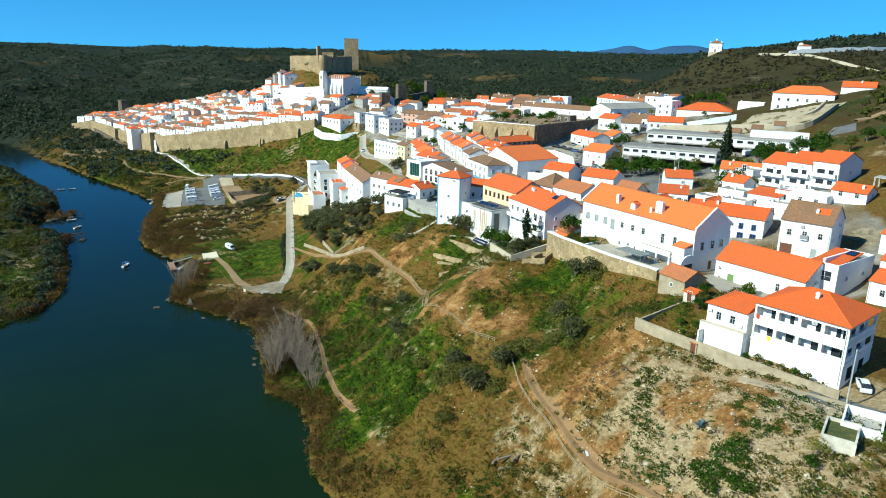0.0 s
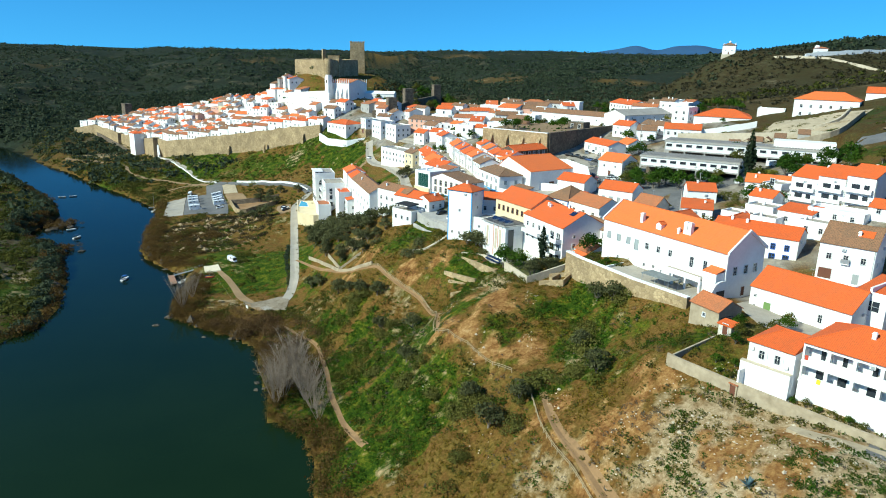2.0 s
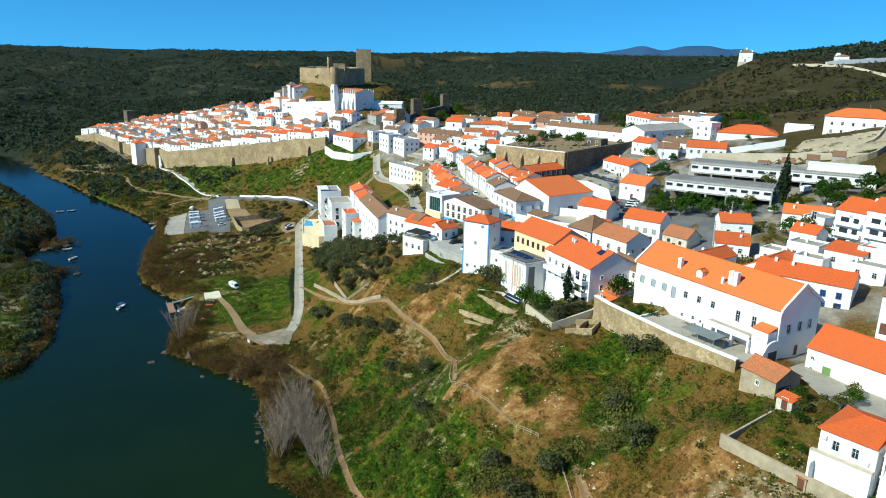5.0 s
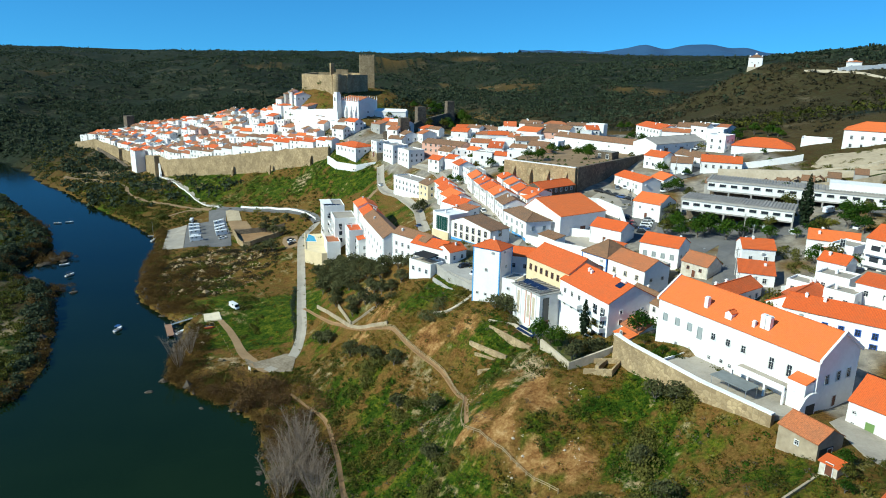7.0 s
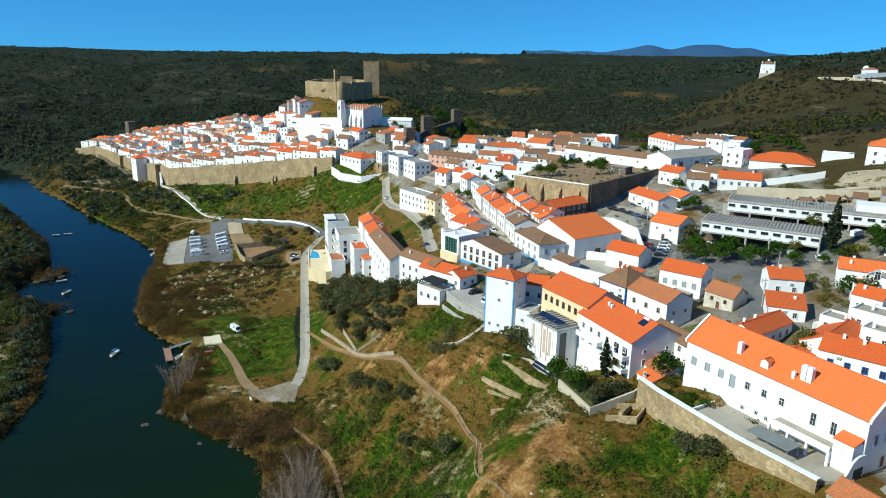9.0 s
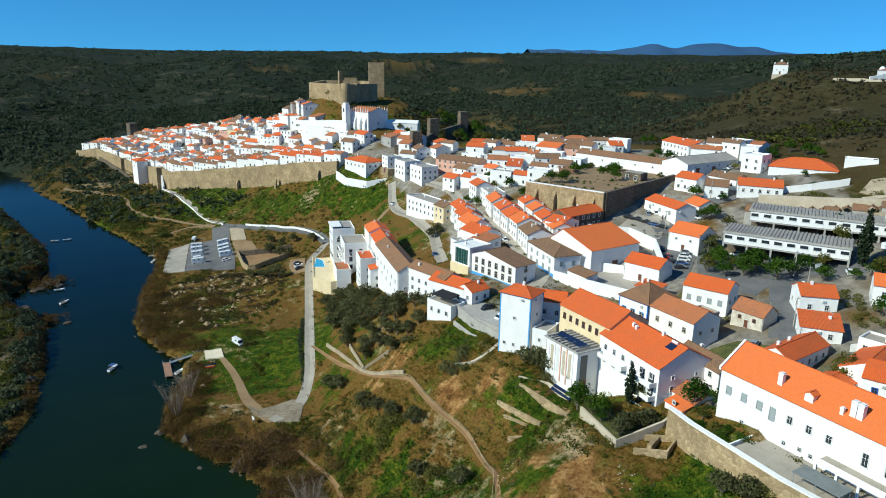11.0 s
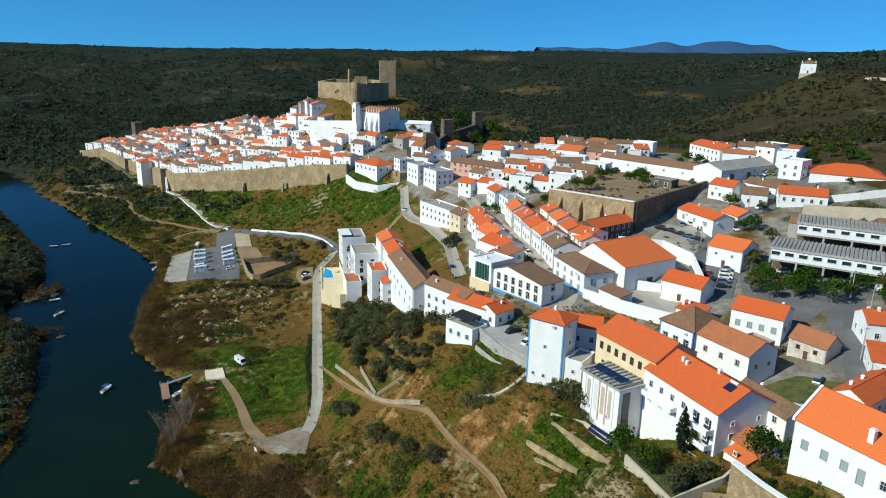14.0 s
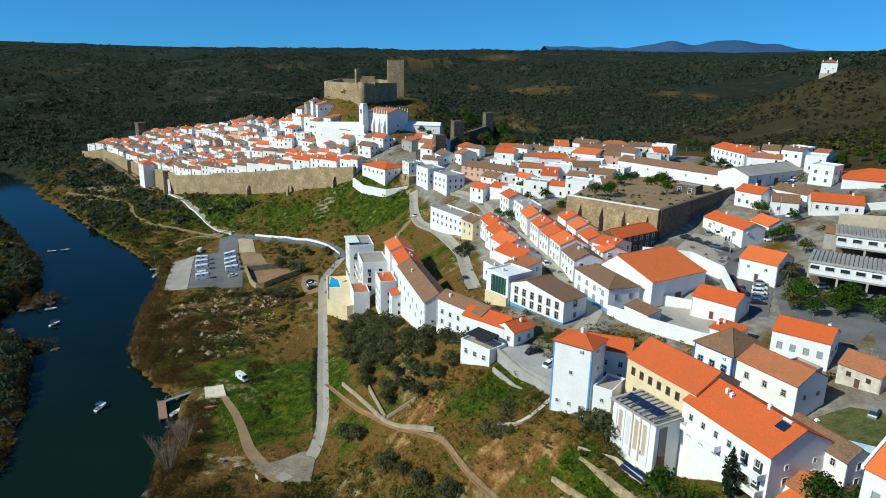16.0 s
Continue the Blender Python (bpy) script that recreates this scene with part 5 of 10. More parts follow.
lo = [bm.verts.new(p) for p in ((-WL / 2 - 0.35, -WW / 2 - 0.35, WH), (WL / 2, -WW / 2 - 0.35, WH), (WL / 2, WW / 2 + 0.35, WH), (-WL / 2 - 0.35, WW / 2 + 0.35, WH))]
hi = [bm.verts.new((p.co.x, p.co.y, WH + 0.16)) for p in lo]
tp = [bm.verts.new((-WL / 2 + 3.6, 0, WH + 1.9)), bm.verts.new((WL / 2, 0, WH + 1.9))]
bm.faces.new(lo[::-1])
for i in (0, 2, 3):
    bm.faces.new((lo[i], lo[(i + 1) % 4], hi[(i + 1) % 4], hi[i]))
bm.faces.new((lo[1], lo[2], hi[2], tp[1], hi[1]))
bm.faces.new((hi[0], hi[1], tp[1], tp[0])), bm.faces.new((hi[2], hi[3], tp[0], tp[1])), bm.faces.new((hi[3], hi[0], tp[0]))
for a_, b_ in ((hi[0], tp[0]), (hi[3], tp[0]), (tp[0], tp[1])):
    add_tube(bm, a_.co, b_.co, 0.12, 0.12, 4)
part("roof", bm, M_TILE, v1)
part("lower_storey", box(-WL / 2 - 0.7, -WW / 2 - 0.9, -4, WL / 2 - 0.02, -WW / 2 - 0.004, 3.4), M_WHITE, v1, "plain white lower storey with a flat top")
part("string_course", box(-WL / 2 - 0.76, -WW / 2 - 0.96, 3.404, WL / 2 - 0.02, -WW / 2 - 0.004, 3.5), M_PALESTONE, v1)
for along in (-1.5, 1.1):
    fm, pm = window_mesh(0.9, 1.5, "white")
    o = part("window", fm, None, v1)
    o.matrix_basis = on_side("F", WL, WW, along, 4.3)
    part("pane", pm, None, o)
    for sx in (-0.75, 0.75):
        part("shutter", box(sx - 0.24, 0.03, 0, sx + 0.24, 0.08, 1.5), M_FRAME, o, "white louvred shutter")
for along, z in ((-3.2, 5.5), (2.6, 4.0)):
    o = part("air_unit", box(-0.42, 0.0, 0, 0.42, 0.34, 0.6, 0.03), M_FRAME, v1, "white air-conditioning unit")
    o.matrix_basis = on_side("F", WL, WW, along, z)
v2 = house(87.5, 98.6, VY, 15.2, 12.6, 0, "hip", 3.1, M_TILE, top=49.2, base=39.0, openings=[], chimneys=1,
           label="large white villa with three balcony floors and a red hipped roof")
# its front is a two-storey loggia: slabs, piers and parapets before a set-back wall
for c in list(v2.children):
    if c.name.startswith("wall"):
        bm = bmesh.new()
        add_box(bm, -7.6, -4.5, -4, 6.2, 6.3, 10.18)
        c.data = mesh_of("wall", bm, M_WHITE)
    elif c.name.startswith("window"):
        for g in list(c.children):
            bpy.data.objects.remove(g)
        bpy.data.objects.remove(c)
part("ground_floor_wall", box(-7.6, -6.3, -4, 7.6, -4.51, 3.5), M_WHITE, v2)
part("ground_floor_wall", box(6.21, -4.5, -4, 7.6, 6.3, 3.5), M_WHITE, v2)
part("side_wall", box(-7.6, -6.3, 3.5, -7.3, -4.51, 10.1), M_WHITE, v2)
part("eaves_beam", box(-7.29, -6.3, 9.55, 7.6, -5.95, 10.1), M_WHITE, v2)
part("eaves_beam", box(7.25, -5.94, 9.55, 7.6, 6.3, 10.1), M_WHITE, v2)
for lvl, up in ((3.5, 6.55), (6.8, 9.55)):
    part("loggia_slab", box(-7.7, -6.4, lvl, 7.7, -4.51, lvl + 0.25), M_WHITE, v2)
    part("loggia_slab", box(6.22, -4.5, lvl, 7.7, 6.3, lvl + 0.25), M_WHITE, v2)
    if lvl < 4:
        part("loggia_beam", box(-7.29, -6.3, 6.2, 7.6, -5.95, 6.8), M_WHITE, v2)
        part("loggia_beam", box(7.25, -5.94, 6.2, 7.6, 6.3, 6.8), M_WHITE, v2)
    for k in range(1, 5):
        part("pier", box(-7.75 + 3.72 * k, -6.29, lvl + 0.25, -7.2 + 3.72 * k, -5.96, up), M_WHITE, v2)
    for k in range(3):
        part("pier", box(7.26, -2.4 + 4.2 * k, lvl + 0.25, 7.59, -1.9 + 4.2 * k, up), M_WHITE, v2)
    for k in range(4):
        part("parapet", box(-7.2 + 3.72 * k, -6.28, lvl + 0.25, -4.05 + 3.72 * k, -6.1, lvl + 1.2), M_WHITE, v2)
        wide = 1.3 if lvl < 4 else 0.7
        o = part("balcony_door", box(-wide / 2, 0.0, 0, wide / 2, 0.03, 2.05), M_GLASS, v2, "shaded glass balcony door")
        o.matrix_basis = on_side("F", 15.2, 9.0, -6.4 + 3.72 * k + (0.8 if k % 2 else 1.3), lvl + 0.26)
        part("door_frame", box(-wide / 2 - 0.07, 0.035, 0, wide / 2 + 0.07, 0.07, 0.08), M_FRAME, o)
        if k:
            part("partition", box(-7.55 + 3.72 * k, -5.94, lvl + 0.26, -7.4 + 3.72 * k, -4.52, up - 0.3), M_WHITE, v2, "white partition between two loggias")
    part("parapet", box(7.4, -6.0, lvl + 0.25, 7.55, 6.2, lvl + 1.2), M_WHITE, v2)
    for k in range(3):
        recess(v2, "R", 12.4, 12.6, -3.6 + 3.8 * k, lvl + 0.26, 1.5, 2.1, M_GLASS)
for k in range(2):
    recess(v2, "R", 15.2, 12.6, -3.0 + 5.0 * k, 0.3, 2.2, 2.3, M_GLASS)
o = part("towel", box(-0.3, 0, 0, 0.3, 0.05, 0.8), M_YELLOWCLOTH, v2, "yellow towel over the parapet")
o.matrix_basis = on_side("F", 15.2, 12.6, -4.6, 3.9)
o = part("cloth", box(-0.25, 0, 0, 0.25, 0.05, 0.8), M_REDCLOTH, v2, "red cloth over the parapet")
o.matrix_basis = on_side("F", 15.2, 12.6, -6.9, 7.3)
# blue-windowed house and its neighbours
house(117.5, 167.5, -50, 21, 10, 0, "gable", 2.2, M_TILE, top=50.2, base=43.6, openings=[("F", 6, 3.6, "window"), ("F", 6, 0.3, "window_tall")], style="blue", chimneys=2,
      label="white house with cobalt blue shutters and orange roof")
bh = house(120.2, 139.4, -54, 10.8, 12.0, 0, "gable", 3.6, M_TILE_OLD, top=54.6, base=46.4, openings=[("F", 3, 4.7, "window"), ("R", 2, 4.0, "window_small")], chimneys=1,
           label="white two-storey house with a weathered brown roof and garage door")
o = part("garage_door", door_mesh(2.6, 2.3, M_DOOR), None, bh, "wide brown garage door")
o.matrix_basis = on_side("F", 10.8, 12, -3.6, 0.3)
o = part("door", door_mesh(1.2, 2.2, M_GREYFRAME), None, bh, "grey metal gate")
o.matrix_basis = on_side("F", 10.8, 12, 2.4, 0.1)
balcony(bh, "F", 10.8, 12, 0.0, 4.3, 1.7, 0.6, M_STEEL, "small balcony with a rail")
o = part("roof_patch", box(-1.4, -1.1, 0, 1.4, 1.1, 0.05), M_TILE, bh, "patch of new orange tiles")
o.matrix_basis = pose(2.6, -2.4, 8.2 + 3.6 * 0.6 + 0.2, 31.0, 0, 0)
house(136, 127, -75, 9, 8, 0, "gable", 1.8, M_TILE, top=53.0, chimneys=1)
house(141, 116, -75, 11, 9, 0, "gable", 1.8, M_TILE, top=56.0, chimneys=1)


# ---------------------------------------------------------------- masonry
def masonry(name, pts, thick, material, label, low=None, worn=0.0, rel=None, category="wall", kind="structure", merlons=0.0, cap=None):
    """A wall along a line of (x, y, top); it goes down into the ground, or to the height low."""
    bm = bmesh.new()
    fine = []
    if rel is not None:
        pts = [(p.x, p.y, ground_z(p.x, p.y) + rel) for p in _curve([q[:2] for q in pts], 4.0)]
    for a, b in zip(pts, pts[1:]):
        n = max(1, int(math.hypot(b[0] - a[0], b[1] - a[1]) / 5))
        fine += [tuple(a[j] + (b[j] - a[j]) * i / n for j in range(3)) for i in range(n)]
    fine.append(tuple(pts[-1]))
    rnd = random.Random(len(fine) * 7 + int(abs(fine[0][0])))
    fine = [(x, y, z + rnd.uniform(-worn, worn * 0.4)) for x, y, z in fine]
    rings = []
    for i, (x, y, z) in enumerate(fine):
        p, q = fine[max(i - 1, 0)], fine[min(i + 1, len(fine) - 1)]
        d = Vector((q[0] - p[0], q[1] - p[1])).normalized()
        n = Vector((-d.y, d.x)) * thick / 2
        foot = min(ground_z(x + n.x, y + n.y), ground_z(x - n.x, y - n.y)) - 1.2 if low is None else low
        foot = min(foot, z - 0.4)
        rings.append([bm.verts.new((x + s * n.x * (1.12 if h == foot else 1), y + s * n.y * (1.12 if h == foot else 1), h)) for s, h in ((1, foot), (1, z), (-1, z), (-1, foot))])
    for a, b in zip(rings, rings[1:]):
        for i in range(4):
            bm.faces.new((a[i], b[i], b[(i + 1) % 4], a[(i + 1) % 4]))
    bm.faces.new(rings[0]), bm.faces.new(rings[-1][::-1])
    bmesh.ops.recalc_face_normals(bm, faces=bm.faces[:])
    ob = tagged(new(name, mesh_of(name, bm, material)), label, category, kind=kind)
    if cap:
        bm = bmesh.new()
        for a, b in zip(fine, fine[1:]):
            d = Vector((b[0] - a[0], b[1] - a[1])).normalized()
            n = Vector((-d.y, d.x)) * (thick / 2 + 0.1)
            v = [bm.verts.new((p[0] + s * n.x, p[1] + s * n.y, p[2] + h)) for p in (a, b) for s, h in ((1, 0.002), (1, 0.28), (-1, 0.28), (-1, 0.002))]
            for f in ((0, 1, 5, 4), (1, 2, 6, 5), (2, 3, 7, 6), (3, 0, 4, 7), (3, 2, 1, 0), (4, 5, 6, 7)):
                bm.faces.new([v[i] for i in f])
        part("coping", bm, cap, ob)
    return ob


def turret(name, x, y, r, z0, z1, material, label, sides=16, yaw=0, taper=0.9, merlon=0):
    """A round or square tower with a slightly battered wall and, where it has one, a battlement."""
    ob = thing(name, pose(x, y, z0, 0, 0, yaw), label, "tower")
    bm = bmesh.new()
    h = z1 - z0
    rings = []
    for z, k in ((-2, 1.0), (h * 0.5, (1 + taper) / 2), (h, taper)):
        rings.append([bm.verts.new((r * k * math.cos(6.2832 * (i + 0.5) / sides), r * k * math.sin(6.2832 * (i + 0.5) / sides), z)) for i in range(sides)])
    for a, b in zip(rings, rings[1:]):
        for i in range(sides):
            bm.faces.new((a[i], a[(i + 1) % sides], b[(i + 1) % sides], b[i]))
    bm.faces.new(rings[-1])
    part("wall", bm, material, ob)
    if merlon:
        side = r * taper * 2 * math.sin(math.pi / sides)
        for i in range(sides):
            a, b = (Vector((r * taper * math.cos(6.2832 * (i + s) / sides), r * taper * math.sin(6.2832 * (i + s) / sides), h)) for s in (0.5, 1.5))
            n = max(1, int(side / (merlon * 2)))
            for k in range(n):
                c = a.lerp(b, (k + 0.5) / n) * 0.975
                c.z = h
                m = part("merlon", box(-merlon / 2, -0.3, -0.05, merlon / 2, 0.3, merlon * 0.9), material, ob)
                m.matrix_basis = pose(*c, 0, 0, math.degrees(math.atan2((b - a).y, (b - a).x)))
    return ob


# walls of the hillside and of the town
masonry("wall_convent", [(69.6, 178.5, 43.3), (70.4, 172, 43.4), (75.2, 152.9, 43.6), (80.6, 138.6, 43.7)], 0.9, M_STONE, "tan stone retaining wall with a white coping below the convent", cap=M_WHITE)
masonry("wall_garden", [(65.9, 120.6, 40.2), (67.4, 117.6, 40.0), (71.0, 109.5, 39.9), (75, 100.5, 40.0), (79.5, 90.5, 40.2), (82.4, 85.5, 40.2)], 0.4, M_OLDRENDER, "pale rendered garden wall below the villa")
masonry("wall_plot", [(71.6, 108.0, 42.1), (74.6, 109.3, 42.3)], 0.3, M_WHITE, "white wall between the garden and the villa wing")
masonry("wall_garden", [(66.6, 119.8, 40.2), (78, 124, 41.5)], 0.35, M_OLDRENDER, "pale rendered garden wall of the plot")
masonry("wall_hedge", [(57.4, 193.5, 36.6), (59.2, 179.5, 36.6), (69.8, 180.8, 39.0), (74.1, 183, 40)], 0.5, M_PALESTONE, "pale terrace wall round the hedge garden")
yard("pavement", [(57.7, 193.2), (59.5, 179.9), (69.7, 181.2), (72.6, 183.4), (70.5, 192.5), (62, 196)], M_LAWN, "rough lawn of the hedge garden", z=36.1, category="lawn")
yard("pavement", [(73.2, 163.5), (76.0, 152.6), (81.2, 139.4), (86.6, 138), (89.8, 140.4), (81.2, 166.2)], M_PAVING, "pale gravel court of the convent", z=43.05)
yard("pavement", [(90, 136), (97, 139), (100.5, 124), (97, 114), (91, 117), (88, 126)], M_PAVING, "dusty concrete yard beside the barn", lift=0.12)
masonry("wall_car_park", [(-36.4, 424, 9), (-29.5, 398.6, 9), (-19, 405.5, 9.5), (-9.5, 413.4, 11)], 0.6, M_STONE, "tan stone wall round a sunken boat yard", rel=2.6)
masonry("wall_car_park_back", [(-36, 424.6, 9), (-22, 422.5, 10), (-9, 421.2, 12)], 0.6, M_DARKSTONE_AND_SHADE, "dark stone wall behind the boat yard", rel=2.8)
yard("pavement", [(-35.8, 423.4), (-29.2, 399.6), (-10, 413.8), (-9.4, 420.6)], M_PATH, "dark earth floor of the boat yard", lift=0.25)
masonry("wall_court", [(72.4, 164.2, 43.2), (80.2, 166.4, 43.6)], 0.3, M_WHITE, "low white wall across the convent court")
masonry("wall_ruin", [(61.5, 176.6, 36.2), (66.5, 172.8, 37.4), (70.2, 175.6, 38.6), (65.4, 179.6, 37.0)], 0.6, M_STONE, "tan stone walls of a roofless ruin")
masonry("wall_ruin", [(64, 175.2, 37.4), (67.6, 178.2, 37.6)], 0.9, M_STONE, "broken ruined stone wall on the slope")
masonry("wall_terrace_0", [(50.4, 216.4, 33.4), (56.0, 210.6, 34.0), (58.4, 202.6, 34.2)], 0.45, M_PALESTONE, "pale upper wall of the kitchen garden", worn=0.15)
masonry("wall_terrace_1", [(50.0, 214.2, 32.6), (52.8, 205.0, 33.2), (55.6, 196.2, 33.6)], 0.5, M_STONE, "old terrace wall of a kitchen garden", worn=0.2)
masonry("wall_terrace_2", [(44.8, 215.0, 28.0), (47.6, 207.6, 29.0), (50.6, 199.6, 29.8)], 0.5, M_STONE, "low old terrace wall of a kitchen garden", worn=0.3)
masonry("wall_terrace_3", [(45.2, 210.6, 26.6), (48.6, 202.6, 27.6)], 0.45, M_STONE, "crumbling lower terrace wall", worn=0.3)
masonry("wall_terrace_4", [(44.0, 203.0, 24.9), (49.5, 199.0, 27.4), (54.5, 193.6, 31.0)], 0.45, M_STONE, "broken terrace wall beside the garden steps", worn=0.3)
for k in range(7):
    bd = thing("vegetable_bed", pose(52.6 + 0.62 * k, 209.0 - 1.9 * k, ground_z(52.6 + 0.62 * k, 209.0 - 1.9 * k), 0, 0, 18), "dug brown bed with a row of green plants", "garden bed", "beds of the kitchen garden")
    part("soil", box(-1.0, -0.6, -0.5, 1.0, 0.6, 0.22, 0.08), M_PATH, bd)
masonry("wall_track", [(5.0, 295, 8.8), (10.5, 280.3, 9.3), (15.4, 265.8, 13.0), (21.4, 254, 14), (25.6, 245.5, 14.2)], 0.45, M_OLDRENDER, "low pale wall above the hillside track", rel=1.1)
masonry("wall_track_spur", [(12.4, 284.2, 14), (13.9, 275.6, 14), (15.7, 266.9, 14)], 0.4, M_OLDRENDER, "low wall of an olive terrace", rel=1.2)
masonry("wall_track_spur", [(16.0, 266.7, 14), (21, 265.1, 18), (23.6, 264.2, 20)], 0.4, M_OLDRENDER, "low wall across the olive grove", rel=0.9)
masonry("wall_parking_terrace", [(43.2, 256.5, 38.0), (46.0, 246.5, 37.2), (50.2, 237.0, 36.8), (52.5, 234, 36.8)], 0.6, M_CONCRETE, "concrete retaining wall of a parking terrace")
masonry("wall_parking_low", [(41.4, 252, 34.6), (44.5, 243, 34.0), (49, 235.5, 34.2)], 0.5, M_CONCRETE, "lower concrete retaining wall")
yard("pavement", [(44, 256.5), (46.8, 247), (52.5, 236), (60, 240), (58, 252), (52, 262)], M_CONCRETE, "concrete parking terrace", z=37.2)
masonry("wall_town", [(-61, 556, 32.5), (-28.5, 528, 38.6), (-1, 501, 44.8), (18.6, 479, 48.6)], 2.2, M_STONE, "long tan medieval town wall on the hillside", worn=0.7)
masonry("wall_town", [(-61, 556, 32.5), (-80, 573, 28.8), (-97, 590, 25.0), (-104, 602, 26.0)], 2.2, M_STONE, "tan medieval town wall above the path", worn=0.7)
masonry("wall_town", [(-104, 602, 26.0), (-122, 640, 22.0), (-146, 682, 20.5), (-165, 704, 23.0), (-181, 722, 25.5)], 2.0, M_STONE, "tan medieval town wall with buttresses", worn=0.8)
masonry("wall_town", [(-181, 724, 25.6), (-199, 738, 21.5), (-206, 752, 20)], 2.0, M_STONE, "tan medieval town wall at the point")
masonry("wall_lane", [(-178, 716, 19.0), (-160, 690, 15.0), (-140, 655, 11.0)], 1.0, M_DARKSTONE_AND_SHADE, "sloping old wall of a stepped lane", low=2)
for x, y, r, a, b in ((-107, 604, 3.6, 12, 26.5), (-152, 688, 3.2, 9, 21.5), (-128, 650, 2.4, 8, 20)):
    turret("wall_tower", x, y, r, a, b, M_STONE, "tan stone tower of the town wall", 4, 20, 0.94)
for k in range(3):
    q = 0.2 + 0.33 * k
    bx, by = -61 + 79.6 * q, 556 - 77 * q
    o = thing("buttress", pose(bx - 0.9, by - 1.2, ground_z(bx, by) - 1, 0, 0, -43), "stone buttress of the town wall", "buttress", "buttresses of the town wall")
    part("wall", prism([(-0.8, -0.6), (0.8, -0.6), (0.8, 0.6), (-0.8, 0.6)], 0, [4.0, 4.0, 7.0, 7.0]), M_STONE, o)
# white steps and ramp wall
masonry("wall_ramp", [(-50, 485, 12.3), (-66, 517, 12.6), (-86, 556, 14.2), (-104, 592, 13.6)], 0.35, M_WHITE, "low white parapet of the ramp", rel=0.75)
masonry("wall_steps", [(-103, 593, 14), (-105, 600, 21)], 1.2, M_WHITE, "white flight of steps in the town wall")
masonry("wall_lane_white", [(8, 419, 17.0), (3, 431, 17.4), (-8, 445, 17.0), (-20, 457, 15.8), (-36, 473, 13.0)], 0.35, M_WHITE, "curving white parapet of the lane", rel=1.1)
# terrace of the old fort
masonry("wall_fort", [(89.9, 337.4, 60.2), (112.5, 310.3, 60.2)], 1.2, M_STONE, "high buttressed tan stone wall of the garden terrace", cap=M_WHITE)
# The unlit face: its shade is put into a darker stone colour.
masonry("wall_fort", [(113, 310.6, 60.2), (137, 328, 60.3), (163, 347, 60.5)], 1.2, M_DARKSTONE_AND_SHADE, "high terrace stone wall, shade put into its dark colour", cap=M_DARKSTONE_AND_SHADE)
yard("pavement", [(90.6, 338), (112.6, 311.6), (162, 348), (146, 378), (112, 366)], M_DIRT, "planted garden terrace above the fort wall", z=59.4)
for k in range(4):
    bx, by = 93 + 5.5 * k, 333.4 - 6.6 * k
    o = thing("buttress", pose(bx - 0.7, by - 0.9, 46, 0, 0, -50), "stone buttress of the fort wall", "buttress", "buttresses of the fort wall")
    part("wall", prism([(-0.7, -1.2), (0.7, -1.2), (0.7, 0.6), (-0.7, 0.6)], -2, [9.0, 9.0, 12.0, 12.0]), M_STONE, o)
house(141, 343, -55, 9, 6, 0, "flat", rmat=M_SLABROOF, wmat=M_DARKSTONE_AND_SHADE, top=62.6, base=59.4, chimneys=0, openings=[("F", 2, 0.2, "window_tall")], label="dark red pavilion on the garden terrace", name="pavilion", category="pavilion", parapet=0.1)
# white walls of yards
masonry("wall_yard", [(104, 252.5, 46.6), (112.5, 261.5, 47.6), (118.5, 279, 50.0), (114, 290, 51.5), (101, 297, 51.5)], 0.5, M_WHITE, "tall white yard wall beside the street")
masonry("wall_yard", [(77.5, 267.5, 43.8), (84, 255, 44.4), (92, 244, 44.6), (97, 240, 45)], 0.4, M_WHITE, "white yard wall along the warehouse yard")
masonry("wall_yard", [(92, 270.5, 45.5), (103, 262, 45.5)], 0.4, M_WHITE, "low white wall in the yard")
masonry("wall_mural", [(84, 203, 43.8), (96, 190, 45.0), (104, 187, 46)], 0.4, M_MURAL, "garden wall painted in pale blue patterns")
masonry("wall_terrace_upper", [(166, 292, 62.2), (186, 272, 64.5), (214, 250, 67.5)], 0.8, M_PALESTONE, "long pale retaining wall above the school")
masonry("wall_white_curve", [(182, 306, 65.5), (194, 299, 67), (206, 294, 68)], 0.6, M_WHITE, "broad curved white wall", rel=2.6)
masonry("wall_cemetery", [(386, 492, 99.8), (416, 490, 103.3), (453, 490, 107), (475, 492, 107)], 0.8,  M_WHITE, "long white cemetery wall on the hilltop", rel=3.0, category="wall")
masonry("wall_hill_road", [(374, 512, 96.4), (384, 494, 94.8), (394, 477, 92), (407, 440, 86.6), (415, 418, 84)], 0.6, M_PALESTONE, "pale parapet of the hillside road", rel=1.4)

# ---------------------------------------------------------------- middle of the town
mu = house(63.1, 276.8, 28.4, 9.3, 20.6, 0, "gable", 2.2, M_TILE_OLD, top=45.8, base=38.9, split=0.70, openings=[("L", 6, 4.2, "window_tall"), ("L", 6, 1.4, "window_tall"), ("F", 1, 4.6, "window_tall"), ("F", 1, 1.6, "window")], style="stone",
           band=M_SKYBLUE, chimneys=0, label="white museum house with a broad gable front and blue base")
gg = house(55.4, 290.0, -62, 9.5, 10, 0, "flat", rmat=M_WHITE, top=47.2, chimneys=1, openings=[("B", 1, 1, "window")], label="white modern house with a green glass wall")
o = part("glass_wall", box(-3.2, -0.05, 0, 3.2, 0.06, 5.2), M_GREENGLASS, gg, "green glass curtain wall")
o.matrix_basis = on_side("F", 9.5, 10, 0.6, 3.0)
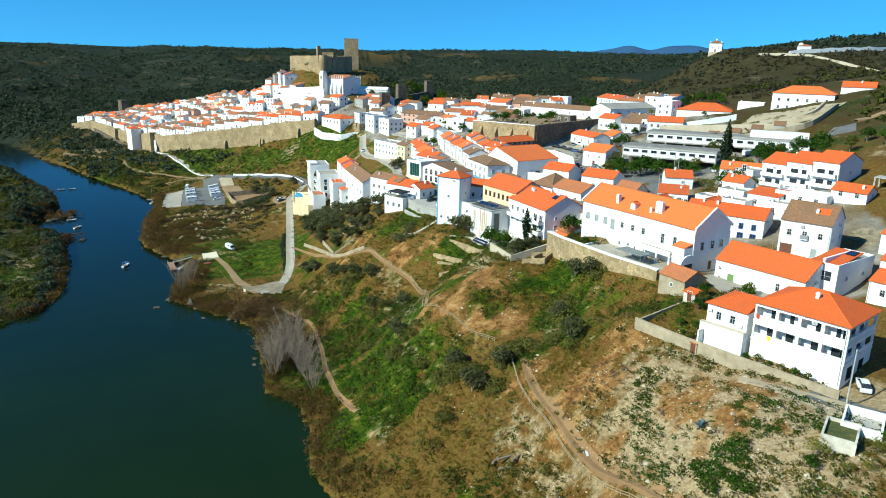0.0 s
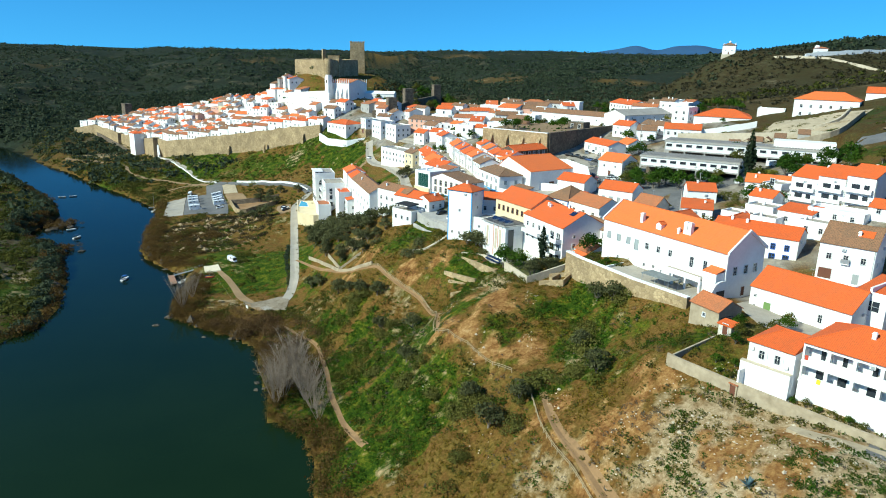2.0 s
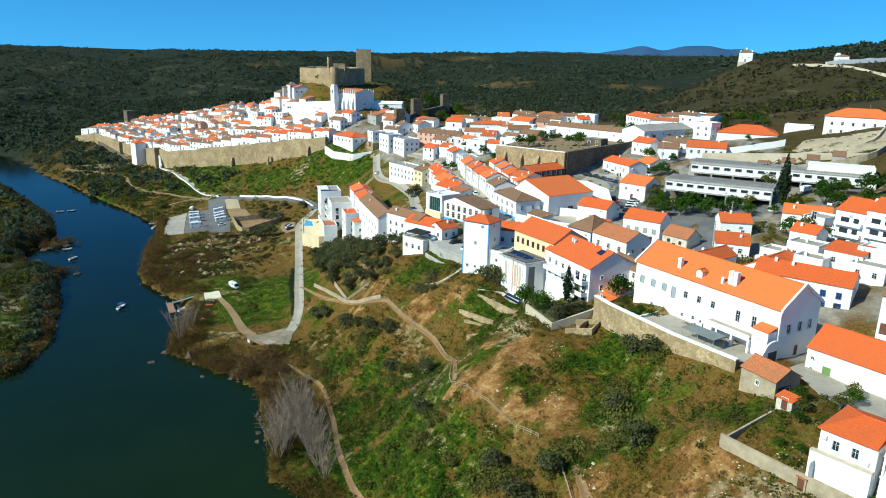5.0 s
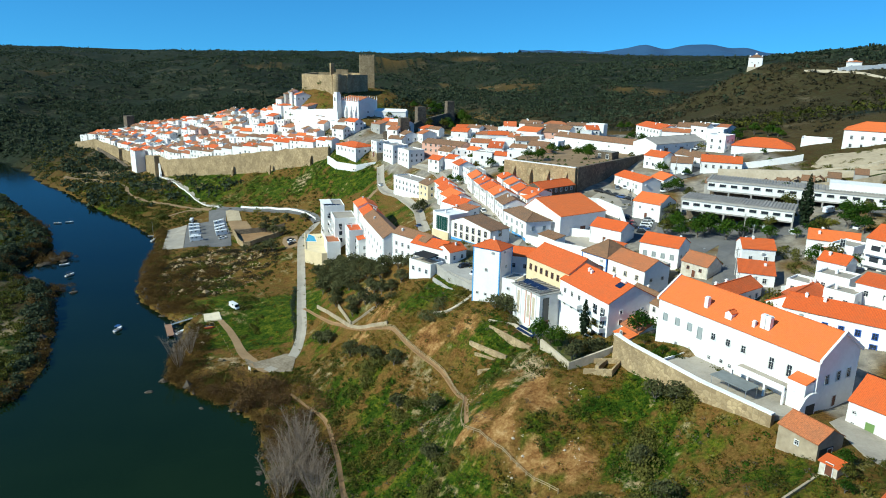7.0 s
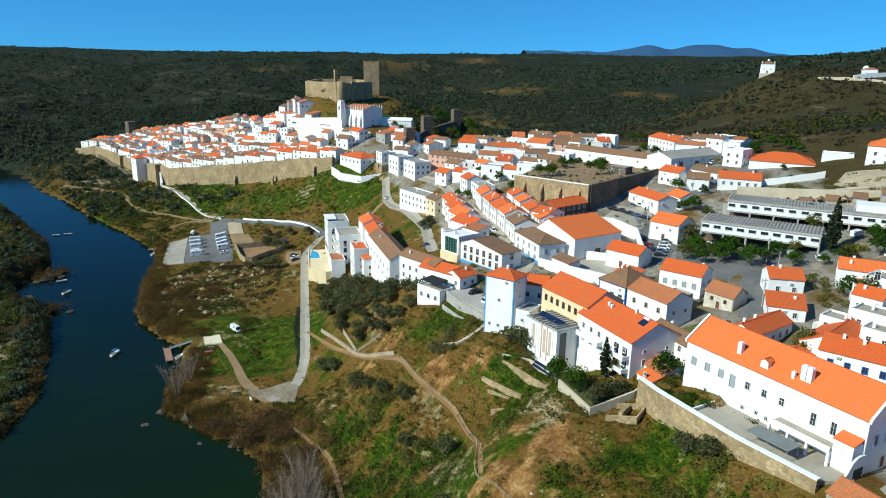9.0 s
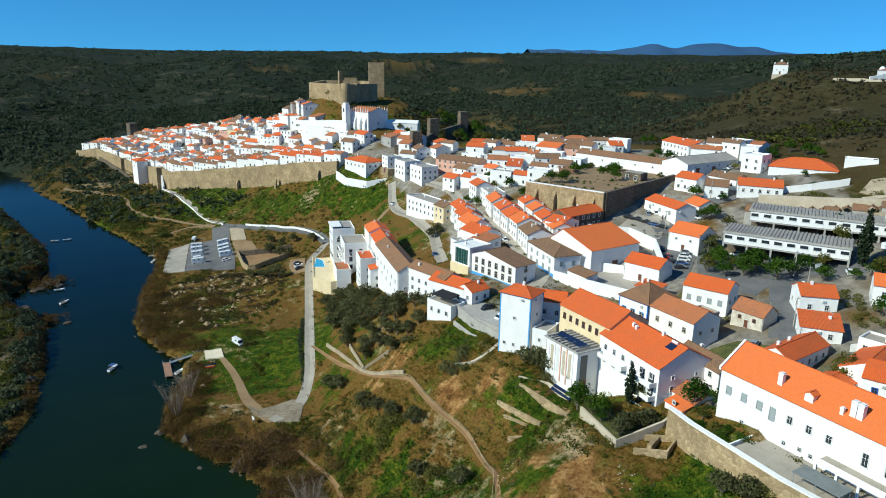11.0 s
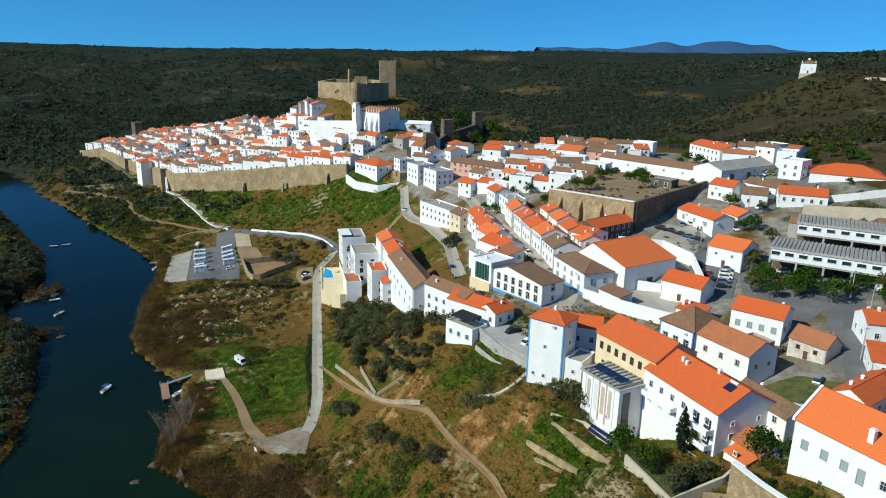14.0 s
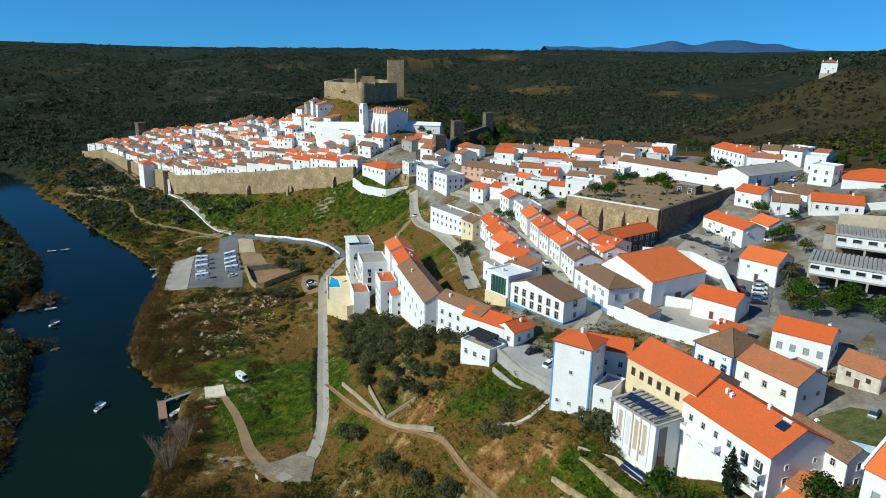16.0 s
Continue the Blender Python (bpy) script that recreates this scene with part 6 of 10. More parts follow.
for k in range(5):
    m2 = part("mullion", box(-0.05, 0.06, 0, 0.05, 0.14, 5.2), M_STEEL, o)
    m2.matrix_basis = pose(-2.6 + 1.3 * k, 0, 0)
o = part("base_wall", box(-4.7, 0.0, -4, 4.7, 0.5, 2.6), M_CREAM, gg, "cream base wall")
o.matrix_basis = on_side("F", 9.5, 10, 0, 0.0)
house(81.1, 278.3, -83, 19.9, 9.6, 0, "hip", 2.4, M_TILE_OLD, top=48.2, base=41.4, openings=[("F", 4, 4.0, "window"), ("F", 4, 0.4, "window_tall"), ("R", 2, 3.6, "window")], style="grey", band=M_SKYBLUE, chimneys=0,
      label="white corner house with brown hipped roof and blue shopfronts")
house(96.4, 280.1, 21.5, 22.3, 20, 0, "gable", 4.2, M_TILE_NEW, M_WHITE, top=50.0, base=42.8, split=0.7, openings=[("F", 1, 0.0, "gate")], chimneys=0, label="large white warehouse with a bright orange tile roof", name="warehouse", category="warehouse")
house(84.6, 261.2, -72, 9, 4.5, 0, "mono", 0.9, M_TILE_OLD, top=44.6, chimneys=0, openings=[("F", 2, 1, "window_small")])
house(105.4, 258.2, -55, 12.0, 9.0, 0, "gable", 2.2, M_TILE, top=48.2, base=43.0, chimneys=0, openings=[("F", 1, 0.1, "door")])
house(92.0, 232.0, -67, 10.0, 12.0, 0, "hip", 4.0, M_TILE_OLD, top=46.9, base=41.6, chimneys=0, openings=[("F", 3, 0.5, "window_tall"), ("R", 1, 1, "window")], style="sky", corner=M_BLUE, label="white house with a steep brown hipped roof, blue corners")
house(94.2, 216.8, -72, 14.4, 9.5, 0, "gable", 2.4, M_TILE_RUST, top=47.9, base=41.6, chimneys=0, openings=[("F", 3, 3.0, "window"), ("R", 2, 3, "window_small")], style="stone")
house(100.6, 219.5, -72, 6, 7, 5.0, "flat", rmat=M_TILE_RUST, wmat=M_GREY, chimneys=1)
house(98.6, 243, -58, 7, 6, 4.2, "mono", 0.8, M_TILE, chimneys=2)
house(109.4, 229.8, -50, 12.2, 9.2, 0, "gable", 2.2, M_TILE, top=50.0, base=44.6, chimneys=1, openings=[("F", 4, 1.6, "window"), ("R", 2, 2, "window_small")], style="grey", label="white house with a low orange roof and four windows")
ru = house(112.8, 214.6, -67, 8.8, 6.4, 0, "gable", 2.4, M_TILE_RUST, M_STAINED, top=48.0, base=43.8, chimneys=0, openings=[("F", 1, 0.1, "door"), ("F", 2, 2.2, "window_small")], style="brown", label="derelict house with peeling walls and a broken roof")
for k in range(7):
    rr = random.Random(k)
    o = part("fallen_rafter", box(-1.6, -0.09, 0, 1.6, 0.09, 0.16), M_WOOD, ru)
    o.matrix_basis = pose(2.2 + rr.uniform(-1, 1.2), 0.8 + rr.uniform(-1.4, 1.2), 5.6 + rr.uniform(-0.3, 0.7), rr.uniform(-10, 10), rr.uniform(-25, 25), rr.uniform(0, 180))
house(130.5, 276.2, -58, 11.2, 11.5, 0, "gable", 2.6, M_TILE_NEW, top=53.0, base=47.0, chimneys=0, openings=[("F", 2, 3.6, "window_small"), ("R", 3, 3, "window_small"), ("F", 1, 0.1, "door")], label="white gabled house with an orange roof at the street")
house(139.5, 308.5, -82, 20, 9.0, 0, "gable", 1.8, M_TILE, top=55.9, base=51.6, chimneys=1, openings=[("F", 3, 1.4, "window")], style="grey")
house(150.6, 304.8, -88, 10, 8, 0, "gable", 2.0, M_TILE_NEW, top=56.4, chimneys=0)
house(160.3, 329.0, -65, 10.4, 9.0, 0, "gable", 2.0, M_TILE, top=62.4, chimneys=2)
house(174.8, 325.5, -72, 14.6, 8.0, 0, "gable", 1.8, M_TILE_OLD, top=63.0, chimneys=1)
house(178.9, 309.8, -33, 16.5, 10.0, 0, "gable", 2.2, M_TILE, top=62.6, chimneys=1)
house(165.5, 318.6, -33, 9, 9.0, 0, "gable", 2.0, M_TILE_OLD, top=61.2, chimneys=0)
house(178.4, 353.2, 22, 36.4, 14.0, 0, "gable", 2.4, M_SLABROOF, top=66.0, chimneys=0, openings=[("F", 3, 0.1, "gate"), ("F", 4, 2.8, "window_small")], label="long white workshop with a grey sheet roof", name="workshop", category="workshop")
house(192.7, 392, -88, 25.7, 12.0, 0, "gable", 2.0, M_TILE, top=69.0, chimneys=2)
house(151.6, 376.6, -58, 49.8, 9.0, 0, "gable", 1.9, M_TILE_OLD, top=64.1, chimneys=1, openings=[("F", 5, 2.6, "window_small")], label="very long low white building with a brown roof")
house(210, 325, -41, 26, 17.0, 0, "hip", 3.6, M_TILE, top=67.2, chimneys=0, label="market hall with a broad faded red roof", name="market_hall", category="hall")
house(196, 338, -60, 9, 9.0, 0, "flat", rmat=M_WHITE, top=70.5, chimneys=0)
house(228, 314, -41, 12, 9, 0, "flat", 2.4, M_WHITE, top=71.5, chimneys=1)
house(100.9, 308.2, 27, 20, 9.0, 0, "gable", 2.0, M_TILE, wmat=M_DARKSTONE_AND_SHADE, top=53.6, base=47.8, chimneys=1, label="open-sided building with an orange roof by the fort wall")
house(92.5, 301.5, -60, 8, 10, 0, "gable", 1.6, M_TILE, top=52.0, chimneys=1)
# the row on the street
for k, (yy, LL, mm) in enumerate(((296.5, 12, M_TILE_OLD), (308.5, 11, M_TILE_NEW), (319.5, 10, M_TILE), (330, 10, M_TILE))):
    house(80.6 - 0.2 * k, yy, -91, LL, 9.4, 0, "gable", 2.1, mm, top=49.6 + 0.6 * k + (0.7 if k == 1 else 0), chimneys=2, openings=[("F", 4, 4.0, "window"), ("F", 3, 0.8, "window"), ("F", 1, 0.1, "door"), ("R", 2, 3.6, "window")])
    house(90.5, yy + 3, -91, LL * 0.9, 8, 0, "gable", 1.8, M_TILE if k % 2 else M_TILE_NEW, top=50.8 + 0.7 * k, chimneys=1)
house(80.4, 346.5, -94, 13, 8, 0, "gable", 2.2, M_TILE_NEW, top=51.0, chimneys=1)
house(82, 361, -88, 12, 8, 0, "flat", rmat=M_SLABROOF, top=52.0, chimneys=2)
house(80, 375, -86, 11, 8, 0, "gable", 1.8, M_TILE, top=52.6, chimneys=1)
house(66.6, 354.0, -88, 13, 8, 0, "gable", 2.0, M_TILE, top=46.8, chimneys=2)
house(66.0, 340.0, -85, 12, 8.6, 0, "gable", 2.2, M_TILE, top=46.4, chimneys=2)
house(65.4, 327.0, -80, 13, 9, 0, "gable", 2.4, M_TILE_NEW, top=46.2, chimneys=2)
house(64.6, 313.0, -68, 13, 10, 0, "gable", 2.2, M_TILE, top=46.0, chimneys=2)
house(62.8, 300.5, -60, 8, 9, 0, "mono", 1.2, M_TILE_RUST, top=46.0, chimneys=1)
house(56.8, 311, -75, 9, 5, 0, "flat", rmat=M_PAVING, top=42.5, chimneys=1)
big = house(56.6, 382, -67, 26, 9, 0, "flat", rmat=M_SLABROOF, top=44.2, base=36.2, chimneys=1, openings=[("F", 7, 5.2, "window"), ("F", 7, 2.2, "window"), ("R", 2, 5, "window")], label="long white three-storey house with a flat roof")
house(61.5, 364, -72, 9, 8, 0, "gable", 1.8, M_TILE_OLD, M_CREAM, top=45.0, chimneys=1)
# below the curving street
gl = house(32.0, 309.0, -84, 38, 8.5, 0, "gable", 2.6, M_TILE_OLD, top=38.2, chimneys=1, openings=[("F", 6, 6, "window"), ("F", 5, 2.6, "window"), ("R", 2, 5, "window_small")], label="long white house with a weathered brown roof on the slope")
house(30.6, 341, -86, 15, 8.5, 0, "gable", 2.2, M_TILE, top=36.6, chimneys=2)
house(29.2, 355, -86, 13, 9, 0, "gable", 2.0, M_TILE_NEW, top=37.6, chimneys=1)
house(22.6, 338, -86, 12, 6, 0, "flat", rmat=M_TILE, top=30.6, chimneys=1)
house(25.5, 326, -86, 6, 5, 0, "mono", 0.9, M_TILE, top=29.0, chimneys=0)
ho = house(15.2, 378.5, -86, 15, 10, 0, "flat", rmat=M_SLABROOF, top=33.4, base=18.0, chimneys=0, openings=[("F", 4, 11.6, "window"), ("F", 4, 8.2, "window"), ("F", 4, 4.8, "window"), ("R", 2, 11, "window"), ("R", 2, 7, "window")], label="white modern hotel block above the pool", name="hotel", category="hotel")
h2 = house(19.5, 361.5, -86, 15, 10, 0, "flat", rmat=M_PAVING, top=31.0, base=17.0, chimneys=0, openings=[("F", 3, 10.0, "window_tall"), ("F", 3, 6.5, "window_tall"), ("R", 2, 9, "window")], label="stepped white hotel wing with roof terraces", name="hotel", category="hotel")
for k in range(4):
    recess(ho, "F", 15, 10, -5.4 + 3.6 * k, 1.0, 2.4, 2.4)
for lvl in (2.6, 6.2, 9.8):
    o = part("glass_strip", box(-1.2, 0, 0, 1.2, 0.05, 2.6), M_GLASS, ho, "dark glazed stair window")
    o.matrix_basis = on_side("R", 15, 10, 2.9, lvl)
    o = part("glass_strip", box(-0.6, 0, 0, 0.6, 0.05, 1.8), M_GLASS, ho, "dark narrow window")
    o.matrix_basis = on_side("R", 15, 10, -2.6, lvl)
part("roof_canopy", box(-7.4, -5.6, 15.9, 4.0, -0.4, 16.05), M_WHITE, ho, "white flat roof canopy")
for k in range(4):
    o = part("solar_panel", box(-0.5, -0.9, 0, 0.5, 0.9, 0.06), M_PANEL, ho)
    o.matrix_basis = pose(4.9 + 0.0 * k, -3.6 + 2.0 * k, 15.5, 0, 20)
for lvl in (3.0, 6.4, 9.8):
    for k in range(2):
        recess(h2, "R", 15, 10, -2.4 + 4.4 * k, lvl, 1.4, 2.0)
for lvl in (6.0, 9.6):
    balcony(h2, "F", 15, 10, -2, lvl, 9, 1.4)
house(13.6, 350.5, -86, 12, 6, 0, "flat", rmat=M_TILE_RUST, top=22.4, base=14.0, chimneys=0, openings=[("F", 1, 3, "window_small")], label="white lower wing with a red paved terrace")
masonry("wall_pool_terrace", [(1.5, 382, 17.9), (1.4, 352.6, 17.6), (8.6, 344.8, 17.6), (13, 345, 18)], 0.5, M_CREAM, "cream retaining wall of the pool terrace")
yard("pavement", [(1.7, 382), (1.6, 353), (8.6, 345.2), (14, 346), (14, 382)], M_CREAM, "cream paved pool terrace", z=17.3)
yard("pool", [(2.0, 367.5), (6.6, 367), (6.0, 376.5), (3.2, 381)], M_POOL, "bright blue swimming pool", z=17.44, category="pool")
yard("pavement", [(1.7, 367.1), (7.0, 366.6), (6.4, 376.7), (3.2, 381.5)], M_WHITE, "white rim of the swimming pool", z=17.38, category="pool rim")
house(40.0, 277.5, -59, 18.5, 7.0, 0, "gable", 1.8, M_TILE_OLD, top=42.0, chimneys=1)
aw = house(40.6, 260.5, -56, 10.2, 6.0, 0, "flat", rmat=M_PAVING, top=37.6, chimneys=0, label="white house with a black awning over its terrace")
o = part("awning", prism([(-4.6, -2.6), (2.8, -2.6), (2.8, 2.4), (-4.6, 2.4)], 0, [0.12, 0.12, 0.5, 0.5]), M_CLOTH, aw, "black cloth terrace awning")
o.matrix_basis = pose(0.6, 0, aw.location.z * 0 + 37.6 - aw.location.z + 2.0)
for sx in (-3.8, 3.2):
    part("awning_post", tube((sx, -2.3, 37.4 - aw.location.z), (sx, -2.3, 39.7 - aw.location.z), 0.06, 0.06), M_STEEL, aw)
house(44.6, 268.6, -51, 14.0, 7.5, 0, "gable", 1.9, M_TILE, top=41.2, chimneys=1)
house(49.5, 262.5, 30, 7.5, 7.0, 0, "gable", 1.8, M_TILE, top=41.0, chimneys=1)
# right of the school street
house(130.0, 215.0, -23, 9.0, 8.5, 0, "gable", 2.0, M_TILE, top=52.2, chimneys=2)
house(120.2, 200.6, -32, 9, 8, 0, "mono", 1.6, M_TILE, top=49.6, chimneys=1)
house(107.0, 191.7, 24, 16.7, 7, 0, "gable", 1.9, M_TILE, top=48.0, chimneys=2)
house(119.8, 181.5, 31, 20, 9.5, 0, "gable", 2.4, M_TILE, top=48.6, base=44.4, chimneys=1, openings=[("F", 5, 2.2, "window_small"), ("L", 2, 2, "window_small")])
house(106.0, 178.5, 24, 8, 6, 0, "gable", 1.4, M_TILE, top=46.2, chimneys=0)
house(149.5, 208, -40, 13, 9, 0, "gable", 2.0, M_TILE_NEW, top=55.6, chimneys=2, label="white house with terraced orange roofs and garden")
house(143.0, 197.5, -40, 10, 8, 0, "flat", rmat=M_TILE_RUST, top=54.6, chimneys=0, label="white house with a rounded terrace")
for k in range(3):
    px, py = 145.6 + 2.95 * k + 6.4, 187.4 - 7.15 * k + 2.7
    ap = house(px, py, -67.5, 7.6, 13.8, 0, "gable", 2.6, M_TILE, top=60.4 + 1.2 * k, base=49.4 + 1.0 * k, chimneys=1, openings=[("R", 1, 8, "window_small")], label="white apartment house with loggias and a stepped red roof", name="apartment_house")
    for lvl in (1.2, 4.2, 7.2):
        balcony(ap, "F", 7.6, 13.8, 0, lvl, 7.0, 1.2)
        recess(ap, "F", 7.6, 13.8, -1.2, lvl + 0.05, 2.2, 2.0)
        recess(ap, "F", 7.6, 13.8, 1.7, lvl + 0.05, 1.4, 2.0)
house(142.0, 168.0, -62, 14, 8, 0, "flat", rmat=M_WHITE, top=54.8, chimneys=0, openings=[("F", 3, 0.8, "window")])
house(144.5, 196.5, -67, 6, 8, 0, "flat", rmat=M_PAVING, top=57.0, chimneys=0, openings=[("F", 1, 5.2, "window_tall"), ("F", 1, 2.0, "window_tall")])
for px, py, L_, W_, rf, tp in ((131, 184, 8, 7, "flat", 53.0), (134.5, 174, 9, 7, "mono", 53.6), (127, 177, 7, 6, "flat", 51.4), (136.5, 191, 7, 7, "gable", 54.5), (133, 165, 8, 6, "flat", 52.6), (124.5, 187.5, 6, 6, "flat", 50.6), (150, 160, 9, 7, "gable", 57.0)):
    house(px, py, -62, L_, W_, 0, rf, None if rf != "mono" else 1.2, M_TILE if rf != "flat" else M_PAVING, top=tp, chimneys=1, openings=[("F", 2, 1.0, "window"), ("R", 1, 1.2, "window_small")])
masonry("wall_garden_white", [(121, 191, 50), (130, 190, 52), (140, 202, 53)], 0.3, M_WHITE, "white garden wall between houses", rel=1.8)
ob = thing("open_shed", pose(160, 158, ground_z(160, 158), 0, 0, -60), "grey concrete shed with open front", "shed")
part("roof", box(-4, -2.5, 2.6, 4, 2.5, 2.85), M_CONCRETE, ob)
for sx in (-3.7, 0, 3.7):
    for sy in (-2.2, 2.2):
        part("post", box(sx - 0.2, sy - 0.2, -2, sx + 0.2, sy + 0.2, 2.6), M_CONCRETE, ob)
masonry("wall_upper_terrace", [(178, 268, 64.4), (204, 247, 66.8), (232, 262, 70.2)], 0.8, M_OLDRENDER, "tan retaining wall under the schoolhouse", rel=2.2)
house(-129, 644, -62, 13, 8, 0, "hip", 1.6, M_TILE, top=26.0, base=12, chimneys=0, openings=[("F", 2, 12.5, "window"), ("F", 1, 9.0, "window")], label="tall white house standing out of the town wall")
house(238.5, 290.4, -46, 26, 14, 0, "hip", 3.4, M_TILE_NEW, top=77.5, base=69.5, chimneys=0, openings=[("F", 6, 4.4, "window"), ("F", 6, 1.0, "window"), ("F", 1, 0.1, "gate"), ("R", 4, 4.4, "window")], label="large white two-storey schoolhouse with an orange hipped roof")
house(262, 284, -46, 14, 10, 0, "gable", 2.4, M_TILE, top=81, chimneys=1)
house(276, 272, -46, 14, 10, 0, "gable", 2.4, M_TILE, top=85, chimneys=1)
house(290, 262, -46, 12, 9, 0, "gable", 2.2, M_TILE, top=89, chimneys=1)


# ---------------------------------------------------------------- school: upper floor on concrete posts
def school_wing(x, y, yaw, L, W, top, base, label):
    ob = thing("school_wing", pose(x, y, base, 0, 0, yaw), label, "school", "wings of the school")
    FOOT.append((x, y, yaw, L, W))
    h = top - base
    part("upper_floor", box(-L / 2 + 0.6, -W / 2 + 0.3, h - 3.6, L / 2 - 0.6, W / 2 - 0.8, h - 0.5), M_WHITE, ob)
    part("floor_beam", box(-L / 2 + 0.3, -W / 2 + 0.4, h - 4.1, L / 2 - 0.3, W / 2 - 0.4, h - 3.6), M_CONCRETE, ob)
    part("fascia", box(-L / 2, -W / 2, h - 0.5, L / 2, W / 2, h + 0.1), M_CONCRETE, ob)
    # dark stone colour stands in for the shade beneath the wing
    part("back_wall", box(-L / 2 + 0.5, W / 2 - 3.0, -2.5, L / 2 - 0.5, W / 2 - 2.7, h - 4.1), M_DARKSTONE_AND_SHADE, ob, "back wall under the wing, coloured dark for shade")
    n = int(L / 1.05)
    for k in range(n):
        o = part("roof_sheet", _shared.setdefault(("sheet", W), mesh_of("roof_sheet", prism([(-0.42, -W / 2 + 0.1), (0.42, -W / 2 + 0.1), (0.3, W / 2 - 0.1), (-0.3, W / 2 - 0.1)], 0, 0.28), M_CORRUGATED)), None, ob)
        o.matrix_basis = pose(-L / 2 + (k + 0.5) * L / n, 0, h + 0.1)
    m = max(3, int(L / 7))
    for k in range(m + 1):
        for yy in (-W / 2 + 0.6, W / 2 - 1.0):
            part("post", box(-L / 2 + 0.5 + k * (L - 1) / m - 0.28, yy - 0.28, -2.5, -L / 2 + 0.5 + k * (L - 1) / m + 0.28, yy + 0.28, h - 0.5), M_CONCRETE, ob)
    for k in range(m * 2):
        o = part("window", far_window(2.2, 1.0), None, ob)
        o.matrix_basis = pose(-L / 2 + (k + 0.5) * L / (2 * m), -W / 2 + 0.3, h - 2.2, 0, 0, 180)
    for k in range(2):
        o = part("window", far_window(2.2, 1.0), None, ob)
        o.matrix_basis = pose(-L / 2 + 0.6, -2 + 4 * k, h - 2.2, 0, 0, 90)
    return ob


school_wing(149.2, 252.4, -43, 36.5, 13, 57.2, 49.6, "school wing on concrete posts with a ribbed grey roof")
long_wing = school_wing(175.5, 255.9, -40, 62, 13, 61.6, 53.6, "long school wing on concrete posts with a ribbed grey roof")
part("roof_block", box(9.0, -3.5, 8.1, 30.0, 5.0, 10.6), M_WHITE, long_wing, "white plant room on the roof")
masonry("wall_terrace_low", [(196, 276, 65.6), (216, 262, 67.4), (236, 274, 70.6)], 0.7, M_PALESTONE, "pale retaining wall of the school grounds", rel=1.6)
masonry("wall_terrace_mid", [(184, 281, 64.4), (206, 268, 66.4), (222, 258, 67.8)], 0.6, M_OLDRENDER, "low tan terrace wall of the school grounds", rel=1.0)
for k in range(7):
    gx_, gy_ = 160.5 + 6.4 * k, 287 - 5.4 * k
    o = thing("skylight", pose(gx_, gy_, max(ground_z(gx_, gy_), 55), 0, 0, -40), "vaulted skylight of the ruined hall", "skylight", "skylights")
    part("wall", walls(4.4, 7, -3, 2.6, "gable", 1.5), M_CONCRETE, o)
    part("roof", roof_gable(4.4, 7, 2.6, 1.5, 0.2), M_TILE_OLD, o)

# ---------------------------------------------------------------- castle, church, chapel
kp = turret("castle_keep", 54.2, 601.5, 8.3, 72, 103.4, M_STONE, "square medieval castle keep of tan stone with battlements", 4, -4, 0.97, 0.9)
for k, (side, dz) in enumerate(((0, 24), (0, 15), (1, 20))):
    # a dark block replaces the shaded hollow of the slit
    o = part("window", box(-0.5, -0.1, 0, 0.5, 0.1, 1.4), M_DARK, kp, "slit window, its shaded hollow a dark block")
    o.matrix_basis = pose(-4.2, -4.4, dz, 0, 0, -49) if side == 0 else pose(4.2, -4.4, dz, 0, 0, 41)
masonry("wall_castle", [(5.1, 600, 89.0), (26.5, 565.5, 89.4)], 2.4, M_STONE, "sunlit tan stone curtain wall of the castle", low=68)
masonry("wall_castle", [(30, 563.5, 89.3), (41, 571, 89.6), (52, 581, 89.6)], 2.4, M_STONE, "shaded stone curtain wall of the castle", low=68)
masonry("wall_castle", [(5.1, 600, 89.0), (16, 622, 90), (44, 618, 90), (54, 604, 90)], 2.2, M_STONE, "back curtain wall of the castle", low=68)
turret("castle_tower", 28.8, 563.5, 3.4, 70, 90.2, M_STONE, "round stone corner tower of the castle", 16)
turret("castle_tower", 37, 568, 2.6, 70, 90, M_STONE, "half-round stone tower of the castle wall", 4, 35, 0.95)
turret("castle_tower", 27.5, 606, 2.0, 80, 97.5, M_STONE, "slim broken watch tower of the castle", 4, 20, 0.95)
house(35, 600, -10, 9, 5, 0, "flat", wmat=M_STONE, rmat=M_STONE, top=92.6, base=80, chimneys=0, openings=[("F", 1, 2, "window")], label="roofless stone building inside the castle", name="ruin", category="ruin", parapet=0.1)
for x, y, z0, z1, r in ((64, 470, 50, 67, 4.2), (80, 501, 55, 71.5, 4.4), (108, 540, 56, 73, 4.0)):
    turret("wall_tower", x, y, r, z0, z1, M_DARKSTONE_AND_SHADE, "ruined tower of the upper town wall", 4, 10, 0.95)
masonry("wall_upper", [(64, 470, 60), (80, 501, 63), (108, 540, 65), (120, 570, 62)], 1.8, M_DARKSTONE_AND_SHADE, "dark upper town wall climbing to the castle")
masonry("wall_upper", [(64, 470, 62), (52, 474, 58)], 1.6, M_DARKSTONE_AND_SHADE, "dark stub of the town wall")
cb = house(41.5, 532, -54, 20, 17, 0, "gable", 2.6, M_TILE_RUST, top=73.6, base=60.6, chimneys=0, openings=[("F", 2, 6, "window_small"), ("R", 1, 5, "window"), ("R", 1, 0.1, "gate")], label="white battlemented church with a brown tile roof", name="church", category="church")
tw = part("bell_tower", box(-1.9, -1.9, -2, 1.9, 1.9, 17.0), M_WHITE, cb, "white bell tower")
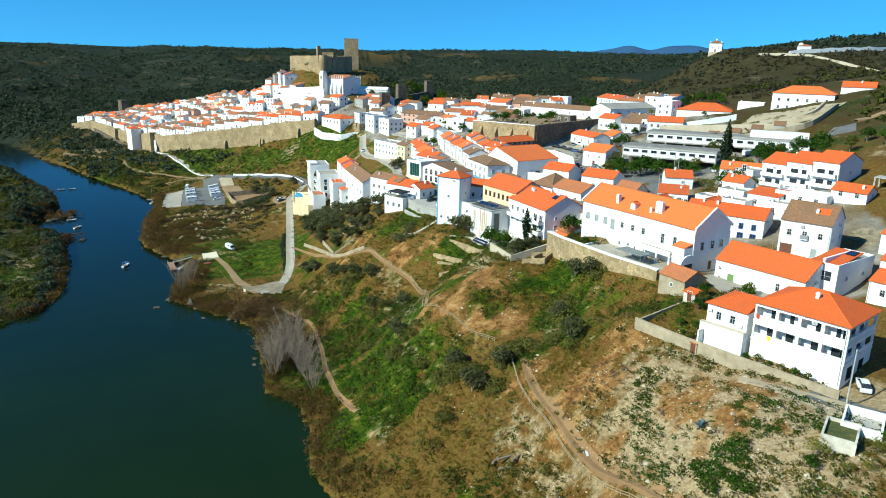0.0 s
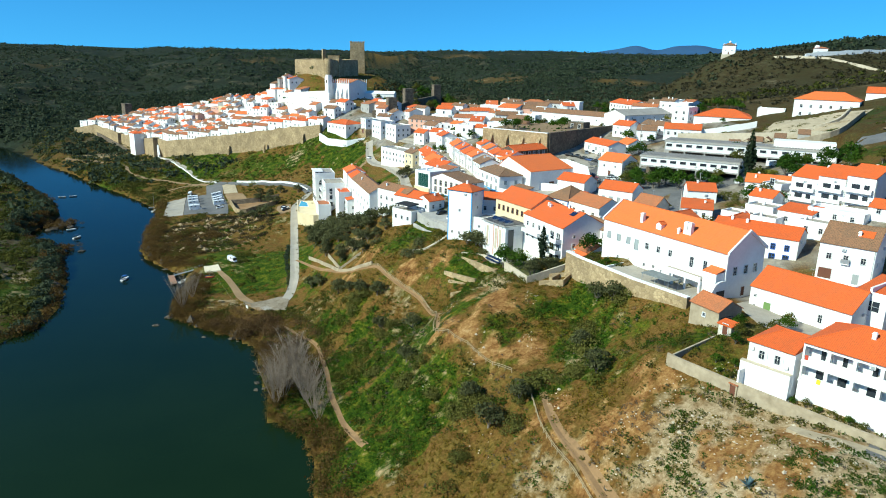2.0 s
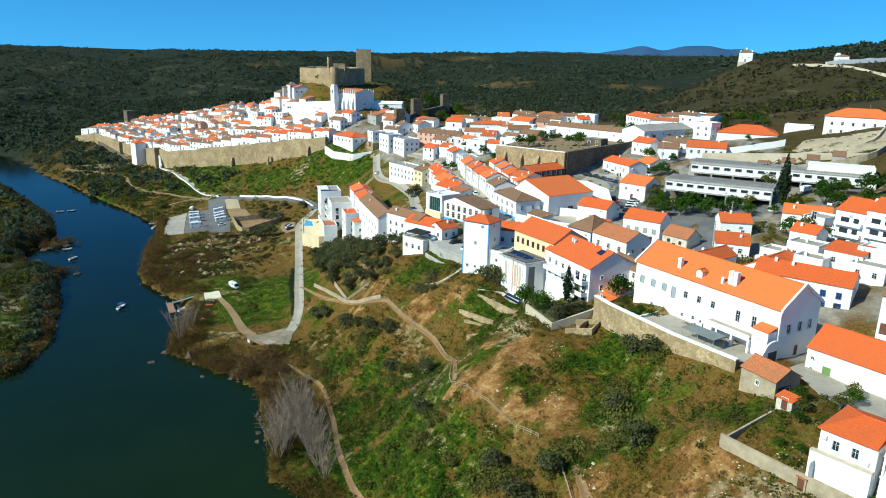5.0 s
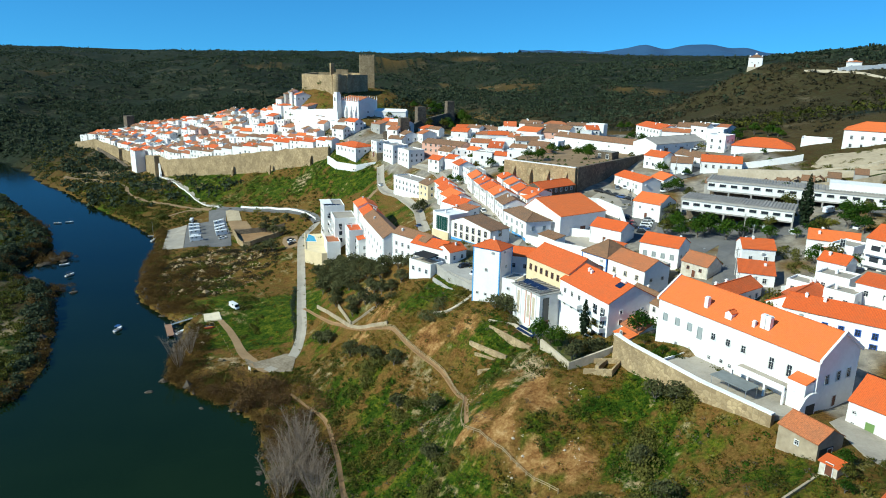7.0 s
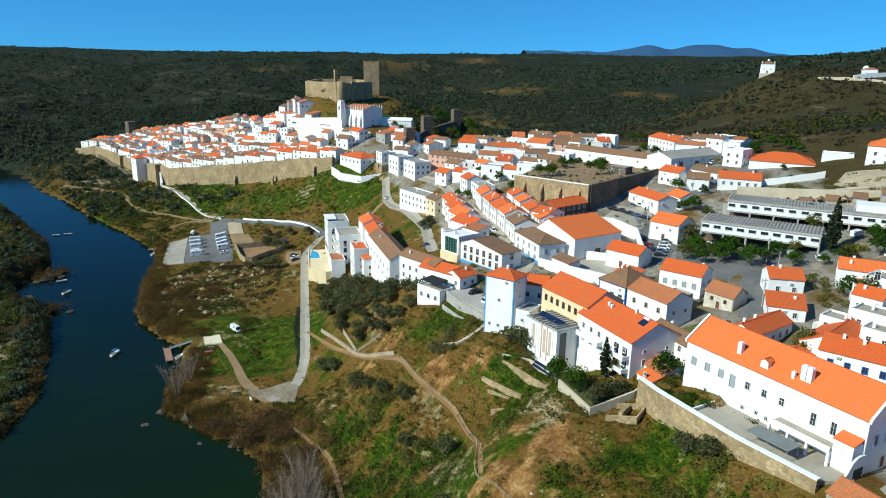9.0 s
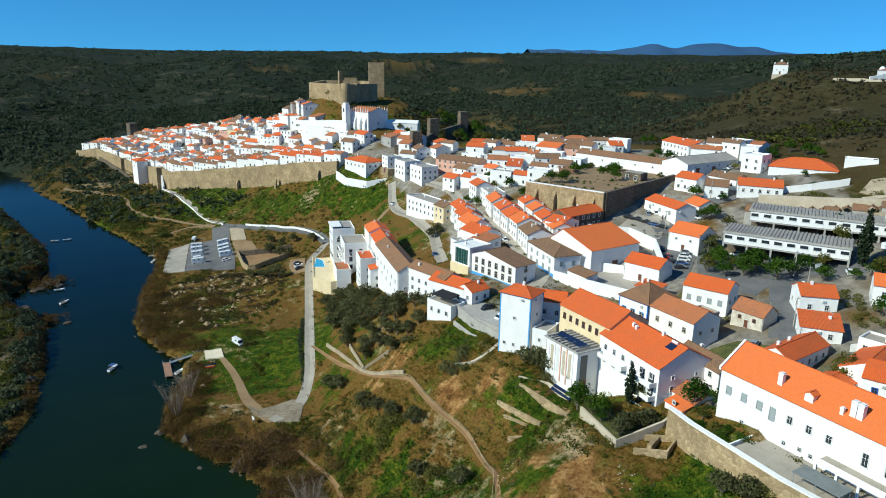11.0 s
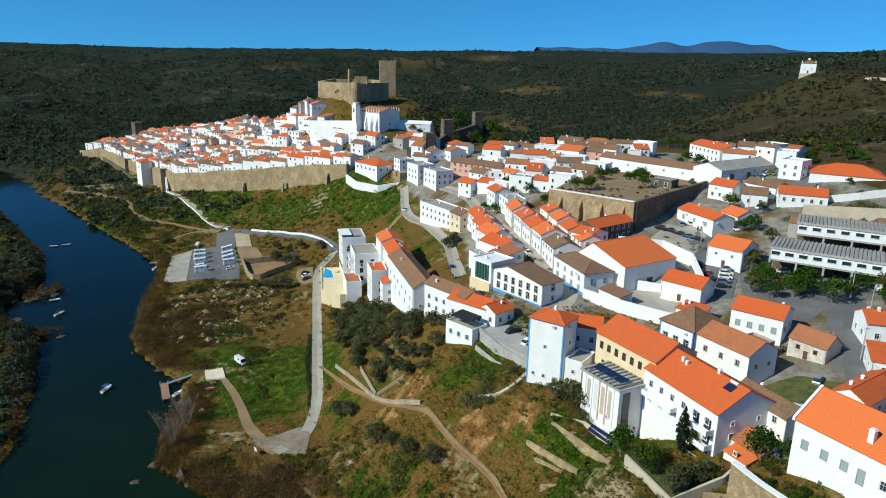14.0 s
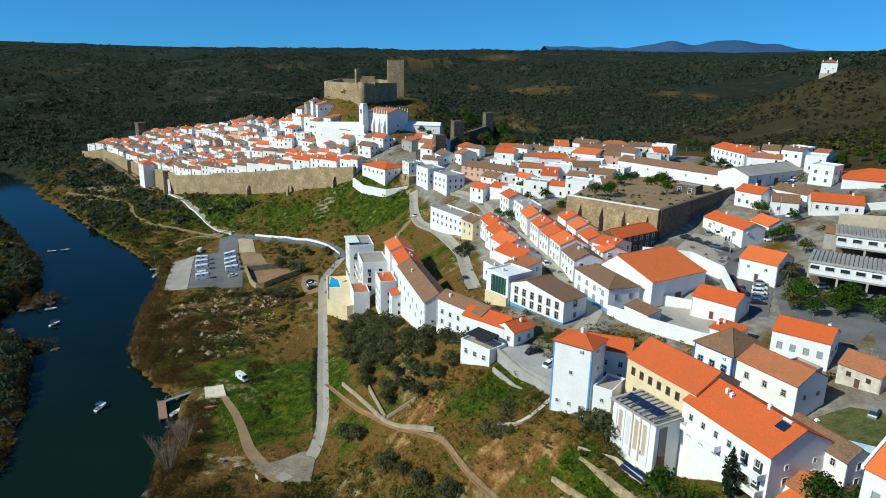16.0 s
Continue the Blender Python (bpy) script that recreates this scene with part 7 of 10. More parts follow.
tw.matrix_basis = pose(-7.5, -12.6, 0)
part("spire", bm := prism([(-1.5, -1.5), (1.5, -1.5), (1.5, 1.5), (-1.5, 1.5)], 17.0, 18.4), M_WHITE, tw)
for yy in (-1.92, ):
    # the belfry's inner shade is a dark block on the wall
    o = part("opening", box(-0.6, -0.05, 12.5, 0.6, 0.04, 15.0), M_DARK, tw, "belfry opening, its shaded hollow a dark block")
    o.matrix_basis = pose(0, yy, 0)
for k in range(9):
    for s in (-1, 1):
        o = part("pinnacle", tube((0, 0, 0), (0, 0, 3.0), 0.5, 0.06, 6), M_WHITE, cb)
        o.matrix_basis = pose(-9.6 + 2.4 * k, s * 8.4, 12.9)
for k in range(4):
    o = part("buttress", prism([(-0.6, -1.6), (0.6, -1.6), (0.6, 0.2), (-0.6, 0.2)], -3, [5.5, 5.5, 11.0, 11.0]), M_WHITE, cb)
    o.matrix_basis = pose(-7.5 + 5 * k, -8.5, 0)
masonry("wall_church", [(-2, 560, 65.0), (24, 531, 67.8), (27, 524, 66)], 0.9, M_WHITE, "high white wall beside the church")
masonry("wall_church", [(1.6, 545, 63.0), (16, 532, 62.4), (30.5, 518, 61.4), (44, 506, 60.6)], 0.8, M_WHITE, "long white retaining wall below the church")
house(62, 528, -20, 26, 8, 0, "gable", 1.6, M_WHITE, top=66.5, chimneys=0, openings=[("F", 4, 1.6, "window_small")], label="low white church annex with a pale roof")
house(33.9, 469.5, -59, 21, 14, 0, "hip", 2.2, M_TILE, top=50.4, base=41.2, openings=[("F", 5, 6.2, "window"), ("R", 3, 6.2, "window"), ("R", 1, 0.2, "door")], chimneys=1, label="large white house with a red hipped roof on the wall")
masonry("wall_white_bastion", [(17.5, 472, 43.5), (22, 461, 41.5), (33, 448, 41.5), (44, 446, 43.5)], 1.0, M_WHITE, "white bastion wall below the corner house")
gh = house(46.5, 451, -70, 8, 7, 0, "flat", rmat=M_PAVING, wmat=M_STONE, top=48, chimneys=0, openings=[("F", 1, 0.1, "gate")], label="stone gatehouse of the old town", name="gatehouse", category="gatehouse")
house(48, 458, -75, 9, 8, 0, "flat", rmat=M_PAVING, top=54, chimneys=1)
house(55, 441, -70, 12, 10, 0, "flat", rmat=M_SLABROOF, top=54.0, chimneys=1)
house(62, 428, -70, 13, 10, 0, "flat", rmat=M_SLABROOF, top=53.0, chimneys=1, label="white house with a crenellated terrace roof")
house(81.9, 424.5, -48, 27, 11, 0, "gable", 1.8, M_TILE_OLD, M_PINK, top=56.6, chimneys=0, openings=[("F", 7, 3.6, "window"), ("F", 7, 0.8, "window")], style="stone", label="long pink house with a brown roof")
house(66, 462, -80, 12, 9, 0, "gable", 1.8, M_TILE_OLD, top=58, chimneys=1)
# chapel on its hill and the cemetery
ch = house(369, 564, -38, 10.5, 10.5, 0, "hip", 2.6, M_TILE_OLD, top=108.4, base=101.0, chimneys=0, openings=[("F", 1, 0.1, "door"), ("F", 2, 3, "window_small")], label="small white square chapel with corner pinnacles on the hilltop", name="chapel", category="chapel")
bm = bmesh.new()
bmesh.ops.create_uvsphere(bm, u_segments=16, v_segments=8, radius=1.0)
o = part("lantern", bm, M_WHITE, ch)
o.matrix_basis = pose(0, 0, 10.2)
for sx in (-1, 1):
    for sy in (-1, 1):
        o = part("pinnacle", tube((sx * 4.5, sy * 4.5, 7.2), (sx * 4.5, sy * 4.5, 9.4), 0.6, 0.15, 6), M_WHITE, ch)
part("parapet", box(-4.9, -4.9, 6.7, 4.9, 4.9, 7.5), M_WHITE, ch)
part("plinth", box(-5.6, -5.6, -4, 5.6, 5.6, 0.1), M_PALESTONE, ch)
cc = house(404, 498, -30, 9, 7, 4.6, "hip", 1.2, M_TILE_RUST,  chimneys=0, label="white cemetery chapel with a small dome", name="chapel", category="chapel")
bm = bmesh.new()
bmesh.ops.create_uvsphere(bm, u_segments=12, v_segments=8, radius=2.0)
o = part("dome", bm, M_WHITE, cc)
o.matrix_basis = pose(-2.5, 0, 5.2)
house(-168, 800, -60, 11, 7, 0, "flat", wmat=M_DARKSTONE_AND_SHADE, rmat=M_DARKSTONE_AND_SHADE, top=40, chimneys=0, openings=[("F", 2, 3, "window")], label="roofless stone ruin among the trees", name="ruin", category="ruin", parapet=0.1)


# ---------------------------------------------------------------- rows of houses in the old town and the upper town
def clear(x, y, r):
    for fx, fy, _, L, W in FOOT:
        if abs(fx - x) + abs(fy - y) < 60:
            a = math.radians(_)
            dx, dy = (x - fx) * math.cos(a) + (y - fy) * math.sin(a), -(x - fx) * math.sin(a) + (y - fy) * math.cos(a)
            if abs(dx) < L / 2 + r and abs(dy) < W / 2 + r:
                return False
    return True


TOWN_WALL = [(-206, 752, 20), (-199, 738, 21.5), (-181, 724, 25.6), (-165, 704, 23), (-146, 682, 20.5), (-122, 640, 22), (-104, 602, 26), (-97, 590, 25), (-80, 573, 28.8), (-61, 556, 32.5), (-28.5, 528, 38.6), (-1, 501, 44.8), (18.6, 479, 48.6)]


def wall_top(x, y):
    """Height of the town wall's walk at the nearest place, and how far off it is."""
    best = (1e9, 0.0)
    for a, b in zip(TOWN_WALL, TOWN_WALL[1:]):
        dx, dy = b[0] - a[0], b[1] - a[1]
        k = min(1, max(0, ((x - a[0]) * dx + (y - a[1]) * dy) / (dx * dx + dy * dy)))
        best = min(best, (math.hypot(x - a[0] - k * dx, y - a[1] - k * dy), a[2] + (b[2] - a[2]) * k))
    return best


def town_floor(x, y):
    """Streets behind the wall lie a little below its walk."""
    off, wz = wall_top(x, y)
    return max(ground_z(x, y), wz - 0.5 + 0.06 * off) if off < 30 else None


# the houses that stand on the town wall
_r = random.Random(41)
for a, b in zip(TOWN_WALL[1:], TOWN_WALL[2:]):
    d = Vector((b[0] - a[0], b[1] - a[1]))
    run, s = d.length, 0.0
    d.normalize()
    while s < run - 4:
        L = min(_r.uniform(7, 14), run - s)
        p = Vector((a[0], a[1])) + d * (s + L / 2) + Vector((-d.y, d.x)) * (5.2 + _r.uniform(-0.6, 1.2))
        s += L * _r.uniform(1.0, 1.12)
        off, wz = wall_top(p.x, p.y)
        if clear(p.x, p.y, 2.5):
            pick = _r.random()
            house(p.x, p.y, math.degrees(math.atan2(d.y, d.x)) + _r.uniform(-4, 4), L * 0.98, 7.0, _r.uniform(4.2, 6.4), "gable" if pick < 0.75 else "mono" if pick < 0.9 else "flat", 1.3,
                  _r.choice((M_TILE_OLD, M_TILE_OLD, M_TILE, M_TILE_RUST)) if pick < 0.9 else M_PAVING, M_WHITE, base=max(wz - 0.8, ground_z(p.x, p.y)), chimneys=_r.choice((1, 2)), far=True, seed=9)


def quarter(low, high, rows, width, seed, gap=0.04, tall=(4.5, 7.0)):
    """Terraces of houses in rows between two lines; each house stands at its own height and depth."""
    rnd = random.Random(seed)
    for r in range(rows):
        k = (r + 0.35) / rows
        line = [Vector((a[0] + (b[0] - a[0]) * k, a[1] + (b[1] - a[1]) * k)) for a, b in zip(low, high)]
        way = _curve([tuple(p) for p in line], 1.0)
        s, i = rnd.uniform(2, 6), 0
        total = [0.0]
        for a, b in zip(way, way[1:]):
            total.append(total[-1] + (b - a).length)
        while s < total[-1] - 4:
            L = rnd.uniform(*width)
            mid = s + L / 2
            i = next((j for j, v in enumerate(total) if v >= mid), len(way) - 1)
            j = min(i + 3, len(way) - 1)
            d = (way[j] - way[max(i - 3, 0)]).normalized()
            W = rnd.uniform(5.5, 8.0)
            p = way[i] + Vector((-d.y, d.x)) * rnd.uniform(-1.6, 1.6)
            s += L * (1.0 + (0.5 if rnd.random() < 0.12 else gap))
            if not clear(p.x, p.y, min(L, W) * 0.42):
                continue
            pick = rnd.random()
            roof = "gable" if pick < 0.60 else "mono" if pick < 0.68 else "hip" if pick < 0.74 else "flat"
            rm = rnd.choice((M_TILE, M_TILE, M_TILE_NEW, M_TILE_OLD, M_TILE_OLD, M_TILE_OLD, M_TILE_OLD, M_TILE_RUST, M_TILE_RUST)) if roof != "flat" else rnd.choice((M_PAVING, M_WHITE, M_WHITE, M_SLABROOF))
            wm = M_WHITE if rnd.random() < 0.95 else rnd.choice((M_CREAM, M_PINK, M_GREY))
            house(p.x, p.y, math.degrees(math.atan2(d.y, d.x)) + rnd.uniform(-20, 20), *((L, W) if rnd.random() < 0.8 else (W, L)), rnd.uniform(*tall), roof, W * 0.24, rm, wm, base=town_floor(p.x, p.y), chimneys=rnd.choice((0, 1, 1, 2)), far=True, seed=r)


quarter([(-198, 744), (-148, 692), (-98, 606), (-58, 563), (-24, 534), (4, 507), (26, 484)], [(-162, 797), (-116, 772), (-76, 738), (-48, 698), (-22, 652), (-4, 606), (14, 548)], 11, (6, 11.5), 5, 0.04, (3.6, 6.2))
quarter([(44, 500), (58, 478)], [(58, 512), (72, 486)], 2, (7, 11), 6)
quarter([(46, 470), (62, 446)], [(66, 494), (90, 462)], 4, (7, 11), 16, 0.05, (4.5, 6.5))
quarter([(12, 512), (32, 492)], [(24, 530), (44, 508)], 2, (7, 11), 17, 0.05, (4.5, 6.0))
quarter([(66, 405), (92, 380), (118, 362)], [(96, 468), (136, 446), (182, 420)], 7, (7, 14), 7, 0.05, (4.4, 7.4))
quarter([(182, 372), (205, 352)], [(200, 420), (228, 380)], 3, (9, 14), 8, 0.2)


def merge_distant(keep):
    """Houses too far off to tell apart become one crowd."""
    kids = {o: [] for o in bpy.data.objects}
    for ob in bpy.data.objects:
        if ob.parent:
            kids[ob.parent].append(ob)
    tops = [o for o in bpy.data.objects if o.parent is None and o.name.split(".")[0] == "house"]
    tops.sort(key=lambda o: (o.matrix_basis.translation - Vector((0, 50, 100))).length)
    verts, faces, slots, mats = [], [], [], []
    for top_ob in tops[keep:]:
        todo = [(o, top_ob.matrix_basis @ o.matrix_basis) for o in kids[top_ob]]
        while todo:
            o, m = todo.pop()
            todo += [(c, m @ c.matrix_basis) for c in kids[o]]
            n = len(verts)
            verts += [tuple(m @ v.co) for v in o.data.vertices]
            for p in o.data.polygons:
                mt = o.data.materials[p.material_index]
                if mt not in mats:
                    mats.append(mt)
                faces.append([n + i for i in p.vertices])
                slots.append(mats.index(mt))
            bpy.data.objects.remove(o)
        bpy.data.objects.remove(top_ob)
    me = bpy.data.meshes.new("distant_houses")
    me.from_pydata(verts, [], faces)
    for mt in mats:
        me.materials.append(mt)
    me.polygons.foreach_set("material_index", slots)
    tagged(new("distant_houses", me), "crowd of distant white houses with tile roofs", "houses", kind="stuff")


merge_distant(285)


# ---------------------------------------------------------------- plants
def leaf_mesh(name, at, size, count, leaf, material, seed, loose=0.45):
    """Clumps of leaf sprays: at (n, 3) middles, size (n, 3) half axes; each clump is a broken shell of small facets that look outwards."""
    r = np.random.RandomState(seed)
    n = len(at)
    d = r.normal(size=(n, count, 3))
    d[..., 2] = np.abs(d[..., 2]) * 0.9 - 0.25 * r.rand(n, count)
    d /= np.linalg.norm(d, axis=2, keepdims=True)
    c = at[:, None] + d * size[:, None] * r.uniform(0.55, 1.08, (n, count, 1))
    out = d + r.normal(scale=loose, size=d.shape)
    out /= np.linalg.norm(out, axis=2, keepdims=True)
    u = np.cross(out, r.normal(size=d.shape))
    u /= np.linalg.norm(u, axis=2, keepdims=True)
    v = np.cross(out, u)
    s = (leaf * size.mean(1))[:, None, None] * r.uniform(0.6, 1.3, (n, count, 1))
    k = r.uniform(0.5, 1.0, (n, count, 1))
    quad = np.stack([c - u * s, c + v * s * k + out * s * 0.25, c + u * s * r.uniform(0.6, 1.1, (n, count, 1)), c - v * s * k - out * s * 0.15], 2).reshape(-1, 3)
    m = n * count
    me = bpy.data.meshes.new(name)
    me.vertices.add(4 * m)
    me.vertices.foreach_set("co", quad.astype(np.float32).ravel())
    me.loops.add(4 * m)
    me.loops.foreach_set("vertex_index", np.arange(4 * m, dtype=np.int32))
    me.polygons.add(m)
    me.polygons.foreach_set("loop_start", np.arange(0, 4 * m, 4, dtype=np.int32))
    me.update(calc_edges=True)
    me.materials.append(material)
    return me


TOWN_RING = [(45, 180), (76, 100), (150, 60), (205, 215), (250, 275), (230, 420), (110, 480), (70, 520), (40, 545), (-20, 620), (-100, 770), (-210, 770), (-100, 590), (20, 470), (45, 440), (30, 380), (2, 385), (4, 345), (25, 335), (45, 250)]
LINES_KEEP = [[(-13, 261), (-5.5, 268), (-1.5, 282), (-1, 300), (-0.8, 340), (-0.5, 363), (0, 385), (9, 415), (-6, 442), (-38, 472), (-66, 520), (-104, 594)],
              [(-33, 308), (-26, 292), (-21, 275), (-13, 262)], [(0, 300), (10, 277), (19, 258), (26, 241), (30, 227), (37, 213), (38, 195), (34, 177), (41, 160), (47, 149), (47, 141), (45, 125), (46, 113), (47, 100), (48, 86)],
              [(-182, 631), (-156, 617), (-128, 584), (-118, 553), (-103, 533.5), (-79, 516), (-56, 493)], [(-86, 487.6), (-73, 501), (-56, 490)]]
LINES_KEEP += [[(-5, 244), (4, 226), (7, 206), (8, 184), (11, 167), (13.5, 148), (17, 135)], [(43, 416), (36, 408), (25, 393)], [(64, 112), (70, 101), (80, 86), (104, 66)],
              [(49, 308), (53, 352), (50.5, 384), (44, 412), (46, 440)]]
YARDS_KEEP = [[(-21.6, 273), (-17.4, 268.4), (-3.0, 272), (-4.6, 259), (-11, 259.5), (-16.6, 263.5), (-19.8, 267)], [(72.9, 163), (74.4, 152), (79.2, 139.4), (86, 134), (86.5, 141), (82, 157), (80.4, 164.5)], [(90, 136), (97, 139), (100.5, 124), (97, 114), (91, 117), (88, 126)], [(-77, 456), (-71, 407), (-36, 402), (-29, 397), (-8, 414), (-8, 422), (-26, 425), (-36, 470), (-57, 489), (-66, 464)], [(-10, 407), (-1, 402), (-1, 372), (-8, 373)], [(84, 268), (92, 248), (104, 252), (112, 262), (110, 279), (92, 270)]]


def free_places(n, x0, x1, y0, y1, seed, keep=1.5, houses=True, ring_out=None, ring_in=None):
    """Random places on dry land away from paths, yards and houses."""
    r = np.random.RandomState(seed)
    x, y = r.uniform(x0, x1, n), r.uniform(y0, y1, n)
    ok = ~inside_ring(x, y, SHORE_TOWN + SHORE_FAR)
    for line in LINES_KEEP:
        ok &= near_line(x, y, line) > keep + 0.8
    for ring in YARDS_KEEP:
        ok &= ~inside_ring(x, y, ring)
    if ring_out:
        ok &= ~inside_ring(x, y, ring_out)
    if ring_in:
        ok &= inside_ring(x, y, ring_in)
    x, y = x[ok], y[ok]
    if houses:
        ok = np.ones(len(x), bool)
        for fx, fy, a, L, W in FOOT:
            a = math.radians(a)
            dx, dy = (x - fx) * math.cos(a) + (y - fy) * math.sin(a), -(x - fx) * math.sin(a) + (y - fy) * math.cos(a)
            ok &= ~((np.abs(dx) < L / 2 + keep) & (np.abs(dy) < W / 2 + keep))
        x, y = x[ok], y[ok]
    return x, y


def scatter(name, x, y, radius, squash, count, leaf, material, seed, label, category="shrubs", loose=0.6):
    r = np.random.RandomState(seed + 1)
    s = r.uniform(*radius, len(x)) * r.uniform(0.7, 1.15, len(x))
    z = lie(x, y)
    size = np.stack([s * r.uniform(0.8, 1.3, len(x)), s * r.uniform(0.8, 1.3, len(x)), s * squash * r.uniform(0.75, 1.25, len(x))], 1)
    me = leaf_mesh(name, np.stack([x, y, z + size[:, 2] * 0.25], 1), size, count, leaf, material, seed, loose)
    return tagged(new(name, me), label, category, kind="stuff")


# the slope: weeds, dry grass and scrub by patches
SLOPE = (-60, 95, 62, 330)
x, y = free_places(40000, -12, 84, 66, 262, 31, 0.15)
lush, bare, gold, grey = (patches(x, y, q) for q in (LUSH, BARE, GOLD, GREY))
_t = np.random.RandomState(30).rand(len(x))
n1, n2 = waves(x, y, 21, 41), waves(x, y, 8, 42)
n3 = waves(x, y, 4.5, 40)
_green = lush * (0.72 + 0.3 * n2 + 0.2 * n3) + 0.26 * (n1 > 0.15) + 0.10 * n2 - 0.72 * bare - 0.35 * gold + 0.05
_gold = 0.85 * gold + 0.34 * (n1 < 0.1) + 0.15 * n2 + 0.1 * n3 - 0.55 * bare - 0.1 * lush + 0.1
_grey = 0.7 * grey + 0.18 + 0.16 * n2 - 0.2 * bare
w = _t < np.clip(_green, 0, 1)
scatter("green_weeds", x[w], y[w], (0.3, 0.9), 0.5, 18, 0.27, M_GREEN, 51, "low fresh green weeds on the slope")
_u = np.random.RandomState(29).rand(len(x))
v_ = ~w & (_u < np.clip(_gold, 0, 1))
scatter("dry_grass", x[v_], y[v_], (0.3, 0.75), 0.45, 14, 0.28, M_GOLD, 53, "golden dry grass on the hillside")
w = ~w & ~v_ & (_t > 0.7) & (_u < np.clip(_grey * 2, 0, 1))
scatter("grey_scrub", x[w], y[w], (0.35, 0.8), 0.5, 22, 0.24, M_GREYSCRUB, 50, "grey dead-looking scrub on the hillside")
x, y = free_places(9000, -12, 90, 62, 262, 32, 0.5)
k = 0.6 * waves(x, y, 30, 43) + 0.6 * waves(x, y, 11, 44) - 0.9 * patches(x, y, BARE) - 0.3 * patches(x, y, GOLD)
w = k > 0.0
scatter("dark_scrub", x[w], y[w], (0.45, 1.2), 0.6, 24, 0.24, M_SCRUB, 52, "olive-brown scrub on the hillside")
x, y = free_places(7000, *SLOPE, 33, 0.5)
w = (y > 235) & (waves(x, y, 22, 45) > -0.2)
scatter("rough_grass", x[w], y[w], (0.3, 0.9), 0.45, 18, 0.28, M_GOLD, 49, "rough dry grass above the river")
x, y = free_places(6000, *SLOPE, 28, 0.5)
w = (y > 235) & (waves(x, y, 26, 48) > 0.1)
scatter("rough_weeds", x[w], y[w], (0.4, 1.0), 0.5, 20, 0.26, M_SCRUB, 48, "olive weeds above the river")
x, y = free_places(900, 46, 76, 76, 112, 22, 0.3)
w = patches(x, y, LUSH) > 0.3
scatter("green_strip", x[w], y[w], (0.4, 0.95), 0.6, 60, 0.16, M_GREEN, 21, "fresh green weeds in a gully of the stony slope")
x, y = free_places(2600, 46, 84, 68, 130, 27, 0.3)
w = waves(x, y, 7, 39) + 0.6 * waves(x, y, 15, 38) > 0.05
scatter("stony_weeds", x[w], y[w], (0.2, 0.65), 0.5, 26, 0.24, M_SCRUB, 46, "small olive weeds between stones")
# larger bushes on the slope
x, y = free_places(150, -2, 60, 84, 300, 34, 1.6)
w = (waves(x, y, 50, 47) > -0.1) & (patches(x, y, BARE) < 0.3)
_b = np.array([(35.5, 148), (37.5, 145.5), (33.5, 150), (36.5, 150.5), (34, 146), (18, 227), (20, 235), (16.5, 231), (21, 230), (28, 170.5), (26, 168), (29.5, 174), (62, 150), (64, 152.5), (63, 146), (57, 138), (58.5, 139.5), (55.5, 140), (49.5, 143), (51, 145), (45.5, 141.5), (72.5, 157), (73.5, 153), (24, 205), (27, 208), (41, 133), (30, 158), (20, 186), (31, 134)])
scatter("slope_bushes", x[w], y[w], (0.9, 2.0), 0.75, 220, 0.115, M_SCRUB, 54, "dusty green bushes on the hillside", "bushes", 0.4)
_o = np.random.RandomState(44).uniform(-2.2, 2.2, (len(_b), 3, 2))
_b = np.concatenate([_b, (_b[:, None] + _o).reshape(-1, 2)])
scatter("large_bushes", _b[:, 0], _b[:, 1], (1.4, 2.8), 0.75, 330, 0.10, M_BUSH, 45, "large soft olive-green bushes on the hillside", "bushes", 0.4)
_b = np.array([(57.5, 79.5), (59.5, 80.5), (58, 77.5), (60.5, 78), (56.2, 81), (61.5, 80.5), (58.5, 75), (55.5, 78)])
scatter("dark_bush", _b[:, 0], _b[:, 1], (1.7, 2.4), 0.95, 420, 0.09, M_GREEN, 47, "large dark green bush on the stony slope", "bushes")
# reeds and bare brown growth along the water
r_ = np.random.RandomState(77)
x, y = free_places(26000, -90, 20, 120, 480, 35, 0.8)
d = near_line(x, y, SHORE_TOWN)
d = d + 60 * (near_line(x, y, [(-53, 312), (-48, 298)]) < 6) + 60 * (near_line(x, y, [(-52, 311), (-33, 310)]) < 4)
w = d < 1.6 + 9 * r_.rand(len(x)) * (0.75 + 0.5 * waves(x, y, 40, 48))
scatter("bank_reeds", x[w], y[w], (0.8, 2.2), 1.1, 60, 0.10, M_REED, 55, "brown reeds and leafless brush along the river bank")
w = (d > 6) & (d < 30) & (waves(x, y, 24, 49) > 0.35) & (r_.rand(len(x)) < 0.35)
scatter("bank_bushes", x[w], y[w], (0.7, 1.8), 0.8, 60, 0.18, M_SCRUB, 56, "dark bushes on the river bank", "bushes")
x, y = free_places(4200, -78, -14, 238, 400, 26, 0.8)
d = near_line(x, y, SHORE_TOWN) + 60 * (near_line(x, y, [(-53, 312), (-48, 298)]) < 6) + 60 * (near_line(x, y, [(-52, 311), (-31, 309)]) < 5)
w = ((d < 11) & (waves(x, y, 26, 37) > -0.7)) | ((np.hypot(x + 56, y - 350) < 22) & (waves(x, y, 16, 36) > -0.4))
scatter("bank_brush", x[w], y[w], (0.9, 2.3), 0.9, 100, 0.085, M_REED, 43, "leafless brown brush on the river bank", "brush", 0.8)
x, y = free_places(2600, -72, -10, 325, 402, 28, 0.8)
w = (np.hypot((x + 40) / 30, (y - 366) / 34) < 1) & (waves(x, y, 13, 29) > -0.15)
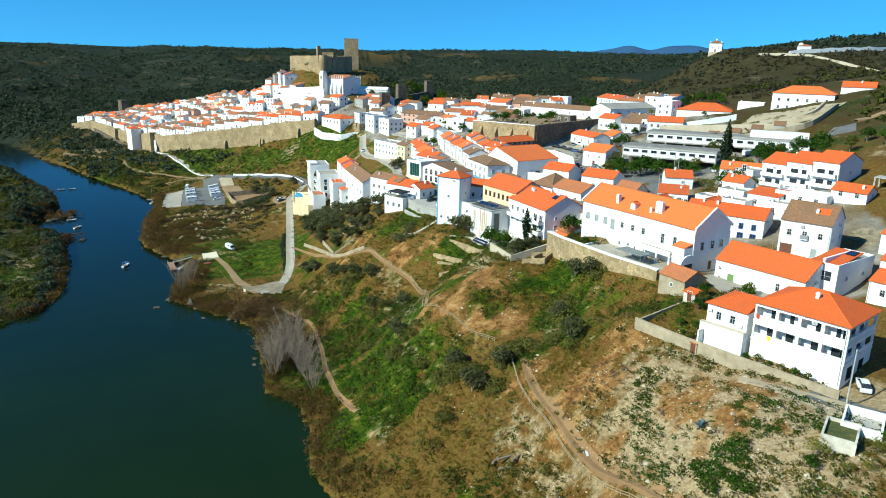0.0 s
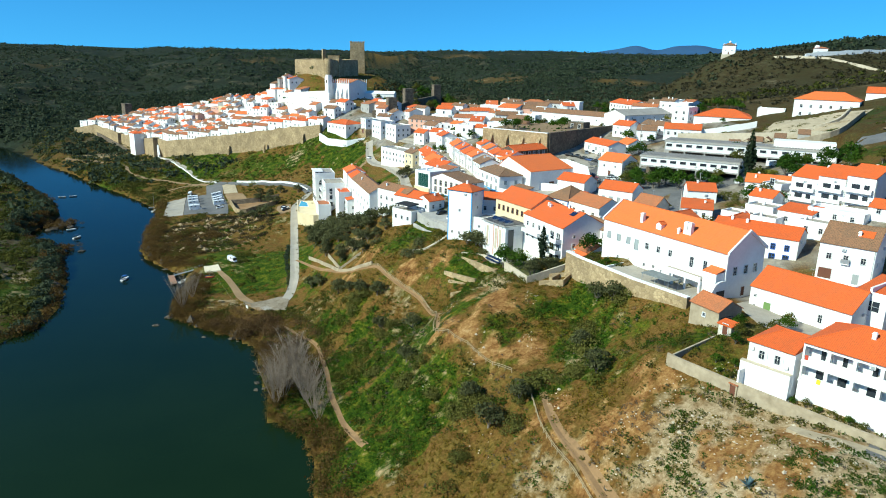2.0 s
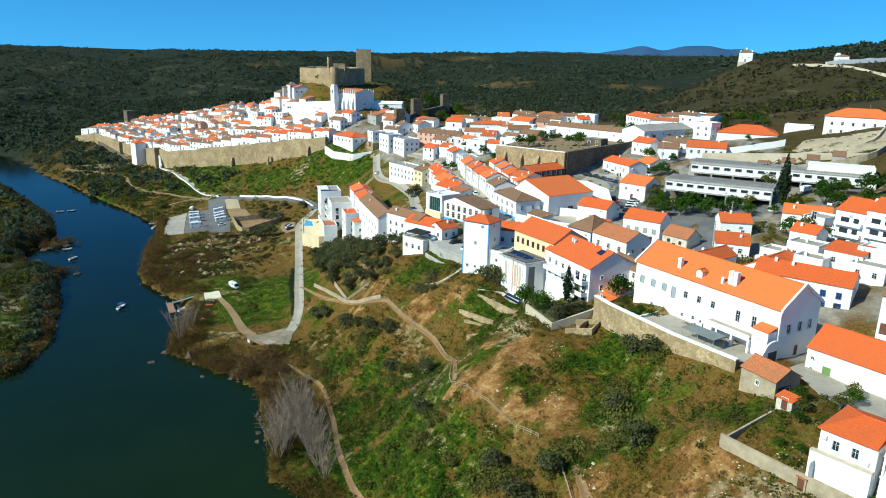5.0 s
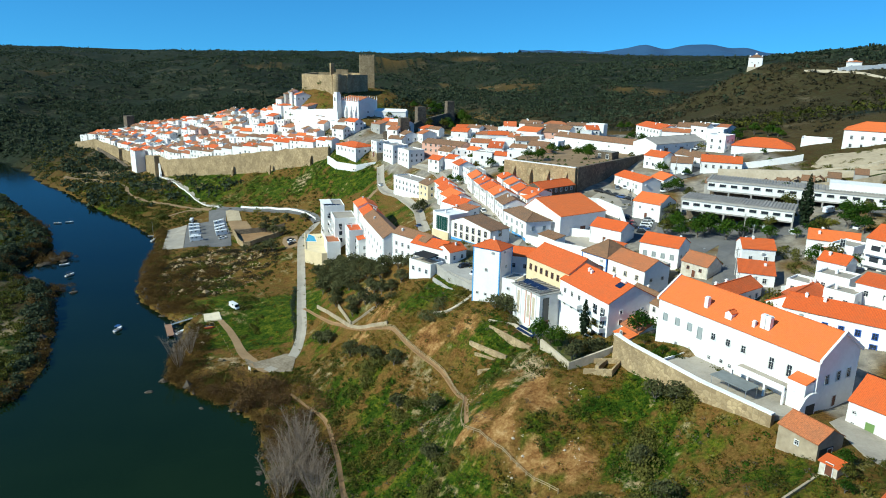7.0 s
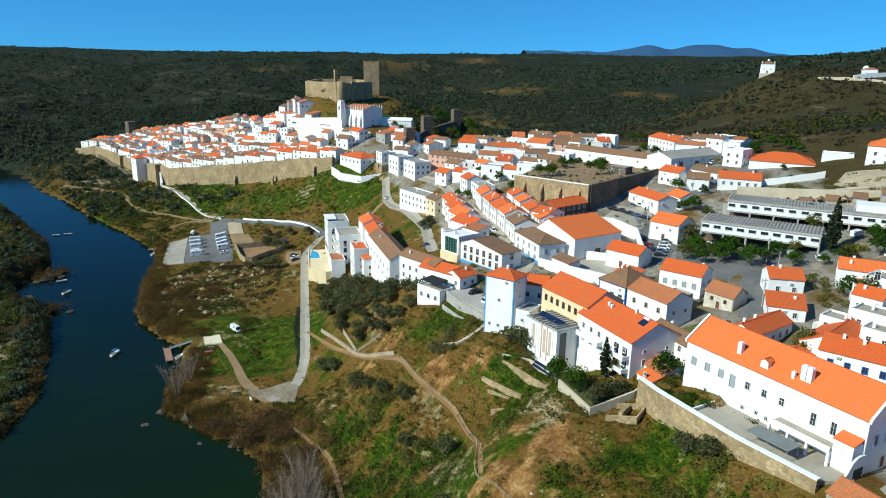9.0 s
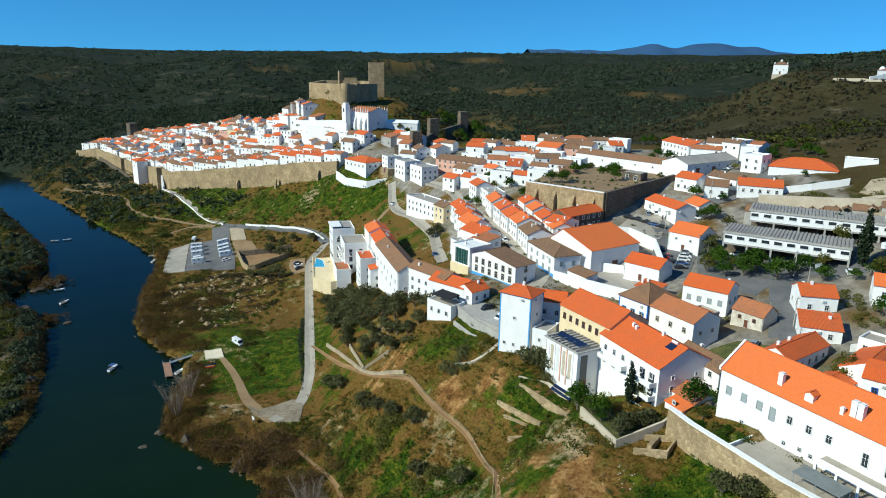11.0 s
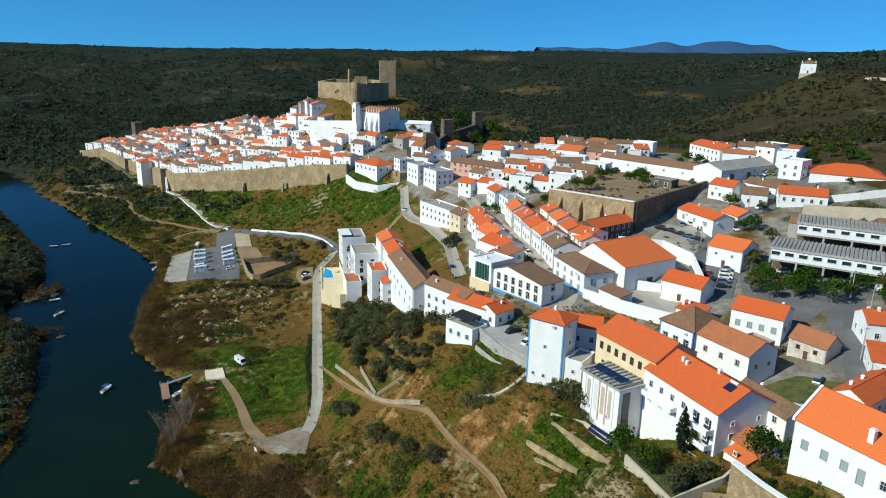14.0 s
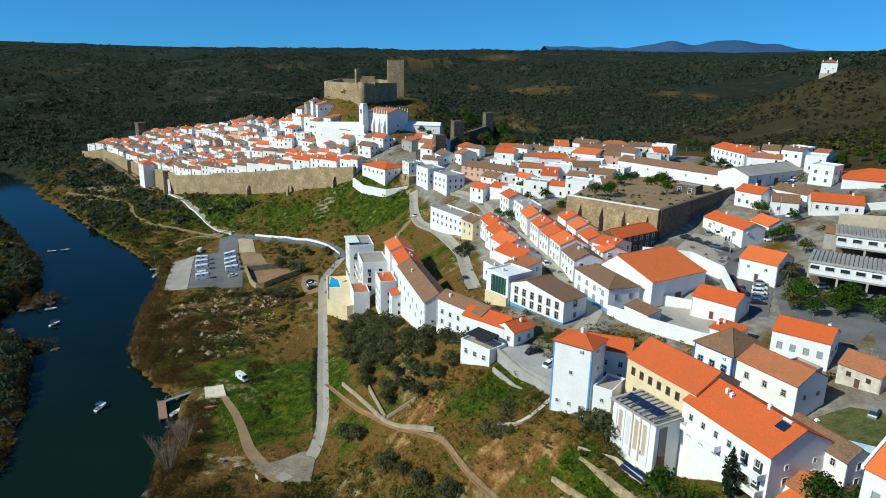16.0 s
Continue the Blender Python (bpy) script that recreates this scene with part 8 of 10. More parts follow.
scatter("pasture_scrub", x[w], y[w], (0.4, 1.5), 0.7, 60, 0.14, M_BROWNSCRUB, 27, "brown-green scrub on the rough pasture", "scrub", 0.6)
x, y = free_places(1500, -34, 16, 196, 262, 45, 0.8)
w = (near_line(x, y, SHORE_TOWN) > 1.5) & (near_line(x, y, SHORE_TOWN) < 20) & (waves(x, y, 17, 46) > -0.2) & (np.hypot(x + 10, y - 264) > 12)
scatter("cove_brush", x[w], y[w], (1.0, 2.9), 1.2, 110, 0.075, M_TWIGBRUSH, 47, "tall leafless red-brown brush round the cove", "brush", 0.9)
x, y = free_places(5000, -130, 30, 330, 560, 36, 0.8)
w = (near_line(x, y, SHORE_TOWN) > 1) & (waves(x, y, 34, 61) > -0.3)
scatter("meadow_scrub", x[w], y[w], (0.4, 1.3), 0.6, 20, 0.30, M_SCRUB, 57, "scrub and rough grass below the town wall")
x, y = free_places(3500, -130, 40, 330, 560, 37, 0.8)
w = (near_line(x, y, SHORE_TOWN) > 3) & (waves(x, y, 26, 62) > 0.1)
scatter("meadow_green", x[w], y[w], (0.5, 1.3), 0.5, 24, 0.27, M_GREEN, 58, "green weeds below the town wall")
x, y = free_places(4000, -240, -80, 520, 800, 38, 0.8)
w = waves(x, y, 30, 63) > -0.5
scatter("point_scrub", x[w], y[w], (0.6, 1.9), 0.6, 19, 0.31, M_SCRUB, 59, "dark scrub and rocks on the river point")
x, y = free_places(4600, -330, -80, 150, 640, 39, 0.8)
w = (waves(x, y, 40, 64) > -0.4) & (near_line(x, y, SHORE_FAR) < 130)
scatter("far_bank_scrub", x[w], y[w], (0.6, 2.2), 0.6, 22, 0.3, M_SCRUB, 60, "dark scrub on the far river bank")
x, y = free_places(16000, -200, -80, 225, 600, 81, 0.5)
d = near_line(x, y, SHORE_FAR)
r_ = np.random.RandomState(82)
w = (d < 2.0 + 7 * r_.rand(len(x))) & (waves(x, y, 24, 84) > -0.6)
scatter("far_shore_brush", x[w], y[w], (0.9, 2.4), 1.0, 60, 0.13, M_REED, 83, "brown leafless brush on the far shore", "brush", 0.7)
w = (d > 6) & (d < 60) & (waves(x, y, 18, 85) > 0.15) & (r_.rand(len(x)) < 0.5)
scatter("far_bank_bushes", x[w], y[w], (0.7, 2.0), 0.8, 46, 0.17, M_SCRUB, 84, "olive bushes behind the far shore", "bushes", 0.5)
w = (d > 4) & (d < 50) & (waves(x, y, 22, 86) > 0.0) & (r_.rand(len(x)) < 0.6)
scatter("far_bank_grass", x[w], y[w], (0.5, 1.2), 0.4, 18, 0.28, M_GREEN, 85, "fresh grass behind the far shore", "grass")
w = (d > 1.5) & (d < 10) & (waves(x, y, 20, 98) > -0.35) & (r_.rand(len(x)) < 0.30)
scatter("far_shore_thicket", x[w], y[w], (1.3, 3.0), 1.05, 120, 0.17, M_FOREST, 99, "dark green thicket overhanging the far shore", "thicket", 0.45)
w = (d > 8) & (d < 70) & (waves(x, y, 26, 78) > 0.1) & (r_.rand(len(x)) < 0.22)
scatter("far_bank_thicket", x[w], y[w], (1.0, 2.6), 0.9, 80, 0.19, M_SCRUB, 79, "dark scrub thickets on the far bank", "thicket", 0.5)
# a bushy islet and a rocky point off the far shore
r_ = np.random.RandomState(86)
_p = np.concatenate([np.stack([-124 + r_.normal(0, 4.0, 60), 411 + r_.normal(0, 6.0, 60)], 1), np.stack([-109 + r_.normal(0, 3.6, 40), 361 + r_.normal(0, 2.2, 40)], 1)])
_s = r_.uniform(0.8, 2.0, len(_p))
tagged(new("islet_brush", leaf_mesh("islet_brush", np.stack([_p[:, 0], _p[:, 1], 0.4 + 0.5 * _s], 1), np.stack([_s, _s, _s * 0.9], 1), 70, 0.13, M_REED, 87, 0.7)), "brown brush on a rocky islet", "brush", kind="stuff")
# town gardens and gaps
x, y = free_places(1500, 40, 230, 90, 420, 40, 0.6, ring_in=TOWN_RING)
w = waves(x, y, 25, 65) > 0.55
scatter("garden_scrub", x[w], y[w], (0.4, 1.2), 0.8, 20, 0.36, M_SCRUB, 61, "garden shrubs between the houses")

x, y = free_places(9000, -240, -50, 385, 730, 20, 0.8)
d = near_line(x, y, SHORE_TOWN)
w = (d < 3 + 13 * (0.5 + 0.5 * waves(x, y, 30, 34))) & (waves(x, y, 12, 33) > -0.5)
scatter("shore_scrub", x[w], y[w], (0.6, 1.7), 0.7, 26, 0.25, M_SCRUB, 19, "dark scrub along the rocky shore")
# bushes under the town wall and on the bank
x, y = free_places(3600, -150, 44, 430, 620, 24, 1.0)
w = (waves(x, y, 20, 35) > -0.15) & ~inside_ring(x, y, OLDTOWN)
scatter("wall_scrub", x[w], y[w], (0.5, 1.7), 0.65, 44, 0.19, M_SCRUB, 23, "olive bushes on the slope under the town wall", "bushes", 0.5)
x, y = free_places(1000, -8, 84, 540, 650, 18, 0.8)
w = (waves(x, y, 18, 32) > -0.2) & (height(x, y) > 60)
scatter("castle_scrub", x[w], y[w], (0.5, 1.6), 0.6, 34, 0.22, M_BUSH, 17, "low green bushes on the castle mound", "bushes", 0.5)
# planting on the fort terrace
r_ = np.random.RandomState(91)
x, y = r_.uniform(92, 160, 500), r_.uniform(315, 376, 500)
w = inside_ring(x, y, [(92, 338), (112.6, 313.5), (158, 348), (144, 374), (112, 364)]) & (waves(x, y, 14, 69) > 0.1)
_s = r_.uniform(0.35, 0.9, w.sum())
tagged(new("terrace_shrubs", leaf_mesh("terrace_shrubs", np.stack([x[w], y[w], np.full(w.sum(), 59.5)], 1), np.stack([_s, _s, _s * 0.7], 1), 18, 0.36, M_GREEN, 92)), "low garden shrubs on the fort terrace", "shrubs", kind="stuff")
# woods on the hills, denser in the hollows
def woods(n, x0, x1, y0, y1, seed, radius, count, density, material, label):
    x, y = free_places(n, x0, x1, y0, y1, seed, 4, True, TOWN_RING)
    w = (waves(x, y, 130, 66) + 0.7 * waves(x, y, 45, 67) > density) & (np.hypot(x - 40, y - 330) > 150) & (near_line(x, y, [(5, 600), (52, 581)]) > 22)
    w &= ~((np.hypot(x - 345, y - 530) < 130) & (np.random.RandomState(seed).rand(len(x)) < (0.85 if material == M_FOREST else 0.1)))
    w &= (np.hypot(x - 370, y - 565) > 14) & (patches(x, y, MEADOW) < 0.45)
    w &= np.hypot((x - 212) / 38, (y - 274) / 28) > 1
    return scatter("woods", x[w], y[w], radius, 0.85, count, 0.45, material, seed + 100, label, "woods")


woods(20000, -320, 420, 520, 1000, 71, (1.2, 3.0), 11, -0.75, M_FOREST, "dark evergreen oaks on the hillsides")
woods(19000, -700, 900, 900, 1700, 72, (1.7, 4.0), 9, -0.8, M_FOREST, "dark evergreen woods on the hills")
woods(12000, -1500, 2200, 1500, 2900, 73, (2.5, 4.8), 7, -0.7, M_FOREST, "far dark woods on the ridges")
woods(9500, 220, 600, 330, 800, 74, (0.7, 2.2), 12, -0.8, M_BROWNSCRUB, "brownish scrub on the chapel hill")
woods(4200, 560, 1100, 420, 1100, 75, (2.2, 4.6), 14, -0.5, M_FOREST, "pine trees on the right-hand ridge")
woods(3600, 180, 420, 120, 440, 77, (0.8, 2.4), 16, -0.2, M_SCRUB, "olive-brown bushes on the upper hillside")
woods(6500, -900, -120, 250, 900, 76, (2.0, 4.2), 12, -0.2, M_FOREST, "dark trees beyond the river")


# ---------------------------------------------------------------- single trees
def tree(name, label, tall, spread, material, seed, trunk=0.35, count=420, leaf=0.13, group="trees of the slope", lift=0.42, category="tree"):
    """A tree at the origin: tapered trunk, limbs, and a crown of many small sprays in several lobes."""
    r = random.Random(seed)
    ob = thing(name, Matrix(), label, category, group)
    bm = bmesh.new()
    add_tube(bm, (0, 0, -0.6), (0.1, 0.05, tall * lift), trunk, trunk * 0.6, 8)
    lobes = []
    for i in range(6):
        a = i * 1.05 + r.uniform(-0.4, 0.4)
        e = Vector((math.cos(a) * spread * r.uniform(0.35, 0.6), math.sin(a) * spread * r.uniform(0.35, 0.6), tall * r.uniform(0.4, 0.72)))
        add_tube(bm, (0.1, 0.05, tall * lift * r.uniform(0.7, 1)), e, trunk * 0.4, trunk * 0.12, 5)
        lobes.append(e)
    lobes.append(Vector((0, 0, tall * 0.8)))
    part("trunk", bm, M_BARK, ob)
    at = np.array([tuple(e) for e in lobes])
    size = np.array([[spread * r.uniform(0.42, 0.6), spread * r.uniform(0.42, 0.6), tall * r.uniform(0.2, 0.3)] for e in lobes])
    part("crown", leaf_mesh("crown", at, size, count // 7, leaf, material, seed), material, ob)
    return ob


def bare_tree(label, tall, seed):
    r = random.Random(seed)
    ob = thing("bare_tree", Matrix(), label, "tree", "bare trees on the bank")
    bm, tw = bmesh.new(), bmesh.new()
    for s in range(9):
        a = 0.7 * s + r.uniform(-0.3, 0.3)
        lean = tall * r.uniform(0.12, 0.58)
        top = Vector((math.cos(a) * lean, math.sin(a) * lean, tall * r.uniform(0.7, 1)))
        add_tube(bm, (0.25 * math.cos(a), 0.25 * math.sin(a), -0.5), top, 0.11, 0.03, 5)
        for i in range(70):
            k = r.uniform(0.3, 1) ** 0.8
            p = top * k
            b = r.uniform(0, 6.28)
            q = p + Vector((math.cos(b) * r.uniform(0.4, 1.7), math.sin(b) * r.uniform(0.4, 1.7), r.uniform(0.2, 1.6))) * tall / 8
            add_tube(tw, p, q, 0.018, 0.007, 3)
    part("trunk", bm, M_TWIG, ob)
    part("branchwork", tw, M_TWIG, ob)
    return ob


def cypress(label, tall, wide, seed, material=None):
    ob = thing("cypress", Matrix(), label, "tree", "conifers of the town")
    part("trunk", tube((0, 0, -0.6), (0, 0, tall * 0.8), 0.25, 0.06, 7), M_BARK, ob)
    n = 26
    at = np.array([[0, 0, tall * (0.06 + 0.9 * i / n)] for i in range(n)])
    prof = np.array([wide * min(1, 0.45 + 1.6 * i / n) * (1 - (i / n) ** 2.2) + 0.12 for i in range(n)])
    size = np.stack([prof, prof, np.full(n, tall / n * 1.4)], 1)
    part("crown", leaf_mesh("crown", at, size, 34, 0.34, material or M_CYPRESS, seed), M_CYPRESS, ob)
    return ob


def palm(label, tall, seed):
    r = random.Random(seed)
    ob = thing("palm_tree", Matrix(), label, "palm", "palms")
    part("trunk", tube((0, 0, -0.5), (0.2, 0.1, tall), 0.32, 0.22, 8), M_BARK, ob)
    for i in range(16):
        bm = bmesh.new()
        prev = None
        for k in range(5):
            d = k / 4
            x_, z_ = 2.6 * d, tall + 0.9 * math.sin(d * 2.4) - 1.4 * d * d
            row = [bm.verts.new((x_, s * 0.34 * math.sin(0.4 + d * 2.5), z_ - abs(s) * 0.12)) for s in (-1, 0, 1)]
            if prev:
                for j in (0, 1):
                    bm.faces.new((prev[j], row[j], row[j + 1], prev[j + 1]))
            prev = row
        f = part("frond", bm, M_OLIVE, ob)
        f.matrix_basis = pose(0.2, 0.1, 0, 0, r.uniform(-18, 20), i * 22.5 + r.uniform(-8, 8))
    return ob


def plant_all(made, places, seed, size=(0.8, 1.25)):
    r = random.Random(seed)
    for i, (px, py) in enumerate(places):
        src = made[i % len(made)]
        k = r.uniform(*size)
        m = pose(px, py, ground_z(px, py), 0, 0, r.uniform(0, 360)) @ Matrix.Diagonal((k, k, k * r.uniform(0.85, 1.15), 1))
        if i < len(made):
            src.matrix_basis = m
        else:
            c = copy_thing(src, Matrix())
            c.matrix_basis = m


olives = [tree("olive_tree", "grey-green olive tree on the slope below the houses", 4.2, 2.7, M_OLIVE, 100 + i, 0.24, 860, 0.17, lift=0.16) for i in range(4)]
_r = random.Random(8)
spots = []
while len(spots) < 50:
    px, py = _r.uniform(4, 37), _r.uniform(262, 342)
    low = 3.5 + (342 - py) * 0.10
    if low < px < 16 + (342 - py) * 0.30 and clear(px, py, 2.5) and all(math.hypot(px - a, py - b) > 3.4 for a, b in spots) and near_line(np.array([px]), np.array([py]), LINES_KEEP[2])[0] > 3:
        spots.append((px, py))
spots += [(56, 220), (53.5, 222), (57, 217.5), (32, 200), (24, 210), (20, 232), (25, 225), (44.5, 140), (36, 148), (27, 178), (59, 134.5), (61, 148), (37.5, 138), (-15, 415), (-20, 421), (-10, 412), (-22, 381), (-28, 388), (-14, 374), (-18, 378),
          (-20, 436), (-8, 430), (2, 424), (-14, 426), (52, 348), (55, 350), (70, 160), (72, 156), (5, 272), (8, 268), (14, 246), (17, 240)]
plant_all(olives, spots, 3, (0.95, 1.4))
greens = [tree("broadleaf_tree", "round dark green tree between houses", 6.5, 3.6, M_GREEN if i < 2 else M_SCRUB, 140 + i, 0.3, 720, 0.17, "trees of the town", lift=0.14) for i in range(3)]
plant_all(greens, [(60, 190), (58, 197), (170, 264), (165, 277), (176, 234), (172, 225), (180, 228), (152, 226), (152, 239), (147, 241), (138, 200), (139, 195), (143, 192.5),
                   (115, 362), (120, 359), (171, 333), (178, 322), (131, 251), (126, 257), (136, 274), (150, 285), (151, 297), (204, 349), (111, 181), (77.5, 182.5), (80, 177), (84, 71), (88, 74), (74, 64),
                   (-78, 717), (-61, 684), (-20, 598), (62, 524), (70, 530), (66, 518), (84, 520), (92, 545), (-4, 575), (10, 560), (18, 580), (-30, 640), (26, 342), (30, 349), (100, 560), (112, 556)], 5, (0.55, 1.0))
for i, (px, py, k) in enumerate(((133, 246, 1.25), (128, 254, 1.0), (122, 252, 0.9), (137, 249, 1.1), (143, 241, 0.8), (168, 262, 1.2), (172, 259, 1.1), (181, 230, 0.8), (171, 224, 1.1), (156, 224, 0.8), (161, 278, 0.9), (131, 260, 0.9), (134, 270, 0.9), (125, 247, 0.8))):
    c = copy_thing(greens[(0, 1, 2, 0, 1)[i % 5]], Matrix())
    c.matrix_basis = pose(px, py, ground_z(px, py), 0, 0, px * 31) @ Matrix.Diagonal((k, k, k * 0.95, 1))
for src, px, py in ((cypress("tall dark cypress beside the school", 18.5, 2.35, 1), 160.5, 233.5), (cypress("dark conifer in front of the balconies", 10.5, 1.35, 2), 67.6, 191.5), (cypress("slim dark cypress near the gate", 8, 0.9, 3), 92, 334)):
    src.matrix_basis = pose(px, py, ground_z(px, py))
for px, py in ((101, 339), (105, 337), (108, 341), (131, 341), (120, 360)):
    c = copy_thing(greens[1], Matrix())
    c.matrix_basis = pose(px, py, 59.4, 0, 0, px * 9) @ Matrix.Diagonal((0.85, 0.85, 0.8, 1))
yl = tree("mimosa_tree", "yellow-green flowering mimosa tree", 4.4, 2.6, M_YELLOW, 170, 0.2, 900, 0.105, "trees of the town")
plant_all([yl], [(162.5, 228.5), (62.5, 192.5), (70, 192), (190, 344), (-25, 451), (69, 74)], 9, (0.7, 1.1))
bares = [bare_tree("leafless pale grey tree on the river bank", 9.0, 20 + i) for i in range(3)]
plant_all(bares, [(-4, 207), (0, 202), (-6, 196), (-7, 190), (1, 190), (3, 184), (-2, 212), (-7, 203), (4, 178), (2, 195), (-42, 270), (-40, 282), (-3, 199), (-1, 206), (-5, 193), (0, 197)], 6, (0.8, 1.25))
pm = palm("palm tree beside the parked cars", 5.0, 4)
plant_all([pm], [(132, 268), (129, 263), (136, 271)], 12, (0.8, 1.0))


# ---------------------------------------------------------------- rocks
def rock_mesh(seed, size):
    r = random.Random(seed)
    bm = bmesh.new()
    bmesh.ops.create_icosphere(bm, subdivisions=2, radius=size)
    for v in bm.verts:
        v.co *= 0.75 + 0.5 * noise.noise(v.co / size * 1.3 + Vector((seed * 3.1, 0, 0)))
        v.co.z *= 0.62
    return mesh_of("rock", bm, M_ROCK)


_rocks = [rock_mesh(i, 1.0) for i in range(4)]
r_ = random.Random(14)
for i in range(14):
    seg = r_.randrange(5, 24)
    a, b = SHORE_TOWN[seg], SHORE_TOWN[seg + 1]
    k = r_.random()
    px, py = a[0] + (b[0] - a[0]) * k - r_.uniform(-1.5, 3.5), a[1] + (b[1] - a[1]) * k + r_.uniform(-1, 1)
    o = tagged(new("rock", _rocks[i % 4]), "dark worn rock at the water's edge", "rock", "rocks along the shore")
    s = r_.uniform(0.4, 1.1)
    o.matrix_basis = pose(px, py, max(ground_z(px, py), -0.25) + 0.1 * s, 0, 0, r_.uniform(0, 360)) @ Matrix.Diagonal((s * 1.3, s, s, 1))
for px, py, s in ((-48.5, 254.5, 1.4), (-31.5, 241, 1.0), (-22, 238, 1.3), (-45, 262, 1.8), (-127, 378, 2.5), (-122, 372, 3.2), (-118, 368, 2.2), (-108, 350, 2.4), (-104, 347, 1.8), (-99, 358, 2.0), (-56, 322, 1.6), (-124, 411, 4.2), (-121, 416, 3.0), (-127, 404, 3.2), (-119, 409, 2.4), (-126, 418, 2.6), (-110, 361, 3.0), (-105.5, 362.5, 2.2), (-114, 360, 2.8)):
    o = tagged(new("rock", _rocks[int(s * 10) % 4]), "dark worn rock standing in the river", "rock", "rocks along the shore")
    o.matrix_basis = pose(px, py, max(ground_z(px, py), -0.2), 0, 0, px * 7) @ Matrix.Diagonal((s * 1.5, s, s * 0.8, 1))
def stones(name, x, y, size, material, seed, label, flat=0.8):
    """Loose angular stones lying on the ground, one mesh."""
    r = np.random.RandomState(seed)
    v, f = [], []
    shape = np.array([[1, 0, 0], [-1, 0, 0], [0, 1, 0], [0, -1, 0], [0, 0, flat], [0, 0, -0.5]])
    for px, py, pz in zip(x, y, height(x, y)):
        k = r.uniform(*size) * (1 + (r.rand() < 0.06) * 1.6)
        n0 = len(v)
        p = r.uniform(0.6, 1.2, (6, 1)) * shape * k
        a = r.uniform(0, 6.28)
        for q in p:
            v.append((px + q[0] * math.cos(a) - q[1] * math.sin(a), py + q[0] * math.sin(a) + q[1] * math.cos(a), max(pz, -0.2) + 0.2 * k + q[2]))
        f += [(n0 + i, n0 + j, n0 + m) for i, j, m in ((0, 2, 4), (2, 1, 4), (1, 3, 4), (3, 0, 4), (2, 0, 5), (1, 2, 5), (3, 1, 5), (0, 3, 5))]
    me = bpy.data.meshes.new(name)
    me.from_pydata(v, [], f)
    me.materials.append(material)
    tagged(new(name, me), label, "stones", kind="stuff")


# loose pale stones on the broken ground
x, y = free_places(4200, 28, 84, 70, 200, 90, 0.3)
w = (np.hypot(x - 64, y - 92) < 26) | (waves(x, y, 18, 68) > 0.85)
stones("loose_stones", x[w], y[w], (0.08, 0.26), M_PALESTONE, 15, "pale broken stones scattered over the slope")
# dark boulders in the coves and along both shores, grey stones on the rough pasture
x, y = free_places(9000, -75, 10, 205, 420, 93, 0.2)
d = near_line(x, y, SHORE_TOWN)
w = (d < 3.2) & (waves(x, y, 15, 94) > 0.1) & (near_line(x, y, [(-53, 312), (-31, 309)]) > 5)
stones("shore_boulders", x[w], y[w], (0.25, 0.95), M_ROCK, 16, "dark broken boulders along the town shore", 0.9)
w = (np.hypot((x + 40) / 26, (y - 366) / 32) < 1) & (waves(x, y, 14, 95) > -0.1) & (d > 3)
stones("pasture_stones", x[w], y[w], (0.2, 0.7), M_STONE, 17, "grey-brown stones scattered over the rough pasture", 0.7)
x, y = free_places(9000, -200, -85, 225, 560, 96, 0.2)
w = (near_line(x, y, SHORE_FAR) < 3.0) & (waves(x, y, 17, 97) > 0.0)
stones("far_shore_boulders", x[w], y[w], (0.3, 1.2), M_ROCK, 18, "dark broken boulders along the far shore", 0.9)

# a grey-blue agave on the stony slope
ag = thing("agave", pose(60.6, 88.4, ground_z(60.6, 88.4)), "grey-blue agave rosette on the stony slope", "agave")
bm = bmesh.new()
v0 = [bm.verts.new(p) for p in ((0.05, -0.05, 0), (0.05, 0.05, 0), (0.5, 0.10, 0.35), (0.5, -0.10, 0.35), (1.15, 0, 0.75), (0.5, 0, 0.28))]
for f in ((0, 1, 2, 3), (3, 2, 4), (0, 3, 5), (3, 4, 5), (2, 1, 5), (4, 2, 5), (1, 0, 5)):
    bm.faces.new([v0[i] for i in f])
_leaf = mesh_of("leaf", bm, plain("agave_leaf", (0.10, 0.17, 0.19), 0.6))
for i in range(30):
    o = part("leaf", _leaf, None, ag)
    o.matrix_basis = pose(0, 0, 0.05, 0, -40 + 62 * ((i * 7) % 10) / 10, i * 137.5) @ Matrix.Diagonal((1.1, 1.4, 1.1, 1))

# a clipped dark hedge along the lane
_k = np.linspace(0, 1, 70)
_hx, _hy = -3.9 + 0.4 * np.sin(_k * 9) + 0.2 * np.sin(_k * 41), 277 + 56 * _k
scatter("lane_hedge", _hx, _hy, (0.6, 1.3), 0.9, 70, 0.16, M_FOREST, 42, "dark hedge along the riverside lane", "hedge", 0.5)
_b = np.array([(38.5, 233), (40, 234.5), (37, 231.5), (39.5, 231), (36, 234), (41, 237), (28, 262), (29.5, 260), (58, 216), (59, 219), (56.5, 213.5), (60.5, 222)])
scatter("thorn_bushes", _b[:, 0], _b[:, 1], (1.4, 2.4), 0.8, 340, 0.10, M_OLIVE, 25, "dark thorny bushes below the tower house", "bushes", 0.4)
